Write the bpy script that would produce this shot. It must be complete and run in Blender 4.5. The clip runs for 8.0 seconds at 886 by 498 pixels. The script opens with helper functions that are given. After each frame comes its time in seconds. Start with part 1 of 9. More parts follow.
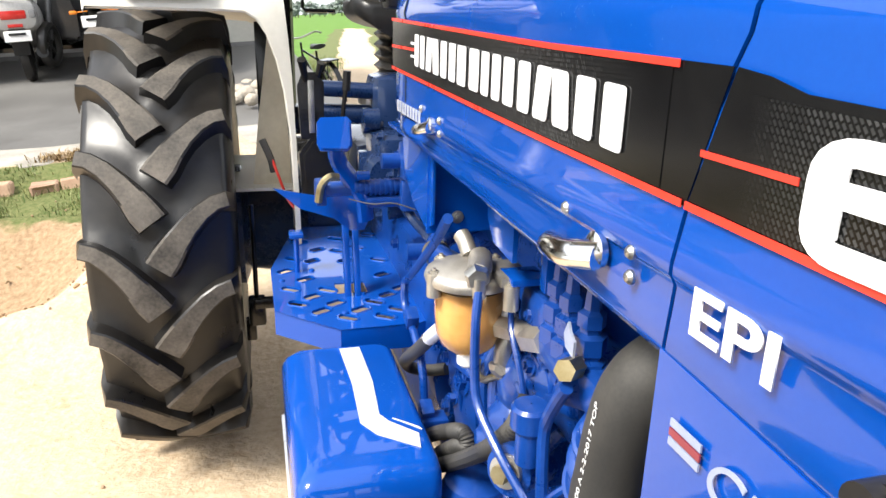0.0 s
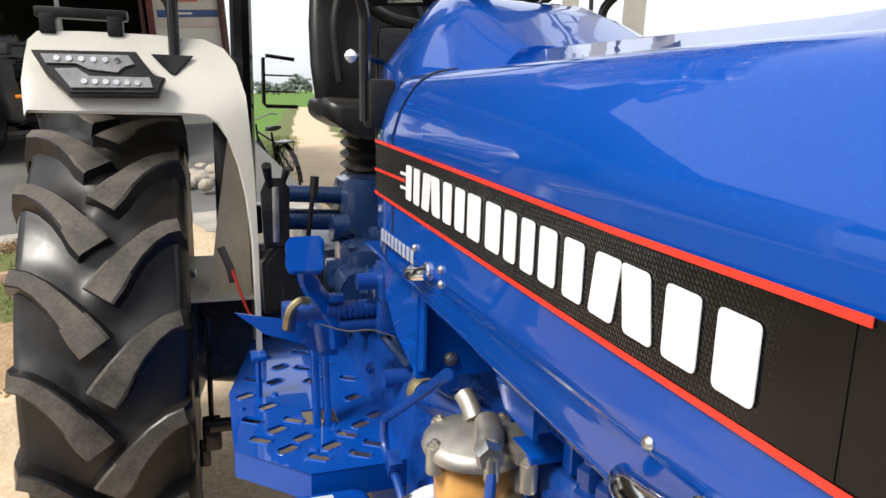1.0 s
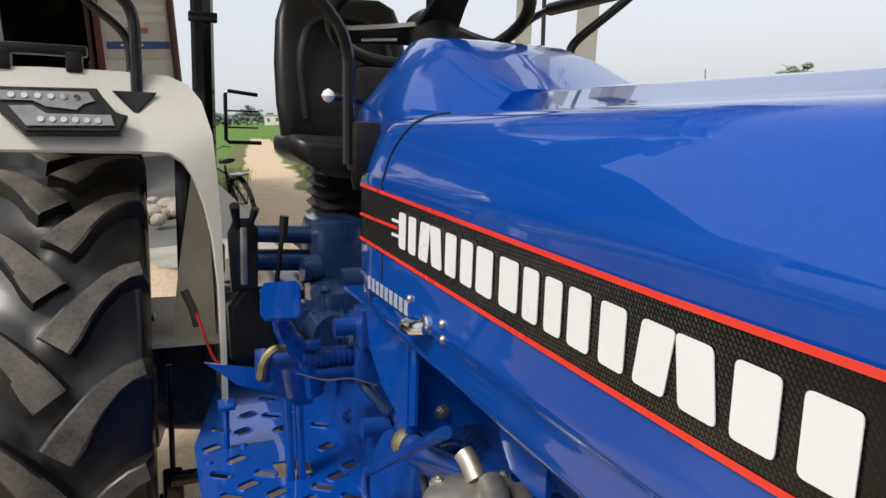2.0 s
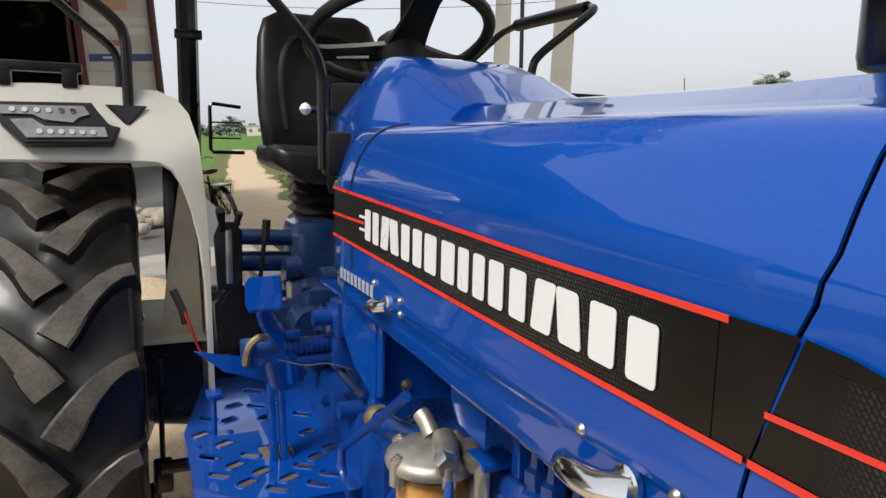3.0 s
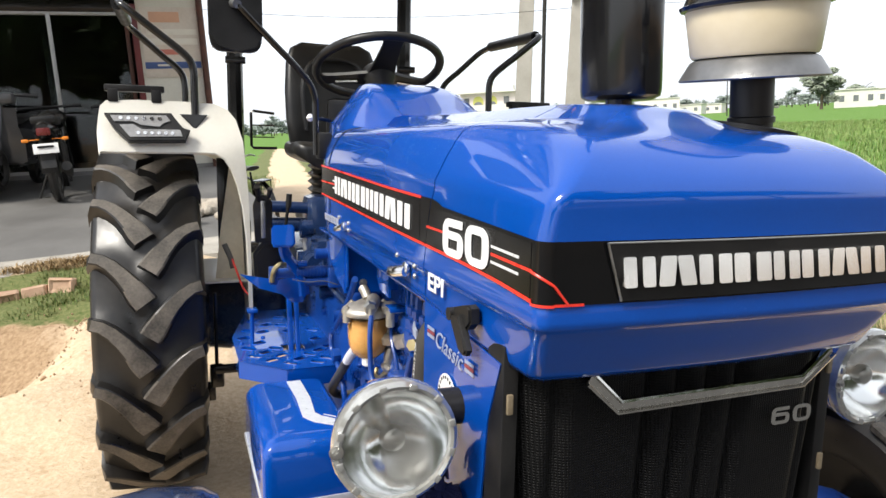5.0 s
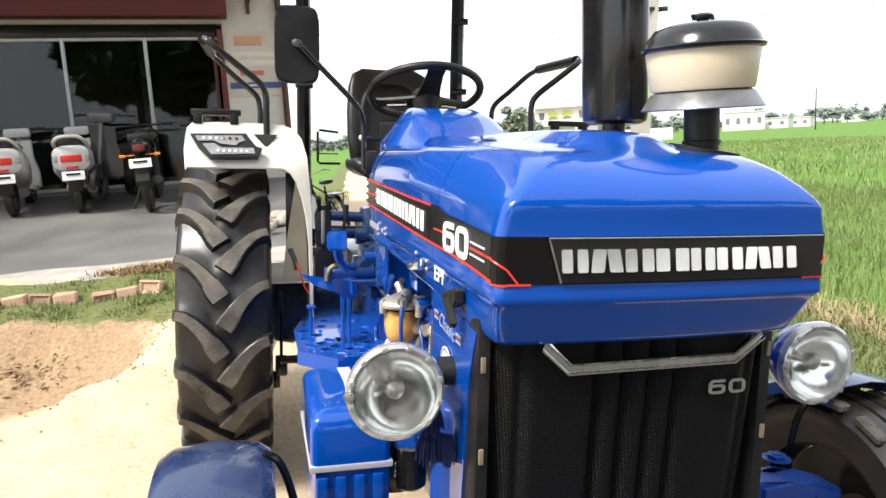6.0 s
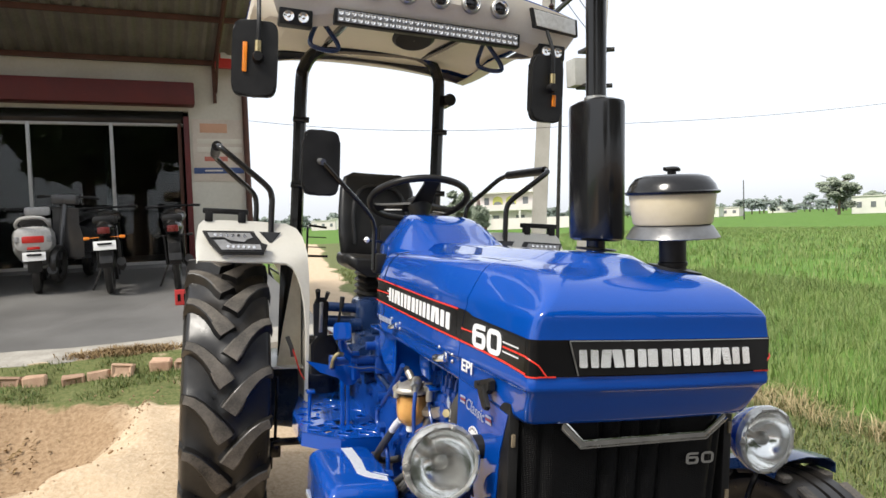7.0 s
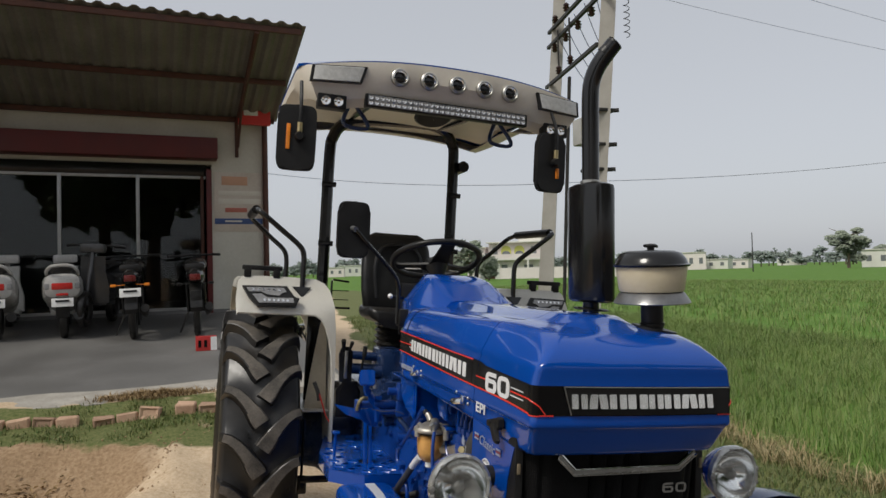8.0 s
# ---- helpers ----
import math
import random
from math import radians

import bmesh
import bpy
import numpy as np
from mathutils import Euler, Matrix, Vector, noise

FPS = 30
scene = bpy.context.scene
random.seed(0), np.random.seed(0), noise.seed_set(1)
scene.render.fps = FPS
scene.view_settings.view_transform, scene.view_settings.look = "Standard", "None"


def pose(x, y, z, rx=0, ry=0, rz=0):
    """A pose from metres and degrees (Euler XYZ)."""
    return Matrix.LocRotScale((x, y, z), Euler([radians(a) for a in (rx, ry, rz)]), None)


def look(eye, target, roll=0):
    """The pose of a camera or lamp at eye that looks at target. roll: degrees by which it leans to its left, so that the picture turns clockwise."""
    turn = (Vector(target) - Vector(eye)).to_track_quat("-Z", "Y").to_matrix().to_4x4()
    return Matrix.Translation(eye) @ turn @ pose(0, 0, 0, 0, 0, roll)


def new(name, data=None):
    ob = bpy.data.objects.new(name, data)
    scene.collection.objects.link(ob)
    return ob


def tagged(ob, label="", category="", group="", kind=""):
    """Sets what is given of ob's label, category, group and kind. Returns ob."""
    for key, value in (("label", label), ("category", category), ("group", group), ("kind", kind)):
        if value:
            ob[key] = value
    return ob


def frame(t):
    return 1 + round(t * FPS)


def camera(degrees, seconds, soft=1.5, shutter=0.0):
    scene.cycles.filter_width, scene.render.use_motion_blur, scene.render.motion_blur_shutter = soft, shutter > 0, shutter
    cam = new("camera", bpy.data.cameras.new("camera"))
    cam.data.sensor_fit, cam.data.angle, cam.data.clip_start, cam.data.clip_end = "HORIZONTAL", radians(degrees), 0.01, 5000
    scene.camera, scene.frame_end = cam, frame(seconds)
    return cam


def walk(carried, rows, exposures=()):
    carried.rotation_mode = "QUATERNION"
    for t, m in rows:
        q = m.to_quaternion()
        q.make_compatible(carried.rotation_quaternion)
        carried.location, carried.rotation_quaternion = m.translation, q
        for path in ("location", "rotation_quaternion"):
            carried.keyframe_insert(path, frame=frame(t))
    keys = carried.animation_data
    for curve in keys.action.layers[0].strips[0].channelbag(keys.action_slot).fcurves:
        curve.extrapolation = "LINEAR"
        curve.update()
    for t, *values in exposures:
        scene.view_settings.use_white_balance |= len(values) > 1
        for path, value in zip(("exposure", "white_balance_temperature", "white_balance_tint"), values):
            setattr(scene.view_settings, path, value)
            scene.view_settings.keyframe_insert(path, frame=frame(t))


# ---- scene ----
cam = camera(64.5, 8.0)
PATH = [
    (0, (-0.502, 0.061, 1.319), (-0.047, 1.896, 0.667), -3.2),
    (0.5, (-0.493, 0.141, 1.342), (0.024, 1.987, 0.774), -2.7),
    (1, (-0.51, 0.218, 1.379), (0.096, 2.068, 0.921), -2.8),
    (1.5, (-0.525, 0.277, 1.395), (0.158, 2.112, 0.99), -2.6),
    (3, (-0.565, 0.13, 1.396), (0.218, 1.936, 1.041), -2.9),
    (3.5, (-0.543, -0.09, 1.392), (0.141, 1.756, 1.035), -3.0),
    (4, (-0.548, -0.275, 1.391), (0.098, 1.586, 1.044), -4.6),
    (4.5, (-0.606, -0.44, 1.386), (0.076, 1.41, 1.053), -3.8),
    (4.7, (-0.644, -0.532, 1.389), (0.051, 1.308, 1.027), -3.4),
    (5.8, (-0.591, -0.872, 1.408), (-0.068, 1.034, 1.103), -2.9),
    (6, (-0.599, -0.934, 1.403), (-0.113, 0.983, 1.103), -3.3),
    (6.5, (-0.678, -1.053, 1.443), (-0.111, 0.861, 1.323), -2.3),
    (7, (-0.859, -1.178, 1.493), (-0.206, 0.711, 1.416), -2.1),
    (7.5, (-0.963, -1.32, 1.54), (-0.26, 0.552, 1.58), -1.1),
    (8, (-1.001, -1.499, 1.541), (-0.366, 0.396, 1.602), -1.4),
]
EXPOSURE = [(0, 0.72), (0.5, 0.62), (1, -0.05), (1.5, -0.45), (3, -0.54), (3.5, -0.34), (4, 0.13), (4.5, 0.05), (6, 0.56), (6.5, 0.42), (7, -0.03), (7.5, -0.55), (8, -0.98)]
walk(cam, [(t, look(eye, target, roll)) for t, eye, target, roll in PATH], EXPOSURE)


# ---- light ----
SUN_DIR = Vector((-0.55, -0.27, 0.80)).normalized()      # towards the sun
world = bpy.data.worlds.new("hazy_sky")
scene.world = world
world.use_nodes = True
wn, wl = world.node_tree.nodes, world.node_tree.links
wn.clear()
sky = wn.new("ShaderNodeTexSky")
sky.sky_type = "NISHITA"
sky.sun_disc = False
sky.sun_elevation = math.asin(SUN_DIR.z)
sky.sun_rotation = math.atan2(SUN_DIR.x, SUN_DIR.y)
sky.altitude, sky.air_density, sky.dust_density, sky.ozone_density = 0, 1.0, 2.2, 1.0
bg = wn.new("ShaderNodeBackground")
bg.inputs["Strength"].default_value = 0.21
wo = wn.new("ShaderNodeOutputWorld")
haze = wn.new("ShaderNodeHueSaturation")
haze.inputs["Saturation"].default_value = 0.35
wl.new(sky.outputs[0], haze.inputs["Color"])
veil = wn.new("ShaderNodeMix")                           # thin even haze before the blue
veil.data_type = "RGBA"
veil.inputs[0].default_value = 0.6
veil.inputs[7].default_value = (5.9, 6.15, 6.6, 1)
wl.new(haze.outputs[0], veil.inputs[6])
wl.new(veil.outputs[2], bg.inputs[0])
wl.new(bg.outputs[0], wo.inputs[0])

sun_data = bpy.data.lights.new("sun", "SUN")
sun_data.energy, sun_data.angle, sun_data.color = 3.9, radians(17.0), (1.0, 0.95, 0.86)
sun = new("sun", sun_data)
sun.matrix_world = look(SUN_DIR * 50, (0, 0, 0))


# ---- materials ----
def nodes_of(name):
    m = bpy.data.materials.new(name)
    m.use_nodes = True
    nt = m.node_tree
    return m, nt.nodes, nt.links, nt.nodes["Principled BSDF"]


def surface(name, a, b, rough=(0.4, 0.6), scale=8.0, fine=120.0, bump=0.1, bump_dist=0.004, metal=0.0, coat=0.0, coat_rough=0.05, coat_ior=1.4,
            specular=0.5, per_piece=0.0, dust=None, dust_amount=0.0, stretch=(1, 1, 1), detail=6.0):
    """Two colours mixed by a broad and a fine noise, with grain in roughness and relief; dust lies on faces that look up."""
    m, n, l, p = nodes_of(name)
    geo = n.new("ShaderNodeNewGeometry")
    mp = n.new("ShaderNodeMapping")
    mp.inputs["Scale"].default_value = stretch
    l.new(geo.outputs["Position"], mp.inputs[0])
    big = n.new("ShaderNodeTexNoise")
    big.inputs["Scale"].default_value, big.inputs["Detail"].default_value = scale, detail
    l.new(mp.outputs[0], big.inputs["Vector"])
    small = n.new("ShaderNodeTexNoise")
    small.inputs["Scale"].default_value, small.inputs["Detail"].default_value = fine, 4.0
    l.new(mp.outputs[0], small.inputs["Vector"])
    add = n.new("ShaderNodeMath")
    add.operation = "MULTIPLY_ADD"
    l.new(small.outputs[0], add.inputs[0])
    add.inputs[1].default_value = 0.45
    l.new(big.outputs[0], add.inputs[2])
    rng = n.new("ShaderNodeMapRange")
    rng.inputs[1].default_value, rng.inputs[2].default_value = 0.45, 0.98
    l.new(add.outputs[0], rng.inputs[0])
    mix = n.new("ShaderNodeMix")
    mix.data_type = "RGBA"
    mix.inputs[6].default_value, mix.inputs[7].default_value = (*a, 1), (*b, 1)
    l.new(rng.outputs[0], mix.inputs[0])
    colour = mix.outputs[2]
    if per_piece:
        oi = n.new("ShaderNodeObjectInfo")
        hsv = n.new("ShaderNodeHueSaturation")
        mr = n.new("ShaderNodeMapRange")
        mr.inputs[3].default_value, mr.inputs[4].default_value = 1 - per_piece, 1 + per_piece
        l.new(oi.outputs["Random"], mr.inputs[0])
        l.new(mr.outputs[0], hsv.inputs["Value"])
        l.new(colour, hsv.inputs["Color"])
        colour = hsv.outputs[0]
    if dust:
        sep = n.new("ShaderNodeSeparateXYZ")
        l.new(geo.outputs["Normal"], sep.inputs[0])
        up = n.new("ShaderNodeMapRange")
        up.inputs[1].default_value, up.inputs[2].default_value = -0.2, 1.0
        l.new(sep.outputs[2], up.inputs[0])
        dm = n.new("ShaderNodeMath")
        dm.operation = "MULTIPLY"
        l.new(up.outputs[0], dm.inputs[0])
        l.new(rng.outputs[0], dm.inputs[1])
        dm2 = n.new("ShaderNodeMath")
        dm2.operation = "MULTIPLY"
        dm2.inputs[1].default_value = dust_amount
        l.new(dm.outputs[0], dm2.inputs[0])
        mx = n.new("ShaderNodeMix")
        mx.data_type = "RGBA"
        l.new(dm2.outputs[0], mx.inputs[0])
        l.new(colour, mx.inputs[6])
        mx.inputs[7].default_value = (*dust, 1)
        colour = mx.outputs[2]
    l.new(colour, p.inputs["Base Color"])
    rr = n.new("ShaderNodeMapRange")
    rr.inputs[3].default_value, rr.inputs[4].default_value = rough
    l.new(rng.outputs[0], rr.inputs[0])
    l.new(rr.outputs[0], p.inputs["Roughness"])
    p.inputs["Metallic"].default_value = metal
    p.inputs["Coat Weight"].default_value, p.inputs["Coat Roughness"].default_value = coat, coat_rough
    p.inputs["Specular IOR Level"].default_value = specular
    p.inputs["Coat IOR"].default_value = coat_ior
    if bump:
        bp = n.new("ShaderNodeBump")
        bp.inputs["Strength"].default_value, bp.inputs["Distance"].default_value = bump, bump_dist
        l.new(add.outputs[0], bp.inputs["Height"])
        l.new(bp.outputs[0], p.inputs["Normal"])
    return m


BLUE = surface("tractor_blue_paint", (0.0005, 0.060, 0.35), (0.001, 0.070, 0.40), specular=0.1, rough=(0.2, 0.28), scale=3, fine=260, bump=0.015, bump_dist=0.001,
               coat=1.0, coat_rough=0.02, coat_ior=1.5, dust=(0.5, 0.52, 0.55), dust_amount=0.008)
BLUE_DULL = surface("engine_blue_paint", (0.001, 0.033, 0.20), (0.003, 0.056, 0.305), rough=(0.22, 0.42), scale=14, fine=160, bump=0.14, bump_dist=0.002,
                    coat=0.6, coat_rough=0.12, dust=(0.2, 0.19, 0.19), dust_amount=0.04)
# dark blue of the mudguards; also stands in for shade on rear castings
BLUE_DEEP = surface("faded_and_shaded_dark_blue_paint", (0.004, 0.018, 0.07), (0.008, 0.03, 0.10), rough=(0.18, 0.4), scale=12, fine=180, bump=0.05, bump_dist=0.001, coat=0.6,
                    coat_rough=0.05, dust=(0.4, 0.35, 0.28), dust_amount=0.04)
WHITE_PAINT = surface("cream_white_paint", (0.62, 0.6, 0.53), (0.72, 0.7, 0.63), rough=(0.25, 0.4), scale=5, fine=90, bump=0.02, bump_dist=0.001, coat=0.4,
                      coat_rough=0.1, dust=(0.4, 0.33, 0.24), dust_amount=0.12)
CANOPY_FRP = surface("cream_fibreglass", (0.70, 0.645, 0.545), (0.78, 0.725, 0.625), rough=(0.35, 0.5), scale=4, fine=70, bump=0.04, bump_dist=0.002)
BLACK_PAINT = surface("gloss_black_paint", (0.004, 0.004, 0.0045), (0.008, 0.008, 0.0085), specular=0.4, rough=(0.12, 0.25), scale=6, fine=140, bump=0.02, bump_dist=0.001,
                      coat=0.25, dust=(0.3, 0.27, 0.22), dust_amount=0.06)
BLACK_PLASTIC = surface("black_plastic", (0.005, 0.005, 0.0055), (0.011, 0.011, 0.0115), specular=0.35, rough=(0.3, 0.5), scale=14, fine=240, bump=0.08, bump_dist=0.001,
                        dust=(0.3, 0.27, 0.22), dust_amount=0.08)
SEAT_VINYL = surface("black_vinyl", (0.007, 0.007, 0.0075), (0.014, 0.014, 0.0145), specular=0.4, rough=(0.28, 0.42), scale=10, fine=400, bump=0.12, bump_dist=0.0015,
                     dust=(0.3, 0.27, 0.22), dust_amount=0.05)
RUBBER = surface("black_tyre_rubber", (0.005, 0.005, 0.0055), (0.016, 0.0145, 0.013), specular=0.5, rough=(0.26, 0.44), scale=7, fine=60, bump=0.12, bump_dist=0.004,
                 dust=(0.2, 0.16, 0.12), dust_amount=0.06)
LUG_RUBBER = surface("worn_dusty_lug_rubber", (0.026, 0.024, 0.0215), (0.165, 0.145, 0.122), specular=0.35, rough=(0.55, 0.85), scale=11, fine=120, bump=0.5, bump_dist=0.004)
HOSE = surface("black_rubber_hose", (0.024, 0.024, 0.023), (0.052, 0.05, 0.047), rough=(0.5, 0.7), scale=12, fine=300, bump=0.1, bump_dist=0.001,
               dust=(0.3, 0.27, 0.22), dust_amount=0.2)
CHROME = surface("chrome", (0.75, 0.74, 0.72), (0.85, 0.84, 0.82), rough=(0.06, 0.2), scale=20, fine=240, bump=0.03, bump_dist=0.0005, metal=1.0)
STEEL = surface("galvanised_steel", (0.42, 0.41, 0.38), (0.58, 0.57, 0.54), rough=(0.28, 0.5), scale=40, fine=300, bump=0.1, bump_dist=0.0008, metal=1.0)
BRASSY = surface("yellow_passivated_steel", (0.40, 0.31, 0.14), (0.52, 0.44, 0.26), rough=(0.3, 0.5), scale=50, fine=300, bump=0.1, bump_dist=0.0008, metal=1.0)
CAST_ALU = surface("cast_aluminium", (0.42, 0.39, 0.34), (0.6, 0.57, 0.51), rough=(0.35, 0.55), scale=45, fine=420, bump=0.35, bump_dist=0.0012, metal=0.85,
                   dust=(0.35, 0.3, 0.24), dust_amount=0.2)
WHITE_DECAL = surface("white_vinyl", (0.8, 0.8, 0.8), (0.84, 0.84, 0.84), rough=(0.25, 0.35), scale=10, fine=80, bump=0)
GREY_DECAL = surface("silver_vinyl", (0.5, 0.52, 0.56), (0.6, 0.62, 0.66), rough=(0.25, 0.4), scale=10, fine=80, bump=0, metal=0.3)
RED_DECAL = surface("red_vinyl", (0.75, 0.035, 0.02), (0.8, 0.05, 0.03), rough=(0.25, 0.35), scale=10, fine=80, bump=0)
FADE_DECAL = surface("fading_white_vinyl", (0.62, 0.62, 0.62), (0.74, 0.74, 0.74), rough=(0.25, 0.35), scale=10, fine=80, bump=0)
PALE_PRINT = surface("pale_silver_print", (0.26, 0.30, 0.42), (0.36, 0.40, 0.52), rough=(0.3, 0.45), scale=30, fine=200, bump=0)
DULL_RED = surface("dull_red_print", (0.22, 0.035, 0.05), (0.30, 0.05, 0.06), rough=(0.3, 0.45), scale=30, fine=200, bump=0)
BLACK_DECAL = surface("black_vinyl_decal", (0.004, 0.004, 0.0045), (0.007, 0.007, 0.0075), specular=0.3, rough=(0.12, 0.2), scale=10, fine=80, bump=0)
ORANGE = surface("orange_lens", (0.75, 0.2, 0.02), (0.85, 0.28, 0.03), rough=(0.15, 0.25), scale=20, fine=150, bump=0.05)
RED_LENS = surface("red_lens", (0.45, 0.02, 0.02), (0.6, 0.03, 0.02), rough=(0.12, 0.2), scale=20, fine=150, bump=0.05)


def carbon_weave():
    """Black vinyl printed with slanting rows of small grey dashes."""
    m, n, l, p = nodes_of("carbon_pattern_vinyl")
    geo = n.new("ShaderNodeNewGeometry")
    mp = n.new("ShaderNodeMapping")
    mp.inputs["Rotation"].default_value = (radians(-52), 0, 0)
    l.new(geo.outputs["Position"], mp.inputs[0])
    br = n.new("ShaderNodeTexBrick")
    sep = n.new("ShaderNodeSeparateXYZ")
    com = n.new("ShaderNodeCombineXYZ")
    l.new(mp.outputs[0], sep.inputs[0])
    l.new(sep.outputs[1], com.inputs[0])
    l.new(sep.outputs[2], com.inputs[1])
    l.new(com.outputs[0], br.inputs["Vector"])
    br.inputs["Scale"].default_value = 110
    br.inputs["Brick Width"].default_value, br.inputs["Row Height"].default_value = 0.46, 0.30
    br.inputs["Mortar Size"].default_value = 0.07
    br.inputs["Color1"].default_value = (0.055, 0.055, 0.055, 1)
    br.inputs["Color2"].default_value = (0.026, 0.026, 0.026, 1)
    br.inputs["Mortar"].default_value = (0.006, 0.006, 0.006, 1)
    along = n.new("ShaderNodeSeparateXYZ")               # the print runs out into plain black at its ends
    l.new(geo.outputs["Position"], along.inputs[0])

    def ramp(lo, hi):
        r = n.new("ShaderNodeMapRange")
        r.inputs[1].default_value, r.inputs[2].default_value = lo, hi
        l.new(along.outputs[1], r.inputs[0])
        return r.outputs[0]

    ends = n.new("ShaderNodeMath")
    ends.operation = "MULTIPLY"
    l.new(ramp(0.03, 0.16), ends.inputs[0])
    l.new(ramp(0.345, 0.285), ends.inputs[1])
    both = n.new("ShaderNodeMath")
    both.operation = "ADD"
    l.new(ends.outputs[0], both.inputs[0])
    l.new(ramp(0.43, 0.56), both.inputs[1])
    mx = n.new("ShaderNodeMix")
    mx.data_type = "RGBA"
    mx.inputs[6].default_value = (0.005, 0.005, 0.0055, 1)
    l.new(both.outputs[0], mx.inputs[0])
    l.new(br.outputs[0], mx.inputs[7])
    l.new(mx.outputs[2], p.inputs["Base Color"])
    p.inputs["Roughness"].default_value = 0.16
    p.inputs["Specular IOR Level"].default_value = 0.3
    return m


CARBON = carbon_weave()


def clear_glass(name, tint=(1, 1, 1), rough=0.0, ior=1.45):
    m, n, l, p = nodes_of(name)
    p.inputs["Base Color"].default_value = (*tint, 1)
    p.inputs["Transmission Weight"].default_value = 1.0
    p.inputs["Roughness"].default_value = rough
    p.inputs["IOR"].default_value = ior
    return m


LAMP_GLASS = clear_glass("lamp_glass", (0.97, 0.98, 0.98), 0.02)
BOWL = clear_glass("diesel_filled_bowl", (0.93, 0.72, 0.42), 0.06, 1.35)
FUEL = surface("amber_diesel", (0.56, 0.35, 0.15), (0.68, 0.47, 0.24), rough=(0.1, 0.2), scale=20, fine=90, bump=0, coat=0.6)
PANE = clear_glass("shop_pane", (0.5, 0.55, 0.55), 0.0, 1.38)
REFLECTOR = surface("silvered_reflector", (0.9, 0.9, 0.88), (0.96, 0.96, 0.95), rough=(0.11, 0.2), scale=30, fine=90, bump=0.12, bump_dist=0.004, metal=1.0)


# ---- mesh helpers ----
def box(bm, c, s, bevel=0.0, turn=None, seg=2):
    m = Matrix.Translation(c) @ (turn.to_4x4() if turn else Matrix()) @ Matrix.Diagonal((*s, 1))
    r = bmesh.ops.create_cube(bm, size=1, matrix=m)
    if bevel:
        es = list({e for v in r["verts"] for e in v.link_edges})
        bmesh.ops.bevel(bm, geom=es, offset=bevel, segments=seg, profile=0.6, affect="EDGES")


def ring_frame(d):
    d = Vector(d).normalized()
    a = d.orthogonal().normalized()
    return a, d.cross(a)


def skin(bm, rings, close=True, cap=True):
    """Joins rings of points into a surface."""
    vs = [[bm.verts.new(p) for p in r] for r in rings]
    n = len(vs[0])
    for a, b in zip(vs, vs[1:]):
        for i in range(n if close else n - 1):
            j = (i + 1) % n
            bm.faces.new((a[i], a[j], b[j], b[i]))
    if cap and close:
        bm.faces.new(list(reversed(vs[0])))
        bm.faces.new(vs[-1])
    return vs


def cyl(bm, p0, p1, r0, r1=None, seg=16):
    r1 = r0 if r1 is None else r1
    p0, p1 = Vector(p0), Vector(p1)
    a, b = ring_frame(p1 - p0)
    skin(bm, [[p + (a * math.cos(t) + b * math.sin(t)) * r for t in (2 * math.pi * i / seg for i in range(seg))] for p, r in ((p0, r0), (p1, r1))])


def smooth_line(pts, n=6):
    """A Catmull-Rom line through the points."""
    p = [Vector(q) for q in pts]
    p = [p[0] * 2 - p[1]] + p + [p[-1] * 2 - p[-2]]
    out = []
    for i in range(1, len(p) - 2):
        for k in range(n):
            t = k / n
            out.append(0.5 * (2 * p[i] + (p[i + 1] - p[i - 1]) * t + (2 * p[i - 1] - 5 * p[i] + 4 * p[i + 1] - p[i + 2]) * t * t
                              + (3 * p[i] - p[i - 1] - 3 * p[i + 1] + p[i + 2]) * t ** 3))
    return out + [p[-2]]


def tube(bm, pts, r, seg=10, smooth=6, flat=1.0, ridges=None):
    """A round bar along a line; r may be a function of the way along it."""
    pts = smooth_line(pts, smooth) if smooth else [Vector(q) for q in pts]
    a, _ = ring_frame(pts[1] - pts[0])
    rings = []
    for i, q in enumerate(pts):
        d = (pts[min(i + 1, len(pts) - 1)] - pts[max(i - 1, 0)]).normalized()
        a = (a - d * a.dot(d)).normalized()
        b = d.cross(a)
        rr = r(i / (len(pts) - 1)) if callable(r) else r
        if ridges:
            rr *= 1 + ridges * (i % 2)
        rings.append([q + a * math.cos(t) * rr + b * math.sin(t) * rr * flat for t in (2 * math.pi * k / seg for k in range(seg))])
    skin(bm, rings)


def lathe(bm, prof, at, axis=(0, 0, 1), seg=32, cap=False):
    """Turns a profile of (radius, height along the axis) round the axis."""
    at, ax = Vector(at), Vector(axis).normalized()
    a, b = ring_frame(ax)
    skin(bm, [[at + ax * h + (a * math.cos(t) + b * math.sin(t)) * max(r, 0.0004) for t in (2 * math.pi * i / seg for i in range(seg))] for r, h in prof], cap=cap)


def prism(bm, poly, at, u, v, thick, bevel=0.0):
    """A polygon in the plane of u and v, given thickness along u x v."""
    at, u, v = Vector(at), Vector(u).normalized(), Vector(v).normalized()
    n = u.cross(v).normalized()
    vs = skin(bm, [[at + u * x + v * y + n * h for x, y in poly] for h in (0, thick)])
    if bevel:
        es = [e for r in vs for w in r for e in w.link_edges if e.other_vert(w) in r]
        bmesh.ops.bevel(bm, geom=list(set(es)), offset=bevel, segments=2, affect="EDGES")


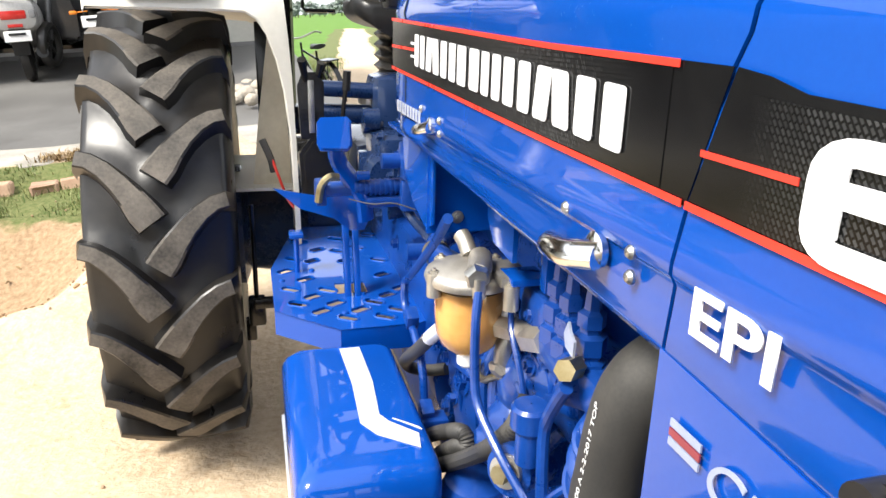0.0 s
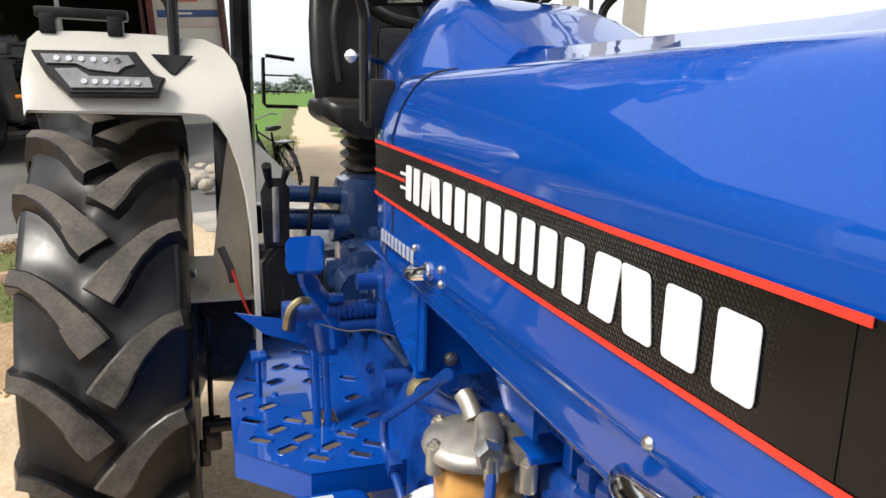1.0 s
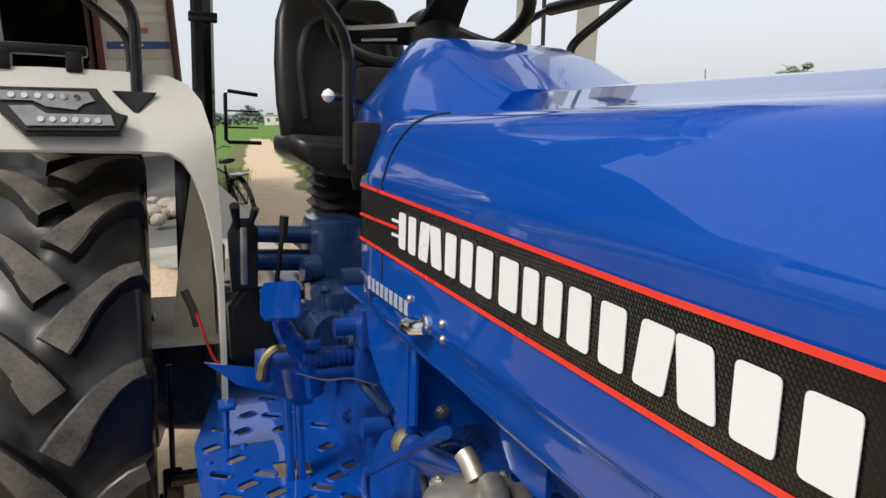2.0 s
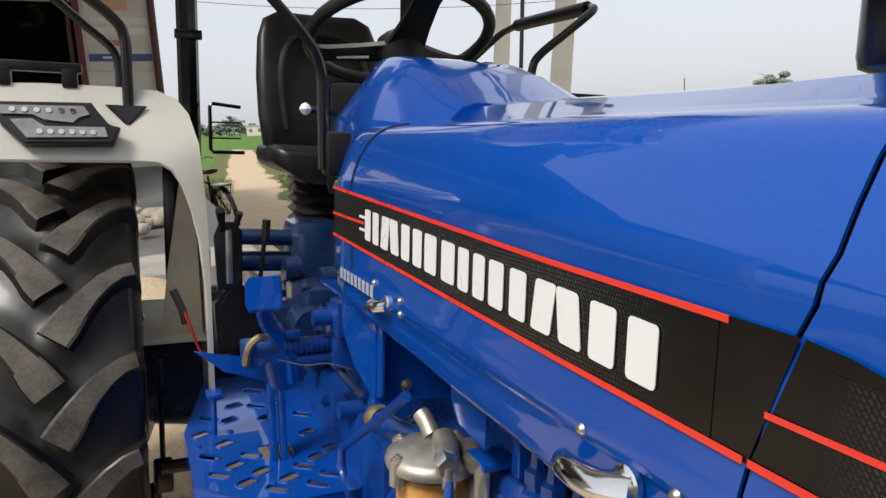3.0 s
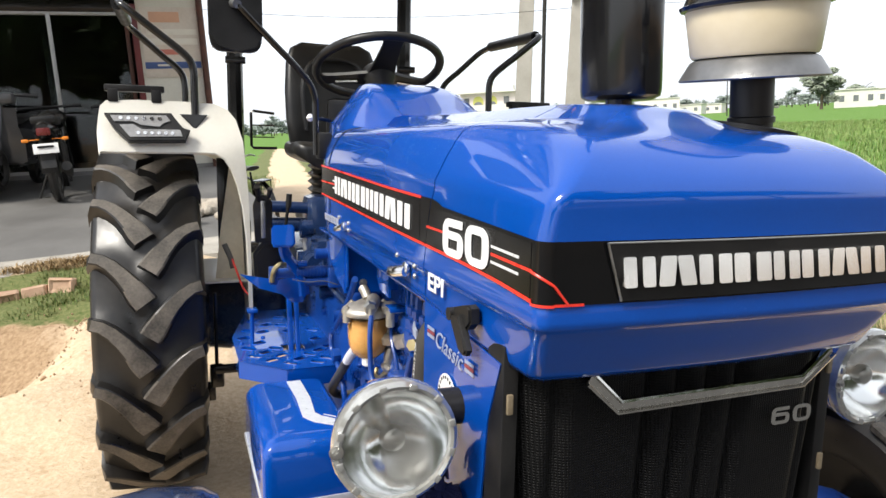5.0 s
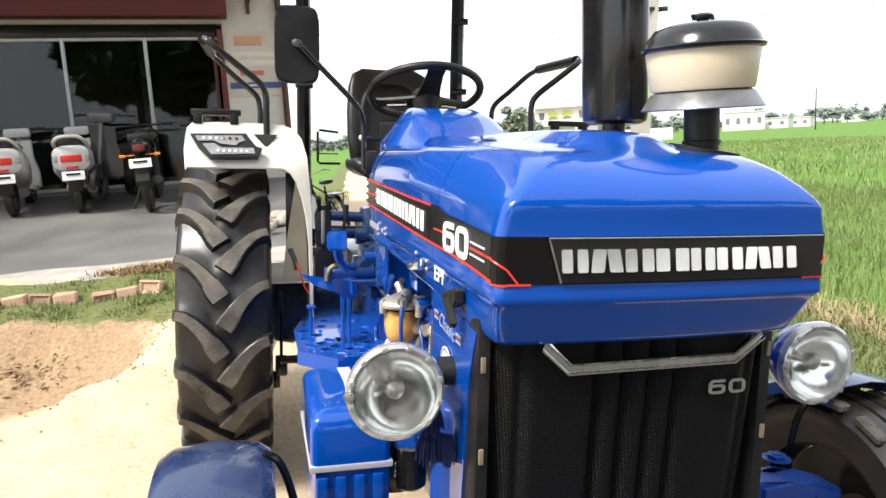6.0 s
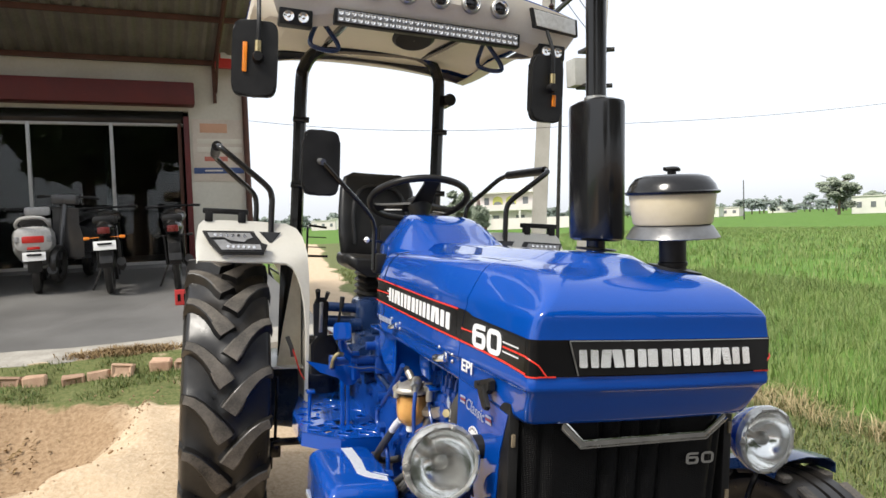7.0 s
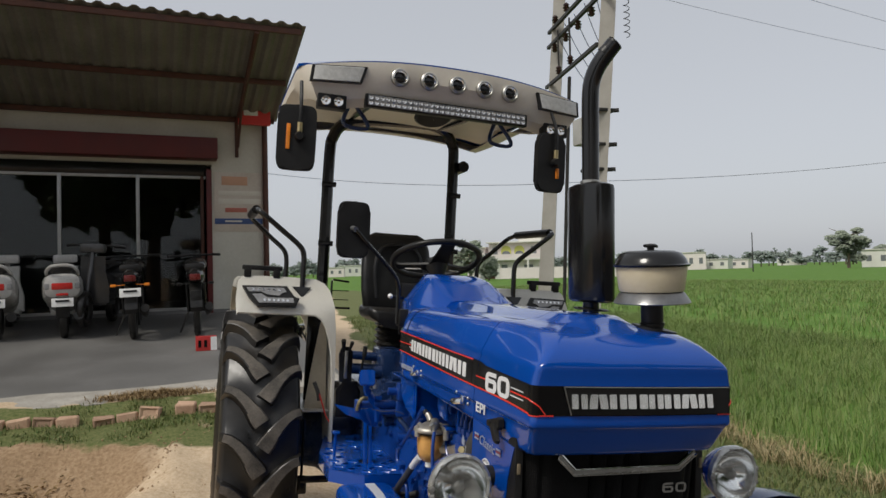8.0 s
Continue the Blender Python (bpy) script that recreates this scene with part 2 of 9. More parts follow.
def sheet(bm, grid, thick=0.003, flip=False):
    """A thin plate from a grid of points, thickened along its normals."""
    vs = [[bm.verts.new(p) for p in r] for r in grid]
    fs = []
    for a, b in zip(vs, vs[1:]):
        for i in range(len(a) - 1):
            q = (a[i], a[i + 1], b[i + 1], b[i])
            fs.append(bm.faces.new(q if not flip else tuple(reversed(q))))
    if thick:
        bmesh.ops.recalc_face_normals(bm, faces=fs)
        bmesh.ops.solidify(bm, geom=fs, thickness=thick)


def bolt(bm, at, axis, r=0.008, h=0.006, washer=True):
    at, ax = Vector(at), Vector(axis).normalized()
    if washer:
        cyl(bm, at, at + ax * 0.0018, r * 1.5, seg=14)
    cyl(bm, at, at + ax * h, r, seg=6)
    cyl(bm, at + ax * h, at + ax * (h + 0.003), r * 0.5, seg=8)


def finish(bm, name, mats, smooth=True, angle=35):
    bmesh.ops.remove_doubles(bm, verts=bm.verts, dist=0.00002)
    bmesh.ops.recalc_face_normals(bm, faces=bm.faces)
    me = bpy.data.meshes.new(name)
    bm.to_mesh(me)
    bm.free()
    for m in (mats if isinstance(mats, (list, tuple)) else [mats]):
        me.materials.append(m)
    if smooth:
        me.shade_smooth()
        me.set_sharp_from_angle(angle=radians(angle))
    return me


def part(name, bm, mats, parent=None, label="", smooth=True, angle=35):
    ob = new(name, finish(bm, name, mats, smooth, angle))
    if parent is not None:
        ob.parent = parent
    if label:
        tagged(ob, label)
    return ob


def thing(name, label, category, m=None, group="", kind=""):
    ob = new(name)
    ob.empty_display_size = 0.1
    if m is not None:
        ob.matrix_basis = m
    return tagged(ob, label, category, group, kind)


def solid(name, bm, mats, label, category, kind="", group="", smooth=True, angle=35):
    return tagged(part(name, bm, mats, None, "", smooth, angle), label, category, group, kind)


def lettering(text, size, shear=0.0, bold=0.0, depth=0.0008, width=1.0):
    """Words in the built-in font as a mesh that lies in x and y, from the origin to the right."""
    cu = bpy.data.curves.new("letters", "FONT")
    cu.body, cu.size, cu.shear, cu.offset, cu.extrude, cu.resolution_u = text, size, shear, bold, depth, 8
    ob = bpy.data.objects.new("letters", cu)
    scene.collection.objects.link(ob)
    bpy.context.view_layer.update()
    me = bpy.data.meshes.new_from_object(ob.evaluated_get(bpy.context.evaluated_depsgraph_get()))
    bpy.data.objects.remove(ob)
    for v in me.vertices:
        v.co.x *= width
    return me


def words(name, text, mat, at, right, up, height, length, parent, label="", shear=0.0, bold=0.0):
    """Words fitted into a length and height on a flat place."""
    me = lettering(text, 1.0, shear, bold)
    co = np.zeros(len(me.vertices) * 3)
    me.vertices.foreach_get("co", co)
    co = co.reshape(-1, 3)
    lo, hi = co.min(0), co.max(0)
    right, up = Vector(right).normalized(), Vector(up).normalized()
    out = right.cross(up)
    for v in me.vertices:
        x, y = (v.co.x - lo[0]) / (hi[0] - lo[0]) * length, (v.co.y - lo[1]) / (hi[1] - lo[1]) * height
        v.co = Vector(at) + right * x + up * y + out * (0.0006 if v.co.z > 0 else -0.0004)
    me.materials.clear()
    me.materials.append(mat)
    me.name = name
    ob = new(name, me)
    ob.parent = parent
    if label:
        tagged(ob, label)
    return ob


def rounded(corners, r, closed, n=5):
    """A path whose corners are rounded off."""
    out, m = [], len(corners)
    for i, c in enumerate(corners):
        c = Vector(c)
        if not closed and i in (0, m - 1):
            out.append(c)
            continue
        p, q = Vector(corners[i - 1]), Vector(corners[(i + 1) % m])
        a, z = c + (p - c).normalized() * r, c + (q - c).normalized() * r
        out += [(1 - s) ** 2 * a + 2 * s * (1 - s) * c + s * s * z for s in (k / n for k in range(n + 1))]
    return out


def stroke(bm, path, closed, w, place, lift):
    """A flat stroke of even width along a path, a little proud of its panel."""
    m = len(path)
    rings = []
    for i, c in enumerate(path):
        a, z = (path[i - 1], path[(i + 1) % m]) if closed else (path[max(i - 1, 0)], path[min(i + 1, m - 1)])
        d = (z - a).normalized()
        nn = Vector((-d.y * w[0] / 2, d.x * w[1] / 2))
        rings.append([place(c + nn, -0.0004), place(c + nn, lift), place(c - nn, lift), place(c - nn, -0.0004)])
    skin(bm, rings + ([rings[0]] if closed else []), cap=not closed)


def number_sixty(mat, at, right, up, height, wide, gap, w, parent, label, lift=0.0006):
    """A squared 60 in two digits."""
    right, up = Vector(right).normalized(), Vector(up).normalized()
    out = right.cross(up)
    h, ex, e = height, w[0] / 2, w[1] / 2
    mid = 0.57 * h
    for k in range(2):
        def place(p, z):
            return Vector(at) + right * (p.x + k * (wide + gap)) + up * p.y + out * z
        b = bmesh.new()
        if k:
            stroke(b, rounded([(ex, e), (wide - ex, e), (wide - ex, h - e), (ex, h - e)], 0.30 * h, True), True, w, place, lift)
        else:
            stroke(b, rounded([(ex, e), (wide - ex, e), (wide - ex, mid), (ex, mid)], 0.20 * h, True), True, w, place, lift)
            stroke(b, rounded([(ex, mid * 0.5), (ex, h - e), (wide - ex * 0.35, h - e)], 0.26 * h, False), False, w, place, lift + 0.0002)
        bmesh.ops.recalc_face_normals(b, faces=b.faces)
        part("digit", b, mat, parent, label, smooth=False)


def sstep(a, b, x):
    t = min(max((x - a) / (b - a), 0), 1)
    return t * t * (3 - 2 * t)


# ---- the tractor, built upright round its own axis (x to its left, y to its rear) and set down leaning on the cross slope ----
LEAN_DEG = 4.5
tractor = thing("tractor", "blue farm tractor with cream fenders and canopy, parked on sandy ground", "tractor", pose(-0.095, 0, -0.058, 0, LEAN_DEG, 0))
HW = 0.287                 # half width of the bonnet
# how far in from the side, and how high, the bonnet's skin runs
SKIN = [(0.014, 1.127), (0.008, 1.1295), (0.0055, 1.138), (0.0045, 1.165), (0.0040, 1.185), (0.0038, 1.199), (0.0015, 1.2035), (-0.001, 1.2065), (-0.0015, 1.214), (-0.0005, 1.226), (0.0, 1.232), (0.0, 1.300), (0.0, 1.340), (-0.003, 1.352), (0.000, 1.366), (0.006, 1.388),
        (0.016, 1.412), (0.026, 1.426), (0.036, 1.4335), (0.050, 1.4380), (0.070, 1.4410), (0.10, 1.445), (0.14, 1.4495), (0.18, 1.4525), (0.22, 1.4545), (0.255, 1.4555), (0.287, 1.456)]


def seam_y(d, z):
    """Where the joint between nose and bonnet runs."""
    tab = [(1.14, 0.398), (1.247, 0.387), (1.30, 0.374), (1.34, 0.358), (1.366, 0.353), (1.43, 0.357)]
    if z <= 1.43:
        return float(np.interp(z, *zip(*tab)))
    return float(np.interp(d, [0.034, 0.07, 0.12, 0.165, 0.19, 0.287], [0.357, 0.349, 0.332, 0.320, 0.308, 0.304]))


def rise(x, y):
    """The raised middle panel of the bonnet, which runs out in a beak on the nose."""
    w = 0.030 + 0.070 * sstep(0.09, 0.32, y)
    soft = 0.022 + 0.040 * sstep(0.30, 0.12, y)
    return (0.017 + 0.006 * sstep(0.5, 1.15, y)) * sstep(0.07, 0.27, y) * (1 - sstep(w, w + soft, abs(x)))


def shaped(x, y, z):
    """The skin drawn in at the shoulders and sloping down towards the front."""
    pull = 0.207 * min(max((0.609 - y) / 0.597, 0.0), 1.0) * sstep(1.307, 1.45, z)
    slope = 0.098 * min(max((0.316 - y) / 0.304, 0.0), 1.0) ** 1.186
    xx = x * (1 - pull)
    if z < 1.185:                                        # the lower edge climbs towards the rear
        z += float(np.interp(y, [0.05, 0.144, 0.41, 1.17], [0.0, 0.009, 0.0215, 0.039])) * sstep(1.185, 1.127, z)
    return xx, y, (1.30 + (z - 1.30) * (1 - slope) if z > 1.30 else z) + rise(xx, y)


NOSE_Y = 0.012             # how far the nose's face stands behind the origin


def bonnet_rear(bm):
    grid = []
    n = 26
    for k in range(n + 1):
        s = k / n
        row = []
        for side in (-1, 1):
            tab = SKIN if side < 0 else list(reversed(SKIN))
            for d, z in tab:
                if side > 0 and d == 0.287:
                    continue
                y0 = seam_y(d, z) + 0.0019
                y = y0 + s * (1.262 - y0)
                inn = 0.03 * sstep(1.19, 1.262, y) * sstep(1.30, 1.45, z)
                x = side * (HW - d)
                x *= 1 - 0.05 * sstep(1.17, 1.262, y)
                x, y, z1 = shaped(x, y, z)
                row.append((x, y, z1 - inn))
        grid.append(row)
    sheet(bm, grid, 0.0025)


# how far the nose's brow curls back for each step in from the side
FRONT = ([-0.002, 0.0, 0.006, 0.016, 0.026, 0.036, 0.050, 0.070, 0.10, 0.14, 0.18, 0.22, 0.255, 0.287], [-0.002, 0.0, 0.014, 0.040, 0.070, 0.096, 0.122, 0.146, 0.170, 0.190, 0.205, 0.218, 0.228, 0.234])


def nose(bm):
    grid = []
    for d, z in SKIN:
        hw = max(HW - d, 0.0)
        y0 = seam_y(d, z) - 0.0019
        f = float(np.interp(max(d, -0.002), *FRONT)) if z > 1.30 else max(d, -0.002)
        r = min(0.016 + (0.45 * f if z > 1.30 else 0.3 * max(d, 0)), 0.056, hw * 0.98)
        under = min(max((1.2035 - z) / 0.075, 0.0), 1.0)     # the chin falls back under its crease
        f += NOSE_Y + 0.042 * under
        half = []
        for k in range(12):
            half.append((-hw, y0 + (f + r - y0) * k / 11))
        for k in range(1, 9):
            a = math.pi / 2 * k / 8
            half.append((-hw + r - r * math.cos(a), f + r - r * math.sin(a)))
        for k in range(1, 11):
            half.append(((-hw + r) * (1 - k / 10), f))
        row = []
        for x, y in half + [(-x, y) for x, y in reversed(half[:-1])]:
            bow = -0.012 * (1 - (x / HW) ** 2) * sstep(0.06, 0.0, y - f) * sstep(0.12, 0.0, d)
            row.append(shaped(x * (1 - 0.055 * under * sstep(0.20, 0.04, y)), y + bow, z))
        grid.append(row)
    sheet(bm, grid, 0.0025)


b = bmesh.new()
bonnet_rear(b)
bonnet = part("bonnet", b, BLUE, tractor, "glossy blue sheet-metal bonnet", angle=50)
b = bmesh.new()
nose(b)
nose_cowl = part("nose_cowl", b, BLUE, tractor, "glossy blue nose cowl with a raised middle", angle=50)
# black strip added behind the joint of bonnet and nose, so the gap stays dark
b = bmesh.new()
rows = [[], [], []]
for side in (-1, 1):
    for d, z in (SKIN if side < 0 else list(reversed(SKIN))[1:]):
        for r, dy in zip(rows, (-0.016, 0.0, 0.016)):
            x, y, z1 = shaped(side * (HW - d), seam_y(d, z) + dy, z)
            r.append((x * 0.972, y, z1 - 0.008 * sstep(1.36, 1.44, z)))
sheet(b, rows, 0.003)
part("seam_backing", b, BLACK_PLASTIC, bonnet, "black strip added behind the joint to keep it dark")


# joint between the bonnet and the fixed panel behind it
for side in (-1, 1):
    b = bmesh.new()
    line = []
    for d, z in SKIN[9:21]:
        x, y, z1 = shaped(side * (HW - d), float(np.interp(z, [1.335, 1.394, 1.445], [1.117, 1.106, 1.070])), z)
        line.append((x * 1.0012, y, z1 + 0.0004))
    tube(b, line, 0.0016, seg=6, smooth=2)
    part("panel_joint", b, BLACK_PLASTIC, bonnet, "thin dark joint line")


# decals: thin films that stand just off the paint
def strip(bm, ys, z0, z1, x=-HW, off=0.0012, thick=0.0006, side=-1, skew=0.0):
    """A film on the bonnet's side between two height lines, which are functions of y; skew shifts the upper line's far end."""
    n = len(ys) - 1
    a = [(x + side * off, y, z0(y)) for y in ys]
    c = [(x + side * off, y + skew * (k if skew < 0 else n - k) / n, z1(y)) for k, y in enumerate(ys)]
    sheet(bm, [a, c], thick)


def low_line(y):
    return float(np.interp(y, [0.02, 0.115, 0.235, 0.375, 0.587, 1.108, 1.25], [1.2345, 1.241, 1.2455, 1.248, 1.252, 1.266, 1.270]))


def high_line(y):
    return float(np.interp(y, [0.02, 0.12, 0.238, 0.357, 0.36, 0.592, 1.108, 1.25], [1.3045, 1.308, 1.312, 1.3165, 1.3235, 1.327, 1.342, 1.346]))


def lin(y0, y1, n=14):
    return [y0 + (y1 - y0) * i / n for i in range(n + 1)]


for sd in (-1, 1):
    b = bmesh.new()
    strip(b, lin(1.215, 0.386), lambda y: low_line(y), lambda y: high_line(y), sd * HW, side=sd, skew=-0.025)
    rear_band = part("decal_band", b, BLACK_DECAL, bonnet, "black decal band edged in red")
    b = bmesh.new()
    strip(b, lin(1.205, 0.412), lambda y: low_line(y) + 0.004, lambda y: high_line(y) - 0.004, sd * HW, off=0.0018, side=sd)
    part("carbon_print", b, CARBON, rear_band, "dark carbon-weave print")
    for nm, f0, f1 in (("red_line", lambda y: low_line(y) - 0.001, lambda y: low_line(y) + 0.0035), ("red_line", lambda y: high_line(y) - 0.0035, lambda y: high_line(y) + 0.001)):
        b = bmesh.new()
        strip(b, lin(1.215, 0.405 if f1(1) > 1.3 else 0.388), f0, f1, sd * HW, off=0.0026, side=sd)
        part(nm, b, RED_DECAL, rear_band)
    b = bmesh.new()
    strip(b, lin(1.215, 1.055), lambda y: 1.3015, lambda y: 1.3055, sd * HW, off=0.0026, side=sd)
    part("red_line", b, RED_DECAL, rear_band)
    for dz in (-0.009, 0.0085):
        b = bmesh.new()
        strip(b, lin(1.075, 1.048), lambda y, q=dz: 1.3015 + q, lambda y, q=dz: 1.3050 + q, sd * HW, off=0.0026, side=sd)
        part("white_dash", b, WHITE_DECAL, rear_band)
    # front half of the band, on the nose
    b = bmesh.new()
    ys_ = lin(0.3845, 0.0275)
    n_ = len(ys_) - 1
    sheet(b, [[(sd * (HW + 0.0012), y, low_line(y)) for y in ys_], [(sd * (HW + 0.0012), y - 0.0265 * (1 - k / n_), high_line(y)) for k, y in enumerate(ys_)]], 0.0006)
    nose_band = part("decal_band", b, BLACK_DECAL, nose_cowl, "black decal band edged in red")
    b = bmesh.new()
    strip(b, lin(0.345, 0.032), lambda y: low_line(y) + 0.004, lambda y: high_line(y) - 0.004, sd * HW, off=0.0018, side=sd)
    part("carbon_print", b, CARBON, nose_band, "dark carbon-weave print")
    b = bmesh.new()
    strip(b, lin(0.3845, 0.0275), lambda y: low_line(y) - 0.001, lambda y: low_line(y) + 0.0035, sd * HW, off=0.0026, side=sd)
    part("red_line", b, RED_DECAL, nose_band)
    b = bmesh.new()
    strip(b, lin(0.3765, 0.306, 4), lambda y: 1.2775, lambda y: 1.281, sd * HW, off=0.0026, side=sd)
    part("red_line", b, RED_DECAL, nose_band)
    b = bmesh.new()
    strip(b, lin(0.136, 0.0275, 8), lambda y: 1.2675 + 0.026 * y, lambda y: 1.2712 + 0.026 * y, sd * HW, off=0.0026, side=sd)
    part("red_line", b, RED_DECAL, nose_band)
    for dz, y1 in ((0.0097, 0.060), (-0.0097, 0.060)):
        b = bmesh.new()
        strip(b, lin(0.136, y1, 4), lambda y, q=dz: 1.2677 + 0.026 * y + q, lambda y, q=dz: 1.2710 + 0.026 * y + q, sd * HW, off=0.0026, side=sd)
        part("white_dash", b, FADE_DECAL, nose_band)


# eight pairs of plain white bars stand in for the maker's name on each side
def bar_pair(b, w, h, place, thick, taper=0.0):
    """Two plain upright bars in a field w wide and h high; place maps (x, y) in its plane, and depth, to the world."""
    for x0, x1, lean in ((0.0, 0.41 * w, taper * w), (0.59 * w, w, -taper * w)):
        pts = [(q.x, q.y) for q in rounded([(x0, 0), (x1, 0), (x1 + lean, h), (x0 + lean, h)], min(w, h) * 0.10, True, 3)]
        skin(b, [[place(x, y, z) for x, y in pts] for z in (0, thick)])


def name_blocks(y0, y1, z_of, h, widths, gap, mat, parent, side, x):
    total = sum(widths) + gap * (len(widths) - 1)
    k = abs(y1 - y0) / total
    run = 0.0
    for i, w in enumerate(widths):
        b = bmesh.new()
        c0 = y0 + side * run * k
        ww = w * k

        def place(u, v, dep):
            y = c0 + side * u
            return (x + side * (0.0030 + dep), y, z_of(y) + v)

        bar_pair(b, ww, h, place, 0.0008, 0.09 if i in (1, 6) else 0.0)
        part("name_block", b, mat, parent)
        run += w + gap


for sd in (-1, 1):
    name_blocks(1.045 if sd < 0 else 0.457, 0.457 if sd < 0 else 1.045, lambda y: 1.2495 + 0.0316 * y, 0.042, [0.8, 0.95, 0.9, 1.1, 0.8, 0.92, 1.0, 1.0], 0.13, WHITE_DECAL,
                bonnet, sd, sd * HW)
    rr = (0, -1, 0) if sd < 0 else (0, 1, 0)
    number_sixty(WHITE_DECAL, (sd * (HW + 0.0034), 0.300 if sd < 0 else 0.140, 1.2488), rr, (0, 0, 1), 0.0535, 0.0765, 0.007, (0.0205, 0.0112), nose_cowl, "bold white digit on the band")
    words("lettering", "EPI", WHITE_DECAL, (sd * (HW + 0.0016), 0.366 if sd < 0 else 0.300, 1.1815), rr, (0, 0, 1), 0.0275, 0.066, nose_cowl, "white lettering", bold=0.02)
    # small name on the rear skirt as a row of pale bars
    for i in range(9):
        b = bmesh.new()
        yy = 1.17 - 0.0185 * i
        box(b, (sd * (HW + 0.001), yy, 1.214), (0.0012, 0.012, 0.017))
        part("pale_bar", b, GREY_DECAL, bonnet)

# badge panel on the front
SATIN = surface("satin_chrome", (0.58, 0.57, 0.54), (0.75, 0.74, 0.70), rough=(0.08, 0.22), scale=60, fine=300, bump=0.06, bump_dist=0.001, metal=1.0)
b = bmesh.new()
cols = [-0.2715 + 0.543 * i / 24 for i in range(25)]


def front_y(x):
    return NOSE_Y - 0.012 * (1 - (x / HW) ** 2)


sheet(b, [[(x, front_y(x) - 0.0016, z) for x in cols] for z in (1.2335, 1.3045)], 0.0008)
BRIGHT = surface("bright_chrome", (0.83, 0.80, 0.75), (0.86, 0.84, 0.79), rough=(0.16, 0.20), scale=50, fine=260, bump=0.0, bump_dist=0.001, metal=1.0)
badge_panel = part("badge_panel", b, BLACK_DECAL, nose_cowl, "gloss black badge panel")
b = bmesh.new()
cols2 = [-0.190 + 0.460 * i / 16 for i in range(17)]
vs = [[(x - 0.021 * (z - 1.2365) / 0.066 * sstep(-0.12, -0.190, x), front_y(x) - 0.0052, z) for x in cols2] for z in (1.2365, 1.3025)]
sheet(b, vs, 0.003)
badge_plate = part("badge_plate", b, BLACK_PLASTIC, nose_cowl, "raised black badge plate with a thin bright edge")
b = bmesh.new()
tube(b, [vs[0][0], vs[1][0]], 0.0016, smooth=0, seg=6)
tube(b, vs[1], 0.0012, smooth=0, seg=6)
part("bright_edge", b, STEEL, badge_plate)


def corner(a, off):
    """Round the nose's corner from the flank (0) to the front (1)."""
    r = 0.016
    x = -HW + r - (r + off) * math.cos(a * math.pi / 2)
    return x, NOSE_Y + r - (r + off) * math.sin(a * math.pi / 2) - 0.012 * (1 - (x / HW) ** 2)


for sg in (-1, 1):
    b = bmesh.new()
    turn = [corner(k / 10, 0.0014) for k in range(11)]
    sheet(b, [[(-sg * x, y, z) for x, y in turn] for z in (1.2325, 1.3045)], 0.0006)
    part("corner_band", b, BLACK_DECAL, badge_panel, "black decal wrapped round the corner")
    b = bmesh.new()
    sheet(b, [[(x, front_y(x) - 0.0034, z) for x in [sg * (0.271 - 0.036 * i / 6) for i in range(7)]] for z in (1.2325, 1.2355)], 0.0006)
    part("red_line", b, RED_DECAL, badge_panel)
    b = bmesh.new()
    sheet(b, [[(-sg * x, y, z) for x, y in (corner(k / 10, 0.0028) for k in range(11))] for z in (1.2315, 1.2345)], 0.0006)
    part("red_line", b, RED_DECAL, badge_panel)
    b = bmesh.new()
    slant = [corner(k / 10, 0.003) for k in range(11)]
    tube(b, [(-sg * x, y, 1.2695 - 0.014 * (k / 10) ** 1.5) for k, (x, y) in enumerate(slant)] + [(sg * 0.254, front_y(0.254) - 0.003, 1.2345)], 0.0017, smooth=0, seg=6)
    part("red_line", b, RED_DECAL, badge_panel)
xx = -0.192
for i, w in enumerate((0.041, 0.052, 0.047, 0.056, 0.042, 0.047, 0.050, 0.046)):
    b = bmesh.new()
    x0 = xx

    def on_badge(u, v, dep):
        return (x0 + u, front_y(x0 + u) - 0.0092 - dep + 0.16 * v, 1.2525 + v)

    bar_pair(b, w, 0.034, on_badge, 0.004, 0.09 if i in (1, 6) else 0.0)
    part("chrome_block", b, BRIGHT, badge_plate)
    xx += w + 0.0035

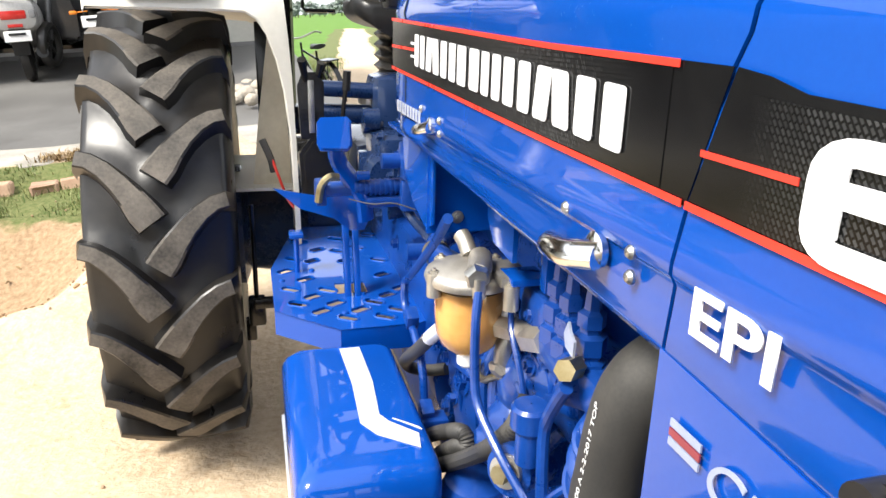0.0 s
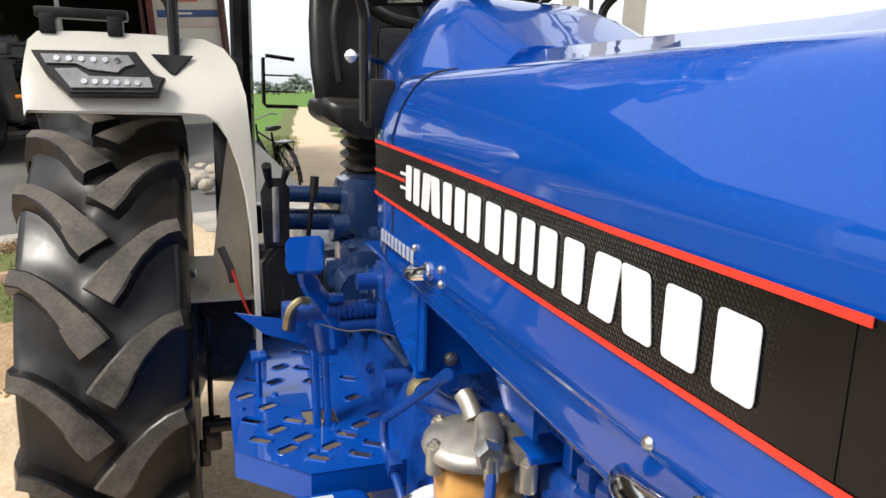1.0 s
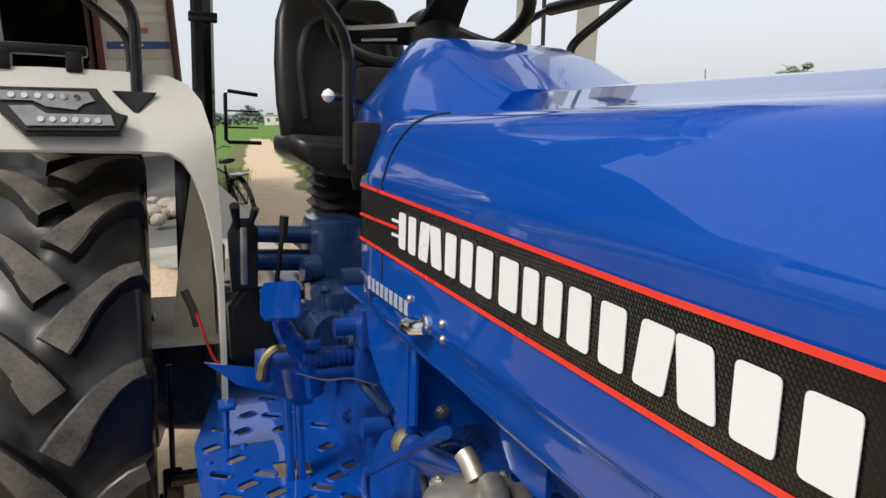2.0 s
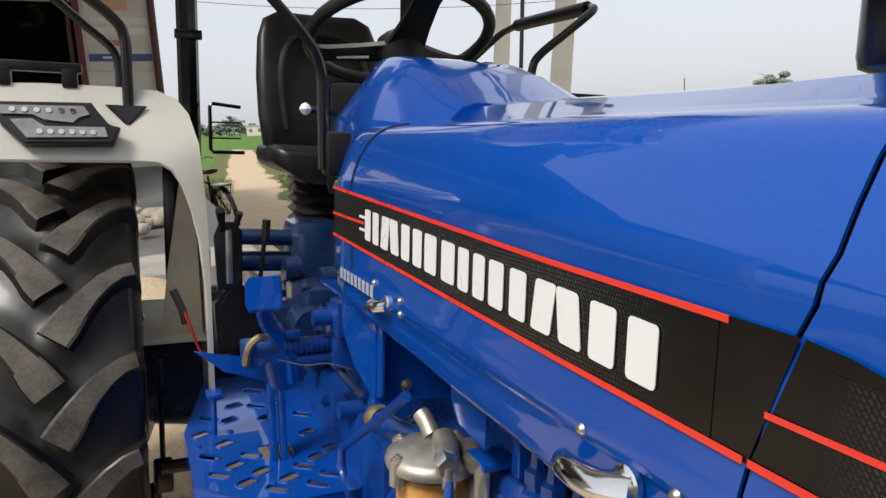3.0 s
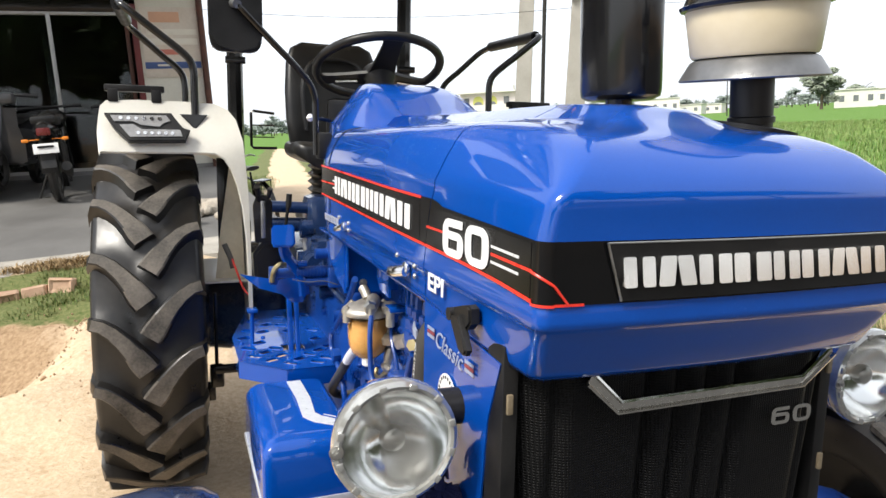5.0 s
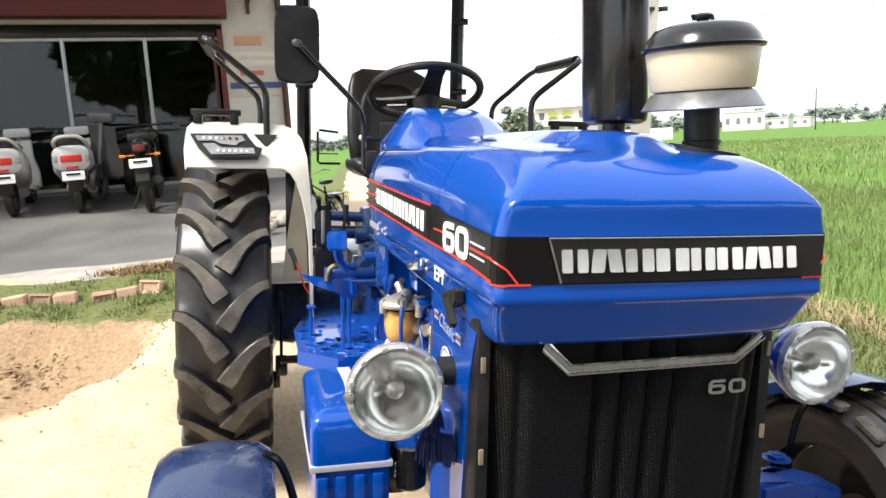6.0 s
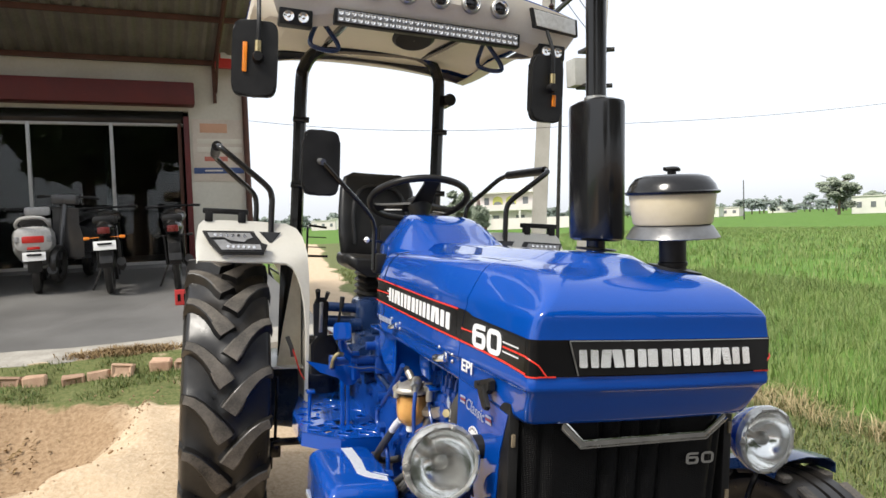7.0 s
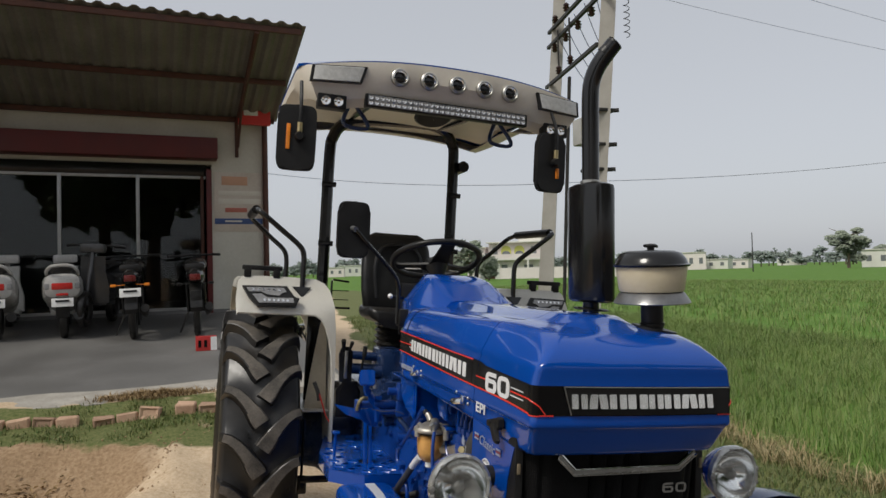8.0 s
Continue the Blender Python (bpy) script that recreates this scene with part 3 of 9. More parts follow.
# side panels under the nose, with the slanting front edge
for sd in (-1, 1):
    b = bmesh.new()
    poly = [(0.402, 0.62), (0.402, 1.155), (0.116, 1.136), (0.150, 1.05), (0.205, 0.62)]
    prism(b, poly, (sd * 0.281, 0, 0), (0, 1, 0), (0, 0, 1), 0.0025 * -sd)
    side_panel = part("side_panel", b, BLUE, tractor, "flat blue side panel with stickers")
    if sd < 0:
        rr = (0, -1, -0.08)
        words("lettering", "Classic", PALE_PRINT, (-0.2842, 0.338, 1.098), rr, (0, 0, 1), 0.0265, 0.110, side_panel, "silver script lettering", shear=0.35)
        for yy, zz in ((0.362, 1.113), (0.207, 1.103)):
            for i, mt in enumerate((PALE_PRINT, DULL_RED, PALE_PRINT)):
                b = bmesh.new()
                box(b, (-0.2842, yy, zz + (1 - i) * 0.0062), (0.0012, 0.030, 0.0048))
                part("stripe", b, mt, side_panel)
        b = bmesh.new()
        cyl(b, (-0.2836, 0.288, 1.031), (-0.2848, 0.288, 1.031), 0.037, seg=28)
        sticker = part("round_sticker", b, WHITE_DECAL, side_panel, "round white sticker with a dark ring of print")
        for i in range(22):
            a = 2 * math.pi * i / 22
            b = bmesh.new()
            box(b, (-0.2852, 0.288 + 0.0312 * math.cos(a), 1.031 + 0.0312 * math.sin(a)), (0.0006, 0.0035, 0.005), turn=Matrix.Rotation(a + math.pi / 2, 3, "X"))
            part("print_bar", b, BLACK_DECAL, sticker)
        for p0, p1 in (((0.295, 1.045), (0.283, 1.022)), ((0.283, 1.022), (0.271, 1.03)), ((0.278, 1.048), (0.270, 1.036))):
            b = bmesh.new()
            tube(b, [(-0.2852, *p0), (-0.2852, *p1)], 0.003, smooth=0, seg=6)
            part("red_mark", b, RED_DECAL, sticker)


# bonnet catches and their screws
def catch(y, z, big, parent):
    k = 0.78 if big else 0.64
    b = bmesh.new()
    lathe(b, [(0.017 * k, 0), (0.017 * k, 0.006 * k), (0.012 * k, 0.010 * k), (0.001, 0.011 * k)], (-HW, y, z), (-1, 0, 0), 20)
    tube(b, [(-HW - 0.006 * k, y - 0.012 * k, z), (-HW - 0.020 * k, y + 0.022 * k, z - 0.006), (-HW - 0.018 * k, y + 0.07 * k, z - 0.010), (-HW - 0.008 * k, y + 0.095 * k, z - 0.013)],
         lambda t: (0.017 - 0.006 * t) * k, seg=14, flat=0.6)
    return part("catch", b, CHROME, parent, "chrome bonnet catch")


for yy, zz, bg_ in ((0.478, 1.194, True), (0.955, 1.212, False)):
    cc = catch(yy, zz, bg_, bonnet)
    for py, pz in ((yy - 0.043, 0.012), (yy - 0.045, -0.004), (yy + 0.055, 0.016)):
        b = bmesh.new()
        lathe(b, [(0.005, 0), (0.005, 0.002), (0.003, 0.0045), (0.0005, 0.005)], (-HW, py, zz + pz), (-1, 0, 0), 12)
        part("screw", b, STEEL, cc)

DULL_TAN = surface("dull_tan_tape", (0.17, 0.13, 0.08), (0.25, 0.20, 0.13), rough=(0.6, 0.8), scale=60, fine=300, bump=0.1)
# black lock with its lever on the nose's flank
b = bmesh.new()
prism(b, [(0.238, 1.170), (0.236, 1.181), (0.226, 1.186), (0.176, 1.200), (0.167, 1.196), (0.166, 1.176), (0.178, 1.166), (0.225, 1.163)], (-0.303, 0, 0), (0, 1, 0), (0, 0, 1), 0.016, 0.003)
prism(b, [(0.219, 1.176), (0.190, 1.184), (0.182, 1.170), (0.160, 1.143), (0.163, 1.135), (0.176, 1.133), (0.184, 1.140), (0.212, 1.166)], (-0.311, 0, 0), (0, 1, 0), (0, 0, 1), 0.012, 0.003)
cyl(b, (-0.308, 0.229, 1.176), (-0.292, 0.229, 1.176), 0.009, seg=16)
part("lever_lock", b, BLACK_PLASTIC, nose_cowl, "black plastic lever lock")

# grille: dark perforated sheet, folded into upright flutes, behind the nose
GR_TOP, GR_LOW = 1.17, 0.60


def grille_y(u):
    f = 0.0
    for c in (-0.075, -0.025, 0.025, 0.075):
        f += 0.016 * math.exp(-((u - c) / 0.011) ** 2)
    return f


def mesh_metal():
    m, n, l, p = nodes_of("black_perforated_sheet")
    geo = n.new("ShaderNodeNewGeometry")
    sep, com = n.new("ShaderNodeSeparateXYZ"), n.new("ShaderNodeCombineXYZ")
    l.new(geo.outputs["Position"], sep.inputs[0])
    l.new(sep.outputs[0], com.inputs[0])
    l.new(sep.outputs[2], com.inputs[1])
    vo = n.new("ShaderNodeTexVoronoi")
    vo.inputs["Scale"].default_value, vo.inputs["Randomness"].default_value = 260, 0.15
    l.new(com.outputs[0], vo.inputs["Vector"])
    r = n.new("ShaderNodeMapRange")
    r.inputs[1].default_value, r.inputs[2].default_value = 0.25, 0.42
    l.new(vo.outputs["Distance"], r.inputs[0])
    mx = n.new("ShaderNodeMix")
    mx.data_type = "RGBA"
    mx.inputs[6].default_value, mx.inputs[7].default_value = (0.001, 0.001, 0.001, 1), (0.006, 0.006, 0.0063, 1)
    l.new(r.outputs[0], mx.inputs[0])
    l.new(mx.outputs[2], p.inputs["Base Color"])
    p.inputs["Roughness"].default_value = 0.4
    p.inputs["Specular IOR Level"].default_value = 0.14
    bp = n.new("ShaderNodeBump")
    bp.inputs["Strength"].default_value, bp.inputs["Distance"].default_value = 0.6, 0.002
    l.new(r.outputs[0], bp.inputs["Height"])
    l.new(bp.outputs[0], p.inputs["Normal"])
    return m


GRILLE = mesh_metal()
b = bmesh.new()
us = [-0.262 + 0.524 * i / 130 for i in range(131)]


def grille_pt(u, z):
    k = (GR_TOP - z) / (GR_TOP - GR_LOW)
    w = 1 - 0.05 * k
    round_ = 0.045 * sstep(0.215, 0.262, abs(u))
    edge = -0.014 * math.exp(-((abs(u) - 0.215) / 0.012) ** 2)
    return (u * w, 0.075 + 0.045 * k + grille_y(u) + round_ - edge, z)


sheet(b, [[grille_pt(u, z) for u in us] for z in (GR_TOP, 1.0, 0.8, GR_LOW)], 0.002)
grille = part("grille", b, GRILLE, tractor, "black perforated grille with upright flutes")
b = bmesh.new()
bar = [(-0.186, 1.126), (-0.142, 1.085), (0.161, 1.088), (0.213, 1.128)]
prof = [(-0.0105, 0.0), (-0.0095, -0.007), (-0.0065, -0.0085), (-0.0045, -0.004), (0.0045, -0.004), (0.0065, -0.0085), (0.0095, -0.007), (0.0105, 0.0)]
rings = []
for i, (x, z) in enumerate(bar):
    y = 0.063
    nrm = (0.55, 0.85) if i == 0 else (0.28, 0.98) if i == 1 else (-0.28, 0.98) if i == 2 else (-0.55, 0.85)
    rings.append([(x + nrm[0] * a, y + dy, z + nrm[1] * a) for a, dy in prof])
skin(b, rings)
part("chrome_bar", b, SATIN, grille, "bent chrome bar")
number_sixty(SATIN, (0.123, 0.074, 1.0215), (1, 0, 0), (0, 0, 1), 0.0255, 0.034, 0.006, (0.0078, 0.0052), grille, "chrome digit", 0.004)
# radiator frame: dark uprights between the panel and the grille, and the blue front support
for sd in (-1, 1):
    b = bmesh.new()
    box(b, (sd * 0.268, 0.135, 0.88), (0.022, 0.05, 0.56), 0.004)
    up_ = part("grille_post", b, BLACK_PLASTIC, tractor)
    for zz in (1.085, 0.93, 0.78):
        b = bmesh.new()
        box(b, (sd * 0.270, 0.108, zz), (0.008, 0.006, 0.026), 0.0015)
        part("clip", b, DULL_TAN, up_)
b = bmesh.new()
box(b, (0, 0.33, 0.86), (0.44, 0.10, 0.56), 0.01)
part("radiator", b, BLACK_PLASTIC, tractor, "black radiator core")
b = bmesh.new()
box(b, (0, 0.42, 0.50), (0.30, 0.70, 0.20), 0.03)
box(b, (0, 0.16, 0.545), (0.46, 0.22, 0.05), 0.01)
part("front_support", b, BLUE_DULL, tractor, "blue cast front axle support")


# ---- headlamps ----
CLEAR_RIM = surface("clear_moulded_flange", (0.40, 0.40, 0.38), (0.55, 0.55, 0.52), rough=(0.08, 0.2), scale=40, fine=160, bump=0.1, bump_dist=0.002, coat=1.0, metal=0.55)
def headlamp(sd):
    c = Vector((sd * 0.415 + 0.012, 0.165, 1.033))
    ax = Vector((0, -1, 0))
    K = 0.87

    def ring(rows):
        return [(r * K, h * K) for r, h in rows]

    b = bmesh.new()
    lathe(b, ring([(0.092, 0.0), (0.090, -0.018), (0.080, -0.05), (0.055, -0.085), (0.02, -0.10), (0.001, -0.102)]), c, ax, 40)
    shell = part("headlamp", b, BLUE, tractor, "round headlamp in a blue shell")
    b = bmesh.new()
    lathe(b, ring([(0.0935, -0.006), (0.0955, 0.004), (0.0935, 0.014), (0.087, 0.019), (0.082, 0.0165), (0.080, 0.010)]), c, ax, 48)
    part("rim", b, CLEAR_RIM, shell, "pale clear lens flange with studs")
    b = bmesh.new()
    lathe(b, ring([(0.081, 0.008), (0.078, -0.004), (0.062, -0.030), (0.038, -0.048), (0.016, -0.056), (0.001, -0.057)]), c, ax, 40)
    part("reflector", b, REFLECTOR, shell, "silvered reflector bowl")
    b = bmesh.new()
    cyl(b, c + ax * -0.05, c + ax * -0.012, 0.009, 0.008, 14)
    lathe(b, ring([(0.019, -0.016), (0.020, -0.010), (0.017, 0.0), (0.010, 0.004), (0.001, 0.005)]), c, ax, 20)
    part("bulb_shield", b, STEEL, shell)
    b = bmesh.new()
    lathe(b, ring([(0.0005, 0.026), (0.02, 0.0255), (0.045, 0.0235), (0.070, 0.018), (0.0815, 0.0115), (0.0815, 0.009), (0.070, 0.0155), (0.045, 0.021), (0.02, 0.023), (0.0005, 0.0235)]), c, ax, 40)
    bmesh.ops.recalc_face_normals(b, faces=b.faces)
    part("lens", b, LAMP_GLASS, shell, "clear lens").visible_shadow = False
    for i in range(12):
        a = 2 * math.pi * (i + 0.5) / 12
        b = bmesh.new()
        box(b, c + Vector((0.0755 * math.cos(a), -0.0155, 0.0755 * math.sin(a))), (0.011, 0.004, 0.009), 0.002, Matrix.Rotation(-a + math.pi / 2, 3, "Y"))
        part("lens_stud", b, CLEAR_RIM, shell)
    b = bmesh.new()
    bolt(b, c + Vector((-0.078, -0.014, 0.0)), ax, 0.006, 0.006)
    part("screw", b, STEEL, shell)
    b = bmesh.new()
    tube(b, [c + Vector((0, 0.09, -0.005)), c + Vector((-sd * 0.03, 0.105, -0.005)), c + Vector((-sd * 0.075, 0.10, 0)), c + Vector((-sd * 0.135, 0.085, 0.0))], 0.017, seg=12)
    cyl(b, c + Vector((-sd * 0.095, 0.09, 0)), c + Vector((-sd * 0.135, 0.085, 0)), 0.026, 0.027, 16)
    part("lamp_arm", b, BLACK_PLASTIC, shell, "black bracket arm")
    return shell


headlamp(-1)
headlamp(1)


# woollen tassel hung on the lamp arm
def tassel():
    b = bmesh.new()
    rnd = random.Random(5)
    top = Vector((-0.332, 0.25, 1.005))
    knot = Vector((-0.312, 0.235, 0.912))
    tube(b, [top, (top + knot) / 2 + Vector((0.004, 0, 0)), knot], 0.008, seg=8)
    cyl(b, top + Vector((-0.03, 0, 0.016)), top + Vector((0.028, 0, 0.016)), 0.031, 0.029, 14)
    for c, r, n in ((top + Vector((0, 0, -0.045)), 0.036, 110), (knot, 0.040, 150)):
        for _ in range(n):
            a, s = rnd.uniform(0, 2 * math.pi), rnd.uniform(0.2, 1)
            e = c + Vector((math.cos(a) * r * s, math.sin(a) * r * s, -r * rnd.uniform(0.55, 1.15)))
            mid = c + Vector((math.cos(a) * r * s * 0.8, math.sin(a) * r * s * 0.8, r * 0.1))
            tube(b, [c, mid, e], 0.0018, seg=4, smooth=2)
    m = surface("navy_wool", (0.008, 0.012, 0.06), (0.014, 0.022, 0.10), rough=(0.8, 0.95), scale=60, fine=400, bump=0.3, bump_dist=0.002)
    return solid("tassel", b, m, "navy blue woollen tassel hung on the headlamp arm", "tassel")


tas = tassel()
tas.matrix_basis = tractor.matrix_basis.copy()


# ---- rear wheels ----
def rear_wheel(sd):
    xc, yc, zc, R, W = sd * 0.752, 2.43, 0.68, 0.68, 0.335
    CR = R - 0.036

    def crown(u):
        """Carcass radius across the tread."""
        t = abs(u) / (W / 2)
        return CR - 0.030 * t ** 2.2

    b = bmesh.new()
    prof = []
    for i in range(25):
        u = -W / 2 + W * i / 24
        prof.append((crown(u), u))
    wall = [(CR - 0.075, W / 2 + 0.012), (CR - 0.15, W / 2 + 0.018), (CR - 0.22, W / 2 - 0.005), (CR - 0.265, W / 2 - 0.05)]
    prof = [(r, -u) for r, u in reversed(wall)] + prof + wall
    # one lug as points across the tread: (u, arc ahead, half width)
    line = [(0.184, -0.002, 0.020), (0.170, -0.001, 0.021), (0.140, 0.008, 0.021), (0.108, 0.031, 0.023), (0.075, 0.066, 0.026), (0.046, 0.104, 0.031), (0.024, 0.138, 0.036), (0.004, 0.166, 0.036)]
    n = 19
    lathe(b, prof + [(CR - 0.265, 0)] + [prof[0]], (xc, yc, zc), (1, 0, 0), 228)
    # the carcass swells up to the foot of each lug and hollows between them
    mid_u = np.interp(np.linspace(0, 1, 30), np.linspace(0, 1, len(line)), [p[0] for p in line])
    mid_s = np.interp(np.linspace(0, 1, 30), np.linspace(0, 1, len(line)), [p[1] for p in line])
    pitch = 2 * math.pi * R / n
    for v in b.verts:
        u, dy, dz = v.co.x - xc, v.co.y - yc, v.co.z - zc
        rad = math.hypot(dy, dz)
        if abs(u) > W / 2 + 0.001 or rad < CR - 0.05:
            continue
        arc = (0.20 - math.atan2(dz, -dy)) * R
        near = 1.0
        for hand in (-1, 1):
            d = (arc - mid_s + (pitch / 2 if hand * sd < 0 else 0.0) + pitch / 2) % pitch - pitch / 2
            near = min(near, float(np.min(np.hypot(hand * u - mid_u, d))))
        k = 1 + (0.016 * math.exp(-(near / 0.042) ** 2) - 0.006) / rad
        v.co.y, v.co.z = yc + dy * k, zc + dz * k
    tyre = part("rear_tyre", b, RUBBER, tractor, "large black tractor tyre with deep chevron lugs", angle=60)
    for hand in (-1, 1):
        b = bmesh.new()
        rings = []
        for i, (u, s, hw) in enumerate(line):
            j0, j1 = max(i - 1, 0), min(i + 1, len(line) - 1)
            du, ds = line[j1][0] - line[j0][0], line[j1][1] - line[j0][1]
            q = math.hypot(du, ds)
            nu, ns = -ds / q, du / q
            top = R - 0.012 * (abs(u) / 0.17) ** 3 - (0.045 if u > 0.18 else 0)
            low = crown(min(u, 0.167)) - (0.05 if u > 0.18 else 0.012)
            row = []
            for w, rad, spread in ((-1, low, 1.28), (-1, top - 0.004, 1.0), (-0.82, top, 1.0), (0.82, top, 1.0), (1, top - 0.004, 1.0), (1, low, 1.28)):
                uu, ss = u + nu * hw * w * spread, s + ns * hw * w * spread
                th = 0.20 - ss / R                       # 0 faces the front; falling goes down
                row.append((hand * uu, -rad * math.cos(th), rad * math.sin(th)))
            rings.append(row)
        skin(b, rings)
        first = part("lug", b, LUG_RUBBER, tyre, angle=30)
        first.data.materials.append(RUBBER)
        for f in first.data.polygons:                    # worn dusty tops, black flanks
            if f.normal.dot(Vector((0, f.center.y, f.center.z)).normalized()) < 0.8:
                f.material_index = 1
        for k in range(n):
            turn = -2 * math.pi * (k + (0.5 if hand * sd < 0 else 0.0)) / n
            lug = first if k == 0 else new("lug", first.data)
            lug.parent = tyre
            lug.matrix_basis = Matrix.Translation((xc, yc, zc)) @ Matrix.Rotation(turn, 4, "X")
    b = bmesh.new()
    lathe(b, [(0.40, -0.15), (0.385, -0.14), (0.375, -0.05), (0.375, 0.05), (0.385, 0.14), (0.40, 0.15)], (xc, yc, zc), (1, 0, 0), 48)
    lathe(b, [(0.375, -0.03), (0.30, -0.05), (0.20, -0.04), (0.10, -0.10), (0.001, -0.10)], (xc, yc, zc), (-sd, 0, 0), 40)
    part("rim", b, WHITE_PAINT, tyre, "cream steel wheel rim")


rear_wheel(-1)
rear_wheel(1)


# ---- front wheels under small mudguards ----
def front_wheel(sd):
    xc, yc, zc, R, W = (0.925 if sd > 0 else -0.715), 0.54, 0.395 + 0.035 * sd, 0.37, 0.19
    b = bmesh.new()
    prof = [(R - 0.14, -0.07), (R - 0.09, -0.10), (R - 0.035, -0.098), (R - 0.008, -0.075)]
    for c in (-0.05, 0.0, 0.05):
        prof += [(R, c - 0.018), (R, c + 0.018), (R - 0.012, c + 0.021), (R - 0.012, c + 0.029)]
    prof += [(R - 0.008, 0.078), (R - 0.035, 0.098), (R - 0.09, 0.10), (R - 0.14, 0.07)]
    lathe(b, prof, (xc, yc, zc), (1, 0, 0), 64)
    tyre = part("front_tyre", b, RUBBER, tractor, "ribbed black front tyre")
    b = bmesh.new()
    lathe(b, [(R - 0.135, -0.07), (R - 0.15, -0.03), (R - 0.15, 0.03), (R - 0.135, 0.07)], (xc, yc, zc), (1, 0, 0), 40)
    lathe(b, [(R - 0.15, 0.0), (0.12, 0.03), (0.08, 0.06), (0.001, 0.06)], (xc, yc, zc), (sd, 0, 0), 32)
    part("rim", b, BLACK_PAINT, tyre)
    # lug blocks round the shoulders
    b = bmesh.new()
    box(b, (0, 0, 0), (0.036, 0.085, 0.024), 0.006, seg=1)
    first = part("tread_block", b, LUG_RUBBER, tyre)
    for k in range(18):
        a = 2 * math.pi * (k + 0.4) / 18
        for s in (-1, 1):
            o = first if (k, s) == (0, -1) else new("tread_block", first.data)
            o.parent = tyre
            o.matrix_basis = Matrix.Translation((xc + s * 0.082, yc - (R - 0.008) * math.cos(a), zc + (R - 0.008) * math.sin(a))) @ Matrix.Rotation(-a + math.pi / 2, 4, "X")
    # mudguard
    b = bmesh.new()
    grid = []
    for k in range(17):
        a = radians((62 if sd < 0 else 84) + 95 * k / 16)
        row = []
        for u, dr in ((-0.125, -0.045), (-0.118, -0.012), (-0.09, 0.006), (0.0, 0.016), (0.09, 0.006), (0.118, -0.012), (0.125, -0.045)):
            r = R + 0.042 + dr
            row.append((xc + u, yc - r * math.cos(a), zc + r * math.sin(a)))
        grid.append(row)
    sheet(b, grid, 0.003)
    guard = part("mudguard", b, BLUE_DEEP, tractor, "dark blue front mudguard, scuffed and dusty")
    b = bmesh.new()
    tube(b, [(xc - sd * 0.10, yc + 0.02 + 0.14 * (sd > 0), zc + R + 0.045 - 0.005 * (sd > 0)), (xc - sd * 0.135, yc + 0.02, zc + 0.39), (xc - sd * 0.165, yc + 0.02, zc + 0.30), (xc - sd * 0.19, yc + 0.02, zc + 0.15)], 0.009, seg=8)
    part("stay", b, BLACK_PAINT, guard)
    b = bmesh.new()
    cyl(b, (sd * 0.12, 0.52, 0.42), (sd * 0.60, 0.52, 0.40), 0.045, 0.035, 16)
    box(b, (sd * 0.52, 0.52, 0.42), (0.09, 0.11, 0.17), 0.02)
    box(b, (sd * 0.47, 0.44, 0.55), (0.16, 0.05, 0.03), 0.006)
    part("front_axle", b, BLUE_DULL, tractor)


front_wheel(-1)
front_wheel(1)
b = bmesh.new()
prism(b, [(0.50, 0.50), (0.735, 0.50), (0.735, 0.640), (0.66, 0.665), (0.60, 0.660), (0.50, 0.680)], (0, 0.46, 0), (1, 0, 0), (0, 0, 1), 0.10, 0.012)
bolt(b, (0.655, 0.50, 0.668), (0, 0, 1), 0.024, 0.012)
part("steering_knuckle", b, BLUE_DULL, tractor, "blue cast steering knuckle")

# rear axle, gearbox and clutch housing
b = bmesh.new()
box(b, (0, 2.45, 0.72), (0.46, 0.62, 0.56), 0.06)
# the darker blue paints in the shade under the fenders
rear_axle = part("rear_axle", b, BLUE_DEEP, tractor, "cast rear axle housing, blue darkened for shade")
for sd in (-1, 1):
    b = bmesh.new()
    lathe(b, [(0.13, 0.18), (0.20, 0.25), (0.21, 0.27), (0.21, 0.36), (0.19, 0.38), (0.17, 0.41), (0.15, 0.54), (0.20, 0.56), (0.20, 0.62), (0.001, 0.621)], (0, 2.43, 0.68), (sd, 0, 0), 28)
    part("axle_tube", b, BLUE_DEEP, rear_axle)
b = bmesh.new()
box(b, (0, 1.72, 0.66), (0.36, 0.86, 0.42), 0.05)
box(b, (0, 1.72, 0.90), (0.30, 0.70, 0.10), 0.03)
cyl(b, (0, 1.28, 0.66), (0, 1.34, 0.66), 0.19, seg=36)
gearbox = part("gearbox", b, BLUE_DULL, tractor, "blue cast gearbox housing")
for k in range(12):
    a = 2 * math.pi * k / 12
    b = bmesh.new()
    bolt(b, (0.178 * math.cos(a), 1.28, 0.66 + 0.178 * math.sin(a)), (0, -1, 0), 0.010, 0.009)
    part("bolt", b, BLUE_DULL, gearbox)


# ---- rear fenders ----
def outer_x(x):
    """The deck's outer part ends short of the tyre's outer shoulder."""
    return x if x > -0.62 else -0.62 + (x + 0.62) * 0.84


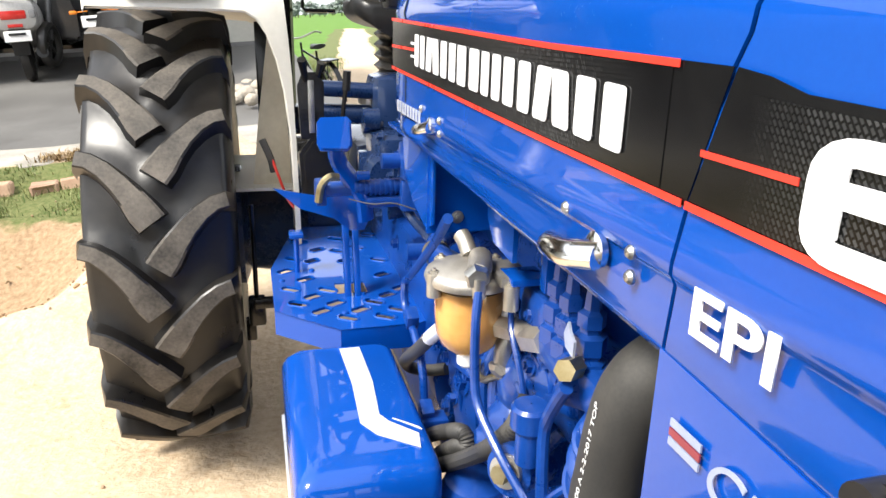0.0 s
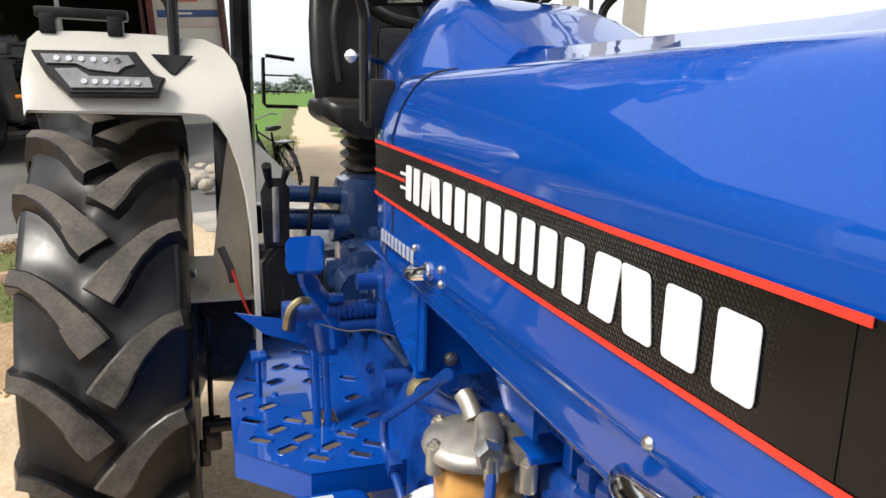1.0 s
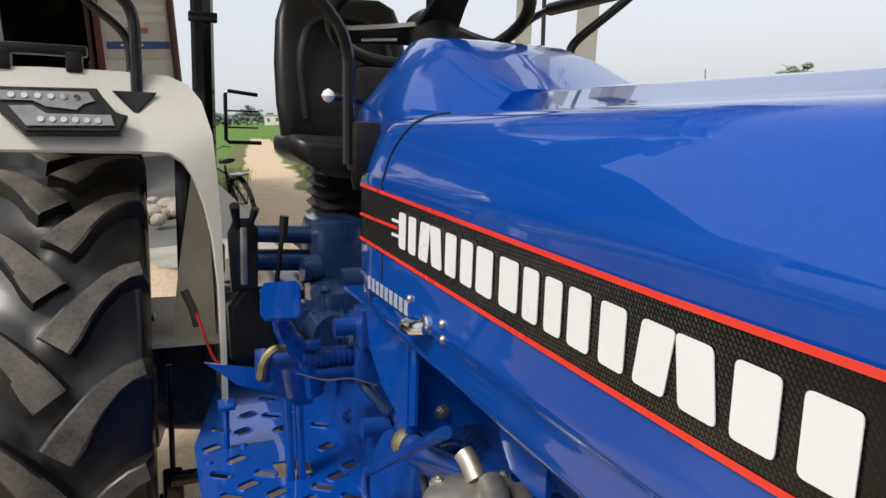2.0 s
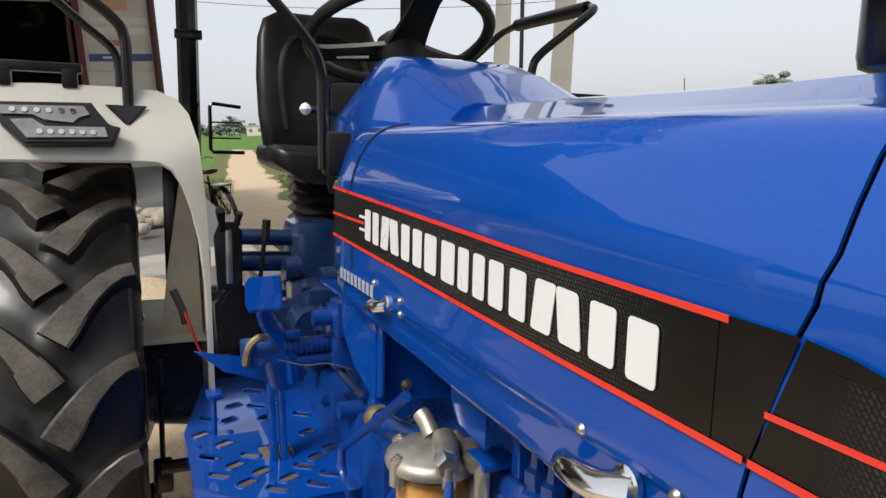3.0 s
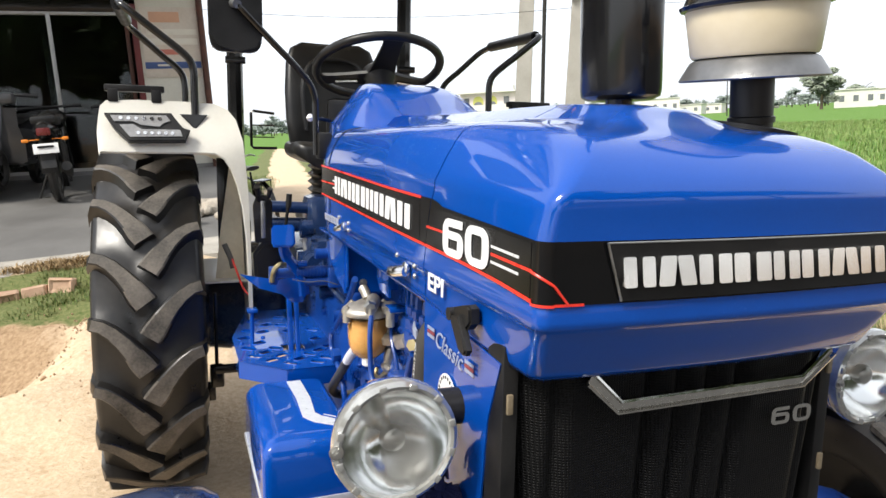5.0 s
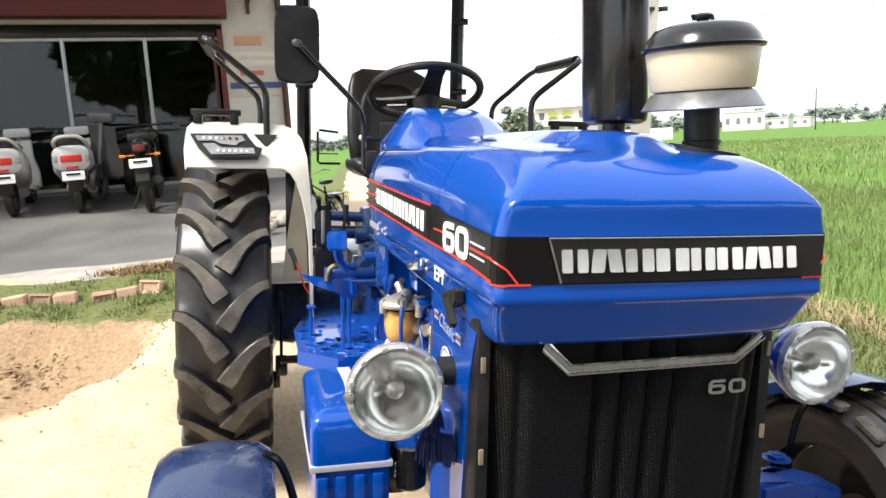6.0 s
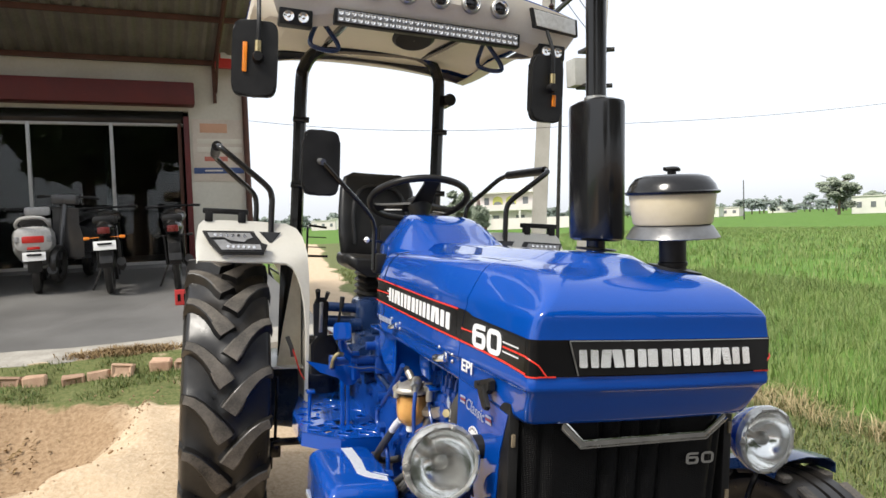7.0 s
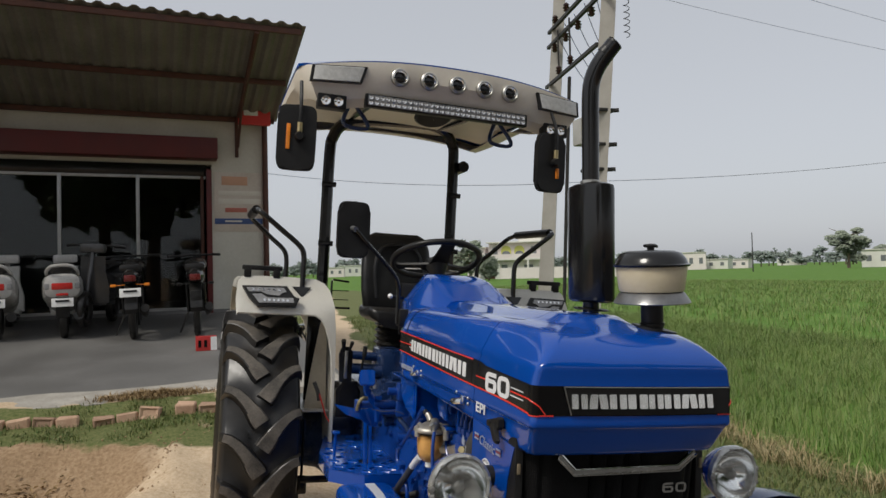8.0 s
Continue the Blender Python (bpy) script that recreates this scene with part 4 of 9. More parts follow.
def fender(sd):
    # section from the outer lip over the deck and down the inner plate
    sec = [(-0.945, 1.475), (-0.938, 1.512), (-0.915, 1.532), (-0.80, 1.537), (-0.62, 1.537), (-0.51, 1.532), (-0.465, 1.512), (-0.438, 1.475), (-0.420, 1.40), (-0.405, 1.20), (-0.400, 0.95),
           (-0.400, 0.70)]
    b = bmesh.new()
    grid = []
    for k in range(14):
        y = 2.085 + 0.90 * k / 13
        row = []
        for i, (x, z) in enumerate(sec):
            drop = 0.20 * sstep(2.70, 2.985, y) if z > 1.3 else 0.0
            fwd = 0.0 if z > 1.3 else -0.02 * (1.3 - z)
            row.append((-sd * outer_x(x), y + fwd, z - drop))
        grid.append(row)
    sheet(b, grid, 0.004)
    f = part("fender", b, WHITE_PAINT, tractor, "cream rear fender with a black-framed side lamp")
    # front apron with the arch over the tyre
    b = bmesh.new()
    outer = [(-0.940, 1.345), (-0.948, 1.42), (-0.945, 1.475), (-0.938, 1.512), (-0.915, 1.532), (-0.80, 1.537), (-0.62, 1.537), (-0.51, 1.532), (-0.465, 1.512), (-0.438, 1.475), (-0.420, 1.40),
             (-0.412, 1.30), (-0.405, 1.20), (-0.401, 1.05), (-0.398, 0.88), (-0.396, 0.70)]
    inner = [(-0.935, 1.342), (-0.90, 1.342), (-0.86, 1.342), (-0.80, 1.342), (-0.74, 1.342), (-0.68, 1.342), (-0.62, 1.342), (-0.56, 1.342), (-0.515, 1.340), (-0.485, 1.322), (-0.462, 1.29),
             (-0.440, 1.235), (-0.424, 1.16), (-0.412, 1.04), (-0.408, 0.88), (-0.406, 0.70)]

    inner = [(x, z + 0.016 * sstep(1.20, 1.33, z)) for x, z in inner]

    def face_y(z):
        return 1.995 + 0.095 * sstep(1.345, 1.545, z) if z > 1.345 else 1.995 + 0.03 * (1.345 - z)

    rows = []
    for t in (0, 0.25, 0.5, 0.75, 1):
        row = []
        for (x0, z0), (x1, z1) in zip(inner, outer):
            x, z = x0 + (x1 - x0) * t, z0 + (z1 - z0) * t
            row.append((-sd * outer_x(x), face_y(z), z))
        rows.append(row)
    sheet(b, rows, 0.004)
    part("apron", b, WHITE_PAINT, f)
    # rolled edge below
    b = bmesh.new()
    tube(b, [(-sd * outer_x(x), face_y(z) + 0.003, z) for x, z in inner], 0.005, seg=6, smooth=0)
    part("rolled_edge", b, WHITE_PAINT, f)
    # lamp
    LZ = 1.42
    b = bmesh.new()
    frame = [(-0.735 + (x + 0.735) * 1.10, 1.437 + (z - 1.437) * LZ) for x, z in ((-0.858, 1.470), (-0.665, 1.474), (-0.648, 1.452), (-0.635, 1.432), (-0.610, 1.430), (-0.625, 1.400), (-0.79, 1.397), (-0.83, 1.430))]
    tilt = Vector((0, 0.42, 0.9)).normalized()
    fr = [(-sd * x, z) for x, z in frame]
    c0 = Vector((0, face_y(1.435) - 0.022, 1.435))
    prism(b, [(x, (z - 1.435)) for x, z in fr], c0, (1, 0, 0), tilt, 0.026, 0.004)
    lamp = part("side_lamp", b, BLACK_PLASTIC, f, "black-framed LED side lamp")
    nrm = Vector((1, 0, 0)).cross(tilt)
    front = c0 + (nrm * 0.028 if nrm.y < 0 else -nrm * 0.003)
    for pl in ([(-0.840, 0.026), (-0.680, 0.029), (-0.668, 0.014), (-0.69, 0.008), (-0.70, -0.002), (-0.755, 0.002), (-0.775, 0.012), (-0.83, 0.010)],
               [(-0.815, 0.002), (-0.775, 0.004), (-0.752, -0.010), (-0.64, -0.008), (-0.634, -0.026), (-0.785, -0.030)]):
        pl = [(-0.735 + (x + 0.735) * 1.10, z * LZ) for x, z in pl]
        b = bmesh.new()
        prism(b, [(-sd * x, z) for x, z in pl], front, (1, 0, 0), tilt, 0.003, 0.001)
        pane = part("lamp_lens", b, surface_lens, lamp, "grey lens over LEDs")
        for i in range(6):
            t = (i + 0.5) / 6
            x = pl[0][0] + 0.02 + (pl[1][0] - pl[0][0] - 0.03) * t if pl[0][1] > 0.02 else -0.775 + 0.13 * t
            zz = (0.0185 if pl[0][1] > 0.02 else -0.019) * LZ
            b = bmesh.new()
            q = front + Vector((-sd * x, 0, 0)) + tilt * zz + nrm * (0.0035 if nrm.y < 0 else -0.001)
            cyl(b, q, q + nrm * 0.002, 0.0065, seg=10)
            part("led", b, CHROME, pane)
    # low grab bar over the lamp
    b = bmesh.new()
    box(b, (-sd * -0.775, 2.10, 1.577), (0.195, 0.040, 0.024), 0.007)
    for x in (-0.845, -0.705):
        box(b, (-sd * x, 2.095, 1.552), (0.034, 0.034, 0.045), 0.005)
    part("grab_bar", b, BLACK_PLASTIC, f, "low black grab bar")
    # tall hand rail
    b = bmesh.new()
    tube(b, [(sd * 0.578, 2.075, 1.468), (sd * 0.578, 2.075, 1.58), (sd * 0.580, 2.075, 1.655), (sd * 0.605, 2.072, 1.70), (sd * 0.70, 2.07, 1.775), (sd * 0.79, 2.075, 1.845), (sd * 0.815, 2.11, 1.866), (sd * 0.82, 2.20, 1.872),
             (sd * 0.82, 2.55, 1.88), (sd * 0.815, 2.66, 1.872), (sd * 0.79, 2.70, 1.85), (sd * 0.70, 2.70, 1.77), (sd * 0.62, 2.70, 1.70), (sd * 0.60, 2.70, 1.64), (sd * 0.60, 2.70, 1.53)], 0.0135, seg=12)
    rail = part("hand_rail", b, BLACK_PAINT, f, "bent black tube hand rail")
    b = bmesh.new()
    tube(b, [(sd * 0.82, 2.14, 1.870), (sd * 0.82, 2.60, 1.880)], 0.023, seg=14, smooth=0)
    part("rail_grip", b, BLACK_PLASTIC, rail)
    b = bmesh.new()
    prism(b, [(-0.05, 0.025), (0.045, 0.025), (0.0, -0.035)], (-sd * -0.58, face_y(1.47) - 0.006, 1.468), (1, 0, 0), tilt, 0.008, 0.003)
    part("rail_foot", b, BLACK_PAINT, rail)
    # cable that hangs from the inner plate
    b = bmesh.new()
    tube(b, [(-sd * -0.47, 2.06, 0.98), (-sd * -0.45, 2.04, 0.92), (-sd * -0.43, 2.03, 0.86), (-sd * -0.41, 2.02, 0.83)], 0.004, seg=6)
    part("cable", b, RED_DECAL, f, "thin red cable")
    b = bmesh.new()
    tube(b, [(-sd * -0.49, 2.07, 1.02), (-sd * -0.47, 2.06, 0.97), (-sd * -0.462, 2.06, 0.93)], 0.010, seg=8)
    part("cable_sleeve", b, HOSE, f)
    b = bmesh.new()
    prism(b, [(sd * x, z) for x, z in ((0.520, 0.868), (0.497, 1.05), (0.456, 1.31), (0.43, 1.34), (0.418, 1.2), (0.408, 0.868))], (0, 2.13, 0), (1, 0, 0), (0, 0.06, 1), 0.004, 0)
    part("inner_panel", b, DIRTY_CREAM, f, "dirty cream inner panel")
    b = bmesh.new()
    box(b, (sd * 0.452, 2.44, 1.10), (0.078, 0.012, 0.46), 0.003)
    part("fender_stay", b, BLACK_PAINT, f, "black upright stay plate")
    b = bmesh.new()
    box(b, (-sd * -0.51, 2.40, 0.865), (0.23, 0.55, 0.01), 0.003)
    part("shelf_plate", b, WHITE_PAINT, f)
    return f


surface_lens = surface("grey_lamp_lens", (0.22, 0.22, 0.22), (0.34, 0.34, 0.34), rough=(0.12, 0.22), scale=30, fine=200, bump=0.1, bump_dist=0.001, coat=0.5)
# dirty cream, with warm light bounced off the ground put into its colour
DIRTY_CREAM = surface("dirty_cream_paint", (0.56, 0.48, 0.34), (0.74, 0.66, 0.50), rough=(0.45, 0.7), scale=7, fine=60, bump=0.08, bump_dist=0.002)
fender(-1)
fender(1)

# drop links and a bracket behind the tyre, under the fender
b = bmesh.new()
cyl(b, (-0.53, 2.05, 0.84), (-0.53, 2.05, 0.50), 0.007, seg=8)
box(b, (-0.53, 2.05, 0.52), (0.05, 0.06, 0.08), 0.01)
box(b, (-0.47, 2.03, 0.55), (0.14, 0.03, 0.03), 0.006)
box(b, (-0.55, 2.08, 0.45), (0.03, 0.03, 0.07), 0.006)
part("drop_link", b, BLACK_PAINT, tractor)

# ---- roll bar and canopy ----
b = bmesh.new()
sq = [(-0.39, 2.66, 1.02), (-0.39, 2.66, 1.8), (-0.39, 2.66, 2.30), (-0.375, 2.66, 2.41), (-0.325, 2.66, 2.485), (-0.22, 2.66, 2.523), (0.0, 2.66, 2.528)]
tube(b, [(x, y, z + 0.05 * x * (z > 2.2)) for x, y, z in sq + [(-x, y, z) for x, y, z in reversed(sq[:-1])]], 0.034, seg=8, smooth=4)
for sd in (-1, 1):
    box(b, (sd * 0.39, 2.66, 1.0), (0.10, 0.12, 0.10), 0.012)
    for zz in (1.75, 2.1):
        box(b, (sd * 0.39, 2.62, zz), (0.085, 0.02, 0.03), 0.004)
roll_bar = part("roll_bar", b, BLACK_PAINT, tractor, "black steel roll bar hoop wrapped in film")
b = bmesh.new()
for sd in (-1, 1):
    tube(b, [(sd * 0.28, 2.64, 2.515), (sd * 0.28, 2.2, 2.475), (sd * 0.28, 1.68, 2.44)], 0.018, seg=8)
tube(b, [(-0.45, 1.70, 2.42), (0.45, 1.70, 2.42)], 0.016, seg=8, smooth=0)
cyl(b, (0.44, 2.60, 2.285), (0.44, 2.72, 2.285), 0.035, seg=16)
box(b, (0.41, 2.66, 2.285), (0.06, 0.05, 0.06), 0.006)
part("canopy_frame", b, BLACK_PAINT, roll_bar)

b = bmesh.new()
grid = []
for k in range(17):
    s = k / 16
    y = 1.535 + 1.45 * s
    row = []
    for i in range(25):
        t = -1 + 2 * i / 24
        hw = 0.70 - 0.05 * sstep(0.12, 0.0, s) - 0.04 * sstep(0.85, 1.0, s)
        arch = 2.570 + 0.02 * math.sin(math.pi * s) - 0.06 * abs(t) ** 2.4 - 0.03 * sstep(0.1, 0.0, s)
        row.append((hw * t, y + 0.05 * t * t * sstep(0.2, 0.0, s), arch))
    grid.append(row)
sheet(b, grid, 0.012)
canopy = part("canopy_roof", b, BLUE, tractor, "blue and cream fibreglass canopy")
# cream skirt all round: front face leans back under the roof
b = bmesh.new()
per = []
for i in range(25):
    t = -1 + 2 * i / 24
    per.append((t, 0))
ring_top, ring_mid, ring_low, ring_in = [], [], [], []
outline = []
for i in range(25):
    t = -1 + 2 * i / 24
    outline.append((0.655 * t, 1.530 + 0.055 * t * t, t, 0))
for k in range(1, 12):
    s = k / 11
    outline.append((0.655 + 0.045 * sstep(0, 0.15, s) - 0.03 * sstep(0.85, 1, s), 1.585 + 1.38 * s, 1, s))
for i in range(1, 25):
    t = 1 - 2 * i / 24
    outline.append((0.67 * t, 2.965 + 0.03 * (1 - t * t), t, 1))
for k in range(1, 11):
    s = 1 - k / 11
    outline.append((-(0.655 + 0.045 * sstep(0, 0.15, s) - 0.03 * sstep(0.85, 1, s)), 1.585 + 1.38 * s, -1, s))
for x, y, t, s in outline:
    top = 2.562 - 0.055 * abs(t) ** 2.4 - 0.03 * sstep(0.1, 0.0, s)
    cx, cy = 0.0, 2.25
    dx, dy = cx - x, cy - y
    q = math.hypot(dx, dy)
    dx, dy = dx / q, dy / q
    hh = 0.15 - 0.09 * sstep(0.0, 0.5, s)
    ring_top.append((x, y, top))
    ring_mid.append((x + dx * 0.005, y + dy * 0.005, top - hh * 0.55))
    ring_low.append((x + dx * 0.055, y + dy * 0.06, top - hh))
    ring_in.append((x + dx * 0.16, y + dy * 0.17, top - hh - 0.012))
sheet(b, [r + [r[0]] for r in (ring_top, ring_mid, ring_low, ring_in)], 0.006)
part("canopy_skirt", b, CANOPY_FRP, canopy, "cream canopy skirt")
# inner lining, sagging a little towards the back
b = bmesh.new()
grid = []
for k in range(13):
    s = k / 12
    row = []
    for i in range(17):
        t = -1 + 2 * i / 16
        row.append((0.565 * t, 1.70 + 1.14 * s, 2.425 + 0.095 * s + 0.03 * math.sin(math.pi * s) * (1 - t * t) - 0.05 * sstep(0.55, 0.8, s) * sstep(1.0, 0.86, s) * abs(t) ** 3))
    grid.append(row)
sheet(b, grid, 0.006)
part("lining", b, CANOPY_FRP, canopy, "cream moulded lining")
# five round lamps
for i, x in enumerate((-0.268, -0.132, 0.005, 0.140, 0.272)):
    b = bmesh.new()
    yy = 1.534 + 0.055 * (x / 0.655) ** 2 - 0.004
    lathe(b, [(0.042, 0.0), (0.043, 0.006), (0.040, 0.014), (0.034, 0.018), (0.030, 0.014), (0.027, 0.006)], (x, yy, 2.458), (0, -1, 0.04), 28)
    rl = part("roof_lamp", b, STEEL, canopy, "small round lamp with a dark lens")
    b = bmesh.new()
    lathe(b, [(0.030, 0.0165), (0.028, 0.0175), (0.024, 0.012), (0.022, 0.006)], (x, yy, 2.458), (0, -1, 0.04), 28)
    part("lamp_ring", b, CHROME, rl)
    b = bmesh.new()
    lathe(b, [(0.0255, 0.003), (0.018, 0.007), (0.001, 0.009)], (x, yy, 2.458), (0, -1, 0.04), 24)
    part("lens", b, BLACK_PAINT, rl)
# corner lamps
CLEAR_LENS = surface("pale_clear_lens", (0.45, 0.45, 0.43), (0.62, 0.62, 0.60), rough=(0.12, 0.22), scale=60, fine=200, bump=0.2, bump_dist=0.002, coat=0.8)
for sd in (-1, 1):
    b = bmesh.new()
    x0, x1 = 0.415, 0.655
    p = [Vector((sd * x, 1.530 + 0.055 * (x / 0.655) ** 2 - 0.004, z)) for x, z in ((x0, 2.486), (x1, 2.474), (x1 + 0.008, 2.402), (x0 + 0.022, 2.410))]
    mid = sum(p, Vector()) / 4
    skin(b, [[q + Vector((0, dy, 0)) for q in p] for dy in (0.012, -0.010, -0.013)])
    cl = part("corner_lamp", b, BLACK_PLASTIC, canopy, "black-framed corner lamp", smooth=False)
    b = bmesh.new()
    skin(b, [[mid + (q - mid) * k + Vector((0, dy, 0)) for q in p] for k, dy in ((0.90, -0.010), (0.89, -0.0155), (0.84, -0.0175))])
    part("lens", b, CLEAR_LENS, cl, "clear ribbed lens")
# light bar under the brow
b = bmesh.new()
box(b, (-0.01, 1.60, 2.352), (0.80, 0.04, 0.060), 0.006)
light_bar = part("light_bar", b, BLACK_PLASTIC, canopy, "long LED light bar")
b = bmesh.new()
box(b, (-0.01, 1.578, 2.352), (0.775, 0.004, 0.046), 0.001)
part("bar_reflector", b, surface_lens, light_bar)
for i in range(30):
    for j in (-1, 1):
        b = bmesh.new()
        lathe(b, [(0.0098, 0.0), (0.0098, 0.003), (0.004, 0.0005), (0.001, 0.0015)], (-0.385 + 0.75 * i / 29, 1.5755, 2.352 + j * 0.0115), (0, -1, 0), 8)
        part("led", b, CHROME, light_bar)
# blue hand loops and little lamps under the canopy, and the dark emblem plate
for x in (-0.43, 0.30):
    b = bmesh.new()
    tube(b, [(x - 0.02, 1.72, 2.37), (x - 0.055, 1.70, 2.27), (x - 0.02, 1.70, 2.245), (x + 0.05, 1.70, 2.245), (x + 0.055, 1.70, 2.275), (x - 0.01, 1.72, 2.37)], 0.010, seg=8)
    part("hand_loop", b, BLUE_DEEP, canopy, "blue strap loop")
for sd in (-1, 1):
    b = bmesh.new()
    box(b, (sd * 0.555, 1.63, 2.330), (0.13, 0.06, 0.065), 0.008)
    sl = part("spot_lamp", b, BLACK_PLASTIC, canopy, "small square work lamp")
    for dx in (-0.028, 0.028):
        b = bmesh.new()
        lathe(b, [(0.022, 0.001), (0.020, 0.004), (0.008, 0.0), (0.001, 0.002)], (sd * 0.555 + dx, 1.600, 2.330), (0, -1, 0), 16)
        part("lens", b, CHROME, sl)
b = bmesh.new()
lathe(b, [(0.001, 0), (0.08, 0.0), (0.095, 0.012), (0.08, 0.02)], (-0.02, 1.80, 2.355), (0, 0.3, 1), 28)
part("emblem_plate", b, BLACK_PLASTIC, canopy)


# hanging mirrors at the canopy's corners
def hanging_mirror(sd):
    c = Vector((sd * 0.705 if sd < 0 else 0.498, 1.56, 2.135 if sd < 0 else 2.15))
    b = bmesh.new()
    w = 0.083 if sd < 0 else 0.080
    pts = []
    for i in range(24):
        a = 2 * math.pi * i / 24
        pts.append((w * math.copysign(abs(math.cos(a)) ** 0.35, math.cos(a)), 0.142 * math.copysign(abs(math.sin(a)) ** 0.3, math.sin(a))))
    yaw = Matrix.Rotation(radians(8 * sd), 3, "Z")
    prism(b, pts, c, yaw @ Vector((1, 0, 0)), (0, 0, 1), 0.035, 0.008)
    mir = part("hanging_mirror", b, BLACK_PLASTIC, canopy, "black rear-view mirror with an orange indicator")
    b = bmesh.new()
    box(b, c + yaw @ Vector((-0.035 if sd < 0 else 0.03, -0.041, 0.0 if sd < 0 else -0.05)), (0.017, 0.008, 0.11 if sd < 0 else 0.05), 0.003, yaw)
    part("indicator", b, ORANGE, mir, "orange indicator strip")
    b = bmesh.new()
    q = c + yaw @ Vector((0.012, -0.05, 0.0))
    tube(b, [c + Vector((0.005, -0.01, 0.25)), q + Vector((0, 0, 0.14)), q], 0.008, seg=8)
    lathe(b, [(0.02, -0.02), (0.022, 0.0), (0.016, 0.02)], q, (0, -1, 0), 14, cap=True)
    part("mirror_arm", b, BLACK_PLASTIC, mir)
    b = bmesh.new()
    cyl(b, q + Vector((0, 0, 0.02)), q + Vector((0, 0, 0.06)), 0.012, seg=12)
    part("collar", b, BRASSY, mir)


hanging_mirror(-1)
hanging_mirror(1)


# ---- exhaust stack ----
def stack(z):
    """The exhaust's upright axis, which stands plumb while the bonnet leans."""
    return Vector((0.195 - 0.083 * (z - 1.507), 0.587 - 0.062 * (z - 1.507), z))


b = bmesh.new()
rings = []
for z, k in ((1.500, 0.80), (1.507, 0.97), (1.520, 1.0), (1.872, 1.0), (1.884, 0.97), (1.891, 0.78)):
    c = stack(z)
    rings.append([(c.x + 0.058 * k * math.copysign(abs(math.cos(a)) ** 0.85, math.cos(a)), c.y + 0.106 * k * math.copysign(abs(math.sin(a)) ** 0.85, math.sin(a)), z) for a in (2 * math.pi * i / 44 for i in range(44))])
skin(b, rings)
muffler = part("muffler", b, BLACK_PAINT, tractor, "tall gloss black oval muffler")
b = bmesh.new()
cyl(b, stack(1.43), stack(1.51), 0.027, seg=20)
part("inlet_pipe", b, BLACK_PAINT, muffler)
b = bmesh.new()
c = stack(1.474)
lathe(b, [(0.001, 0.0), (0.055, 0.0), (0.060, 0.003), (0.055, 0.006), (0.001, 0.006)], c, (0.02, -0.05, 1), 28)
part("base_plate", b, BLACK_PLASTIC, muffler)
b = bmesh.new()
tube(b, [stack(1.88), stack(2.05), stack(2.17), stack(2.23) + Vector((0.004, -0.003, 0)), stack(2.28) + Vector((0.020, -0.012, 0)), stack(2.325) + Vector((0.046, -0.028, 0)), stack(2.355) + Vector((0.066, -0.040, 0))], 0.0285, seg=20)
pipe = part("exhaust_pipe", b, BLACK_PAINT, muffler, "black curved exhaust pipe")
b = bmesh.new()
lathe(b, [(0.0255, -0.05), (0.0255, 0.003), (0.0285, 0.004)], stack(2.356) + Vector((0.067, -0.0405, 0)), (0.58, -0.34, 0.74), 20)
part("pipe_mouth", b, BLACK_PLASTIC, pipe)
b = bmesh.new()
lathe(b, [(0.030, 0), (0.034, 0.004), (0.034, 0.014), (0.030, 0.018)], stack(1.888), (0, 0, 1), 20)
part("clamp", b, STEEL, pipe)

# ---- air pre-cleaner on the nose ----
PC = Vector((0.162, 0.198, 1.513))
PA = Vector((-0.085, -0.03, 1)).normalized()             # stands plumb while the bonnet leans
b = bmesh.new()
lathe(b, [(0.031, -0.105), (0.031, 0.012)], PC, PA, 24, cap=True)
lathe(b, [(0.031, -0.064), (0.034, -0.066), (0.034, -0.058), (0.031, -0.056)], PC, PA, 24)
lathe(b, [(0.062, -0.004), (0.062, 0.003), (0.034, 0.006)], PC + Vector((0.010, 0.0, -0.075)), (0.12, -0.10, 1), 28, cap=True)
precleaner = part("pre_cleaner", b, BLACK_PLASTIC, tractor, "air pre-cleaner with a cream bowl and black cap")
b = bmesh.new()
lathe(b, [(0.032, 0.010), (0.078, 0.009), (0.104, -0.002), (0.106, 0.0), (0.090, 0.026), (0.078, 0.032), (0.03, 0.032)], PC, PA, 44)
part("skirt", b, surface("grey_tin", (0.16, 0.16, 0.16), (0.24, 0.24, 0.24), rough=(0.25, 0.4), scale=20, fine=100, bump=0.05, metal=0.7), precleaner, "grey flared tin skirt")
b = bmesh.new()
lathe(b, [(0.03, 0.031), (0.087, 0.031), (0.090, 0.036), (0.098, 0.098), (0.0975, 0.101)], PC, PA, 48)
part("bowl", b, surface("cream_plastic_bowl", (0.62, 0.52, 0.34), (0.70, 0.61, 0.43), rough=(0.3, 0.45), scale=6, fine=60, bump=0.03), precleaner, "cream translucent bowl")
b = bmesh.new()
lathe(b, [(0.0975, 0.099), (0.105, 0.101), (0.107, 0.106), (0.101, 0.109), (0.096, 0.122), (0.083, 0.138), (0.062, 0.145), (0.01, 0.147)], PC, PA, 48)
cap_ = part("cap", b, BLACK_PAINT, precleaner, "black cap with a wing knob")
b = bmesh.new()
lathe(b, [(0.010, 0.145), (0.010, 0.153), (0.018, 0.155), (0.019, 0.160), (0.013, 0.164), (0.001, 0.165)], PC, PA, 20)
for sd in (-1, 1):
    box(b, PC + PA * 0.158 + Vector((sd * 0.017, 0, 0)), (0.012, 0.006, 0.007), 0.002)
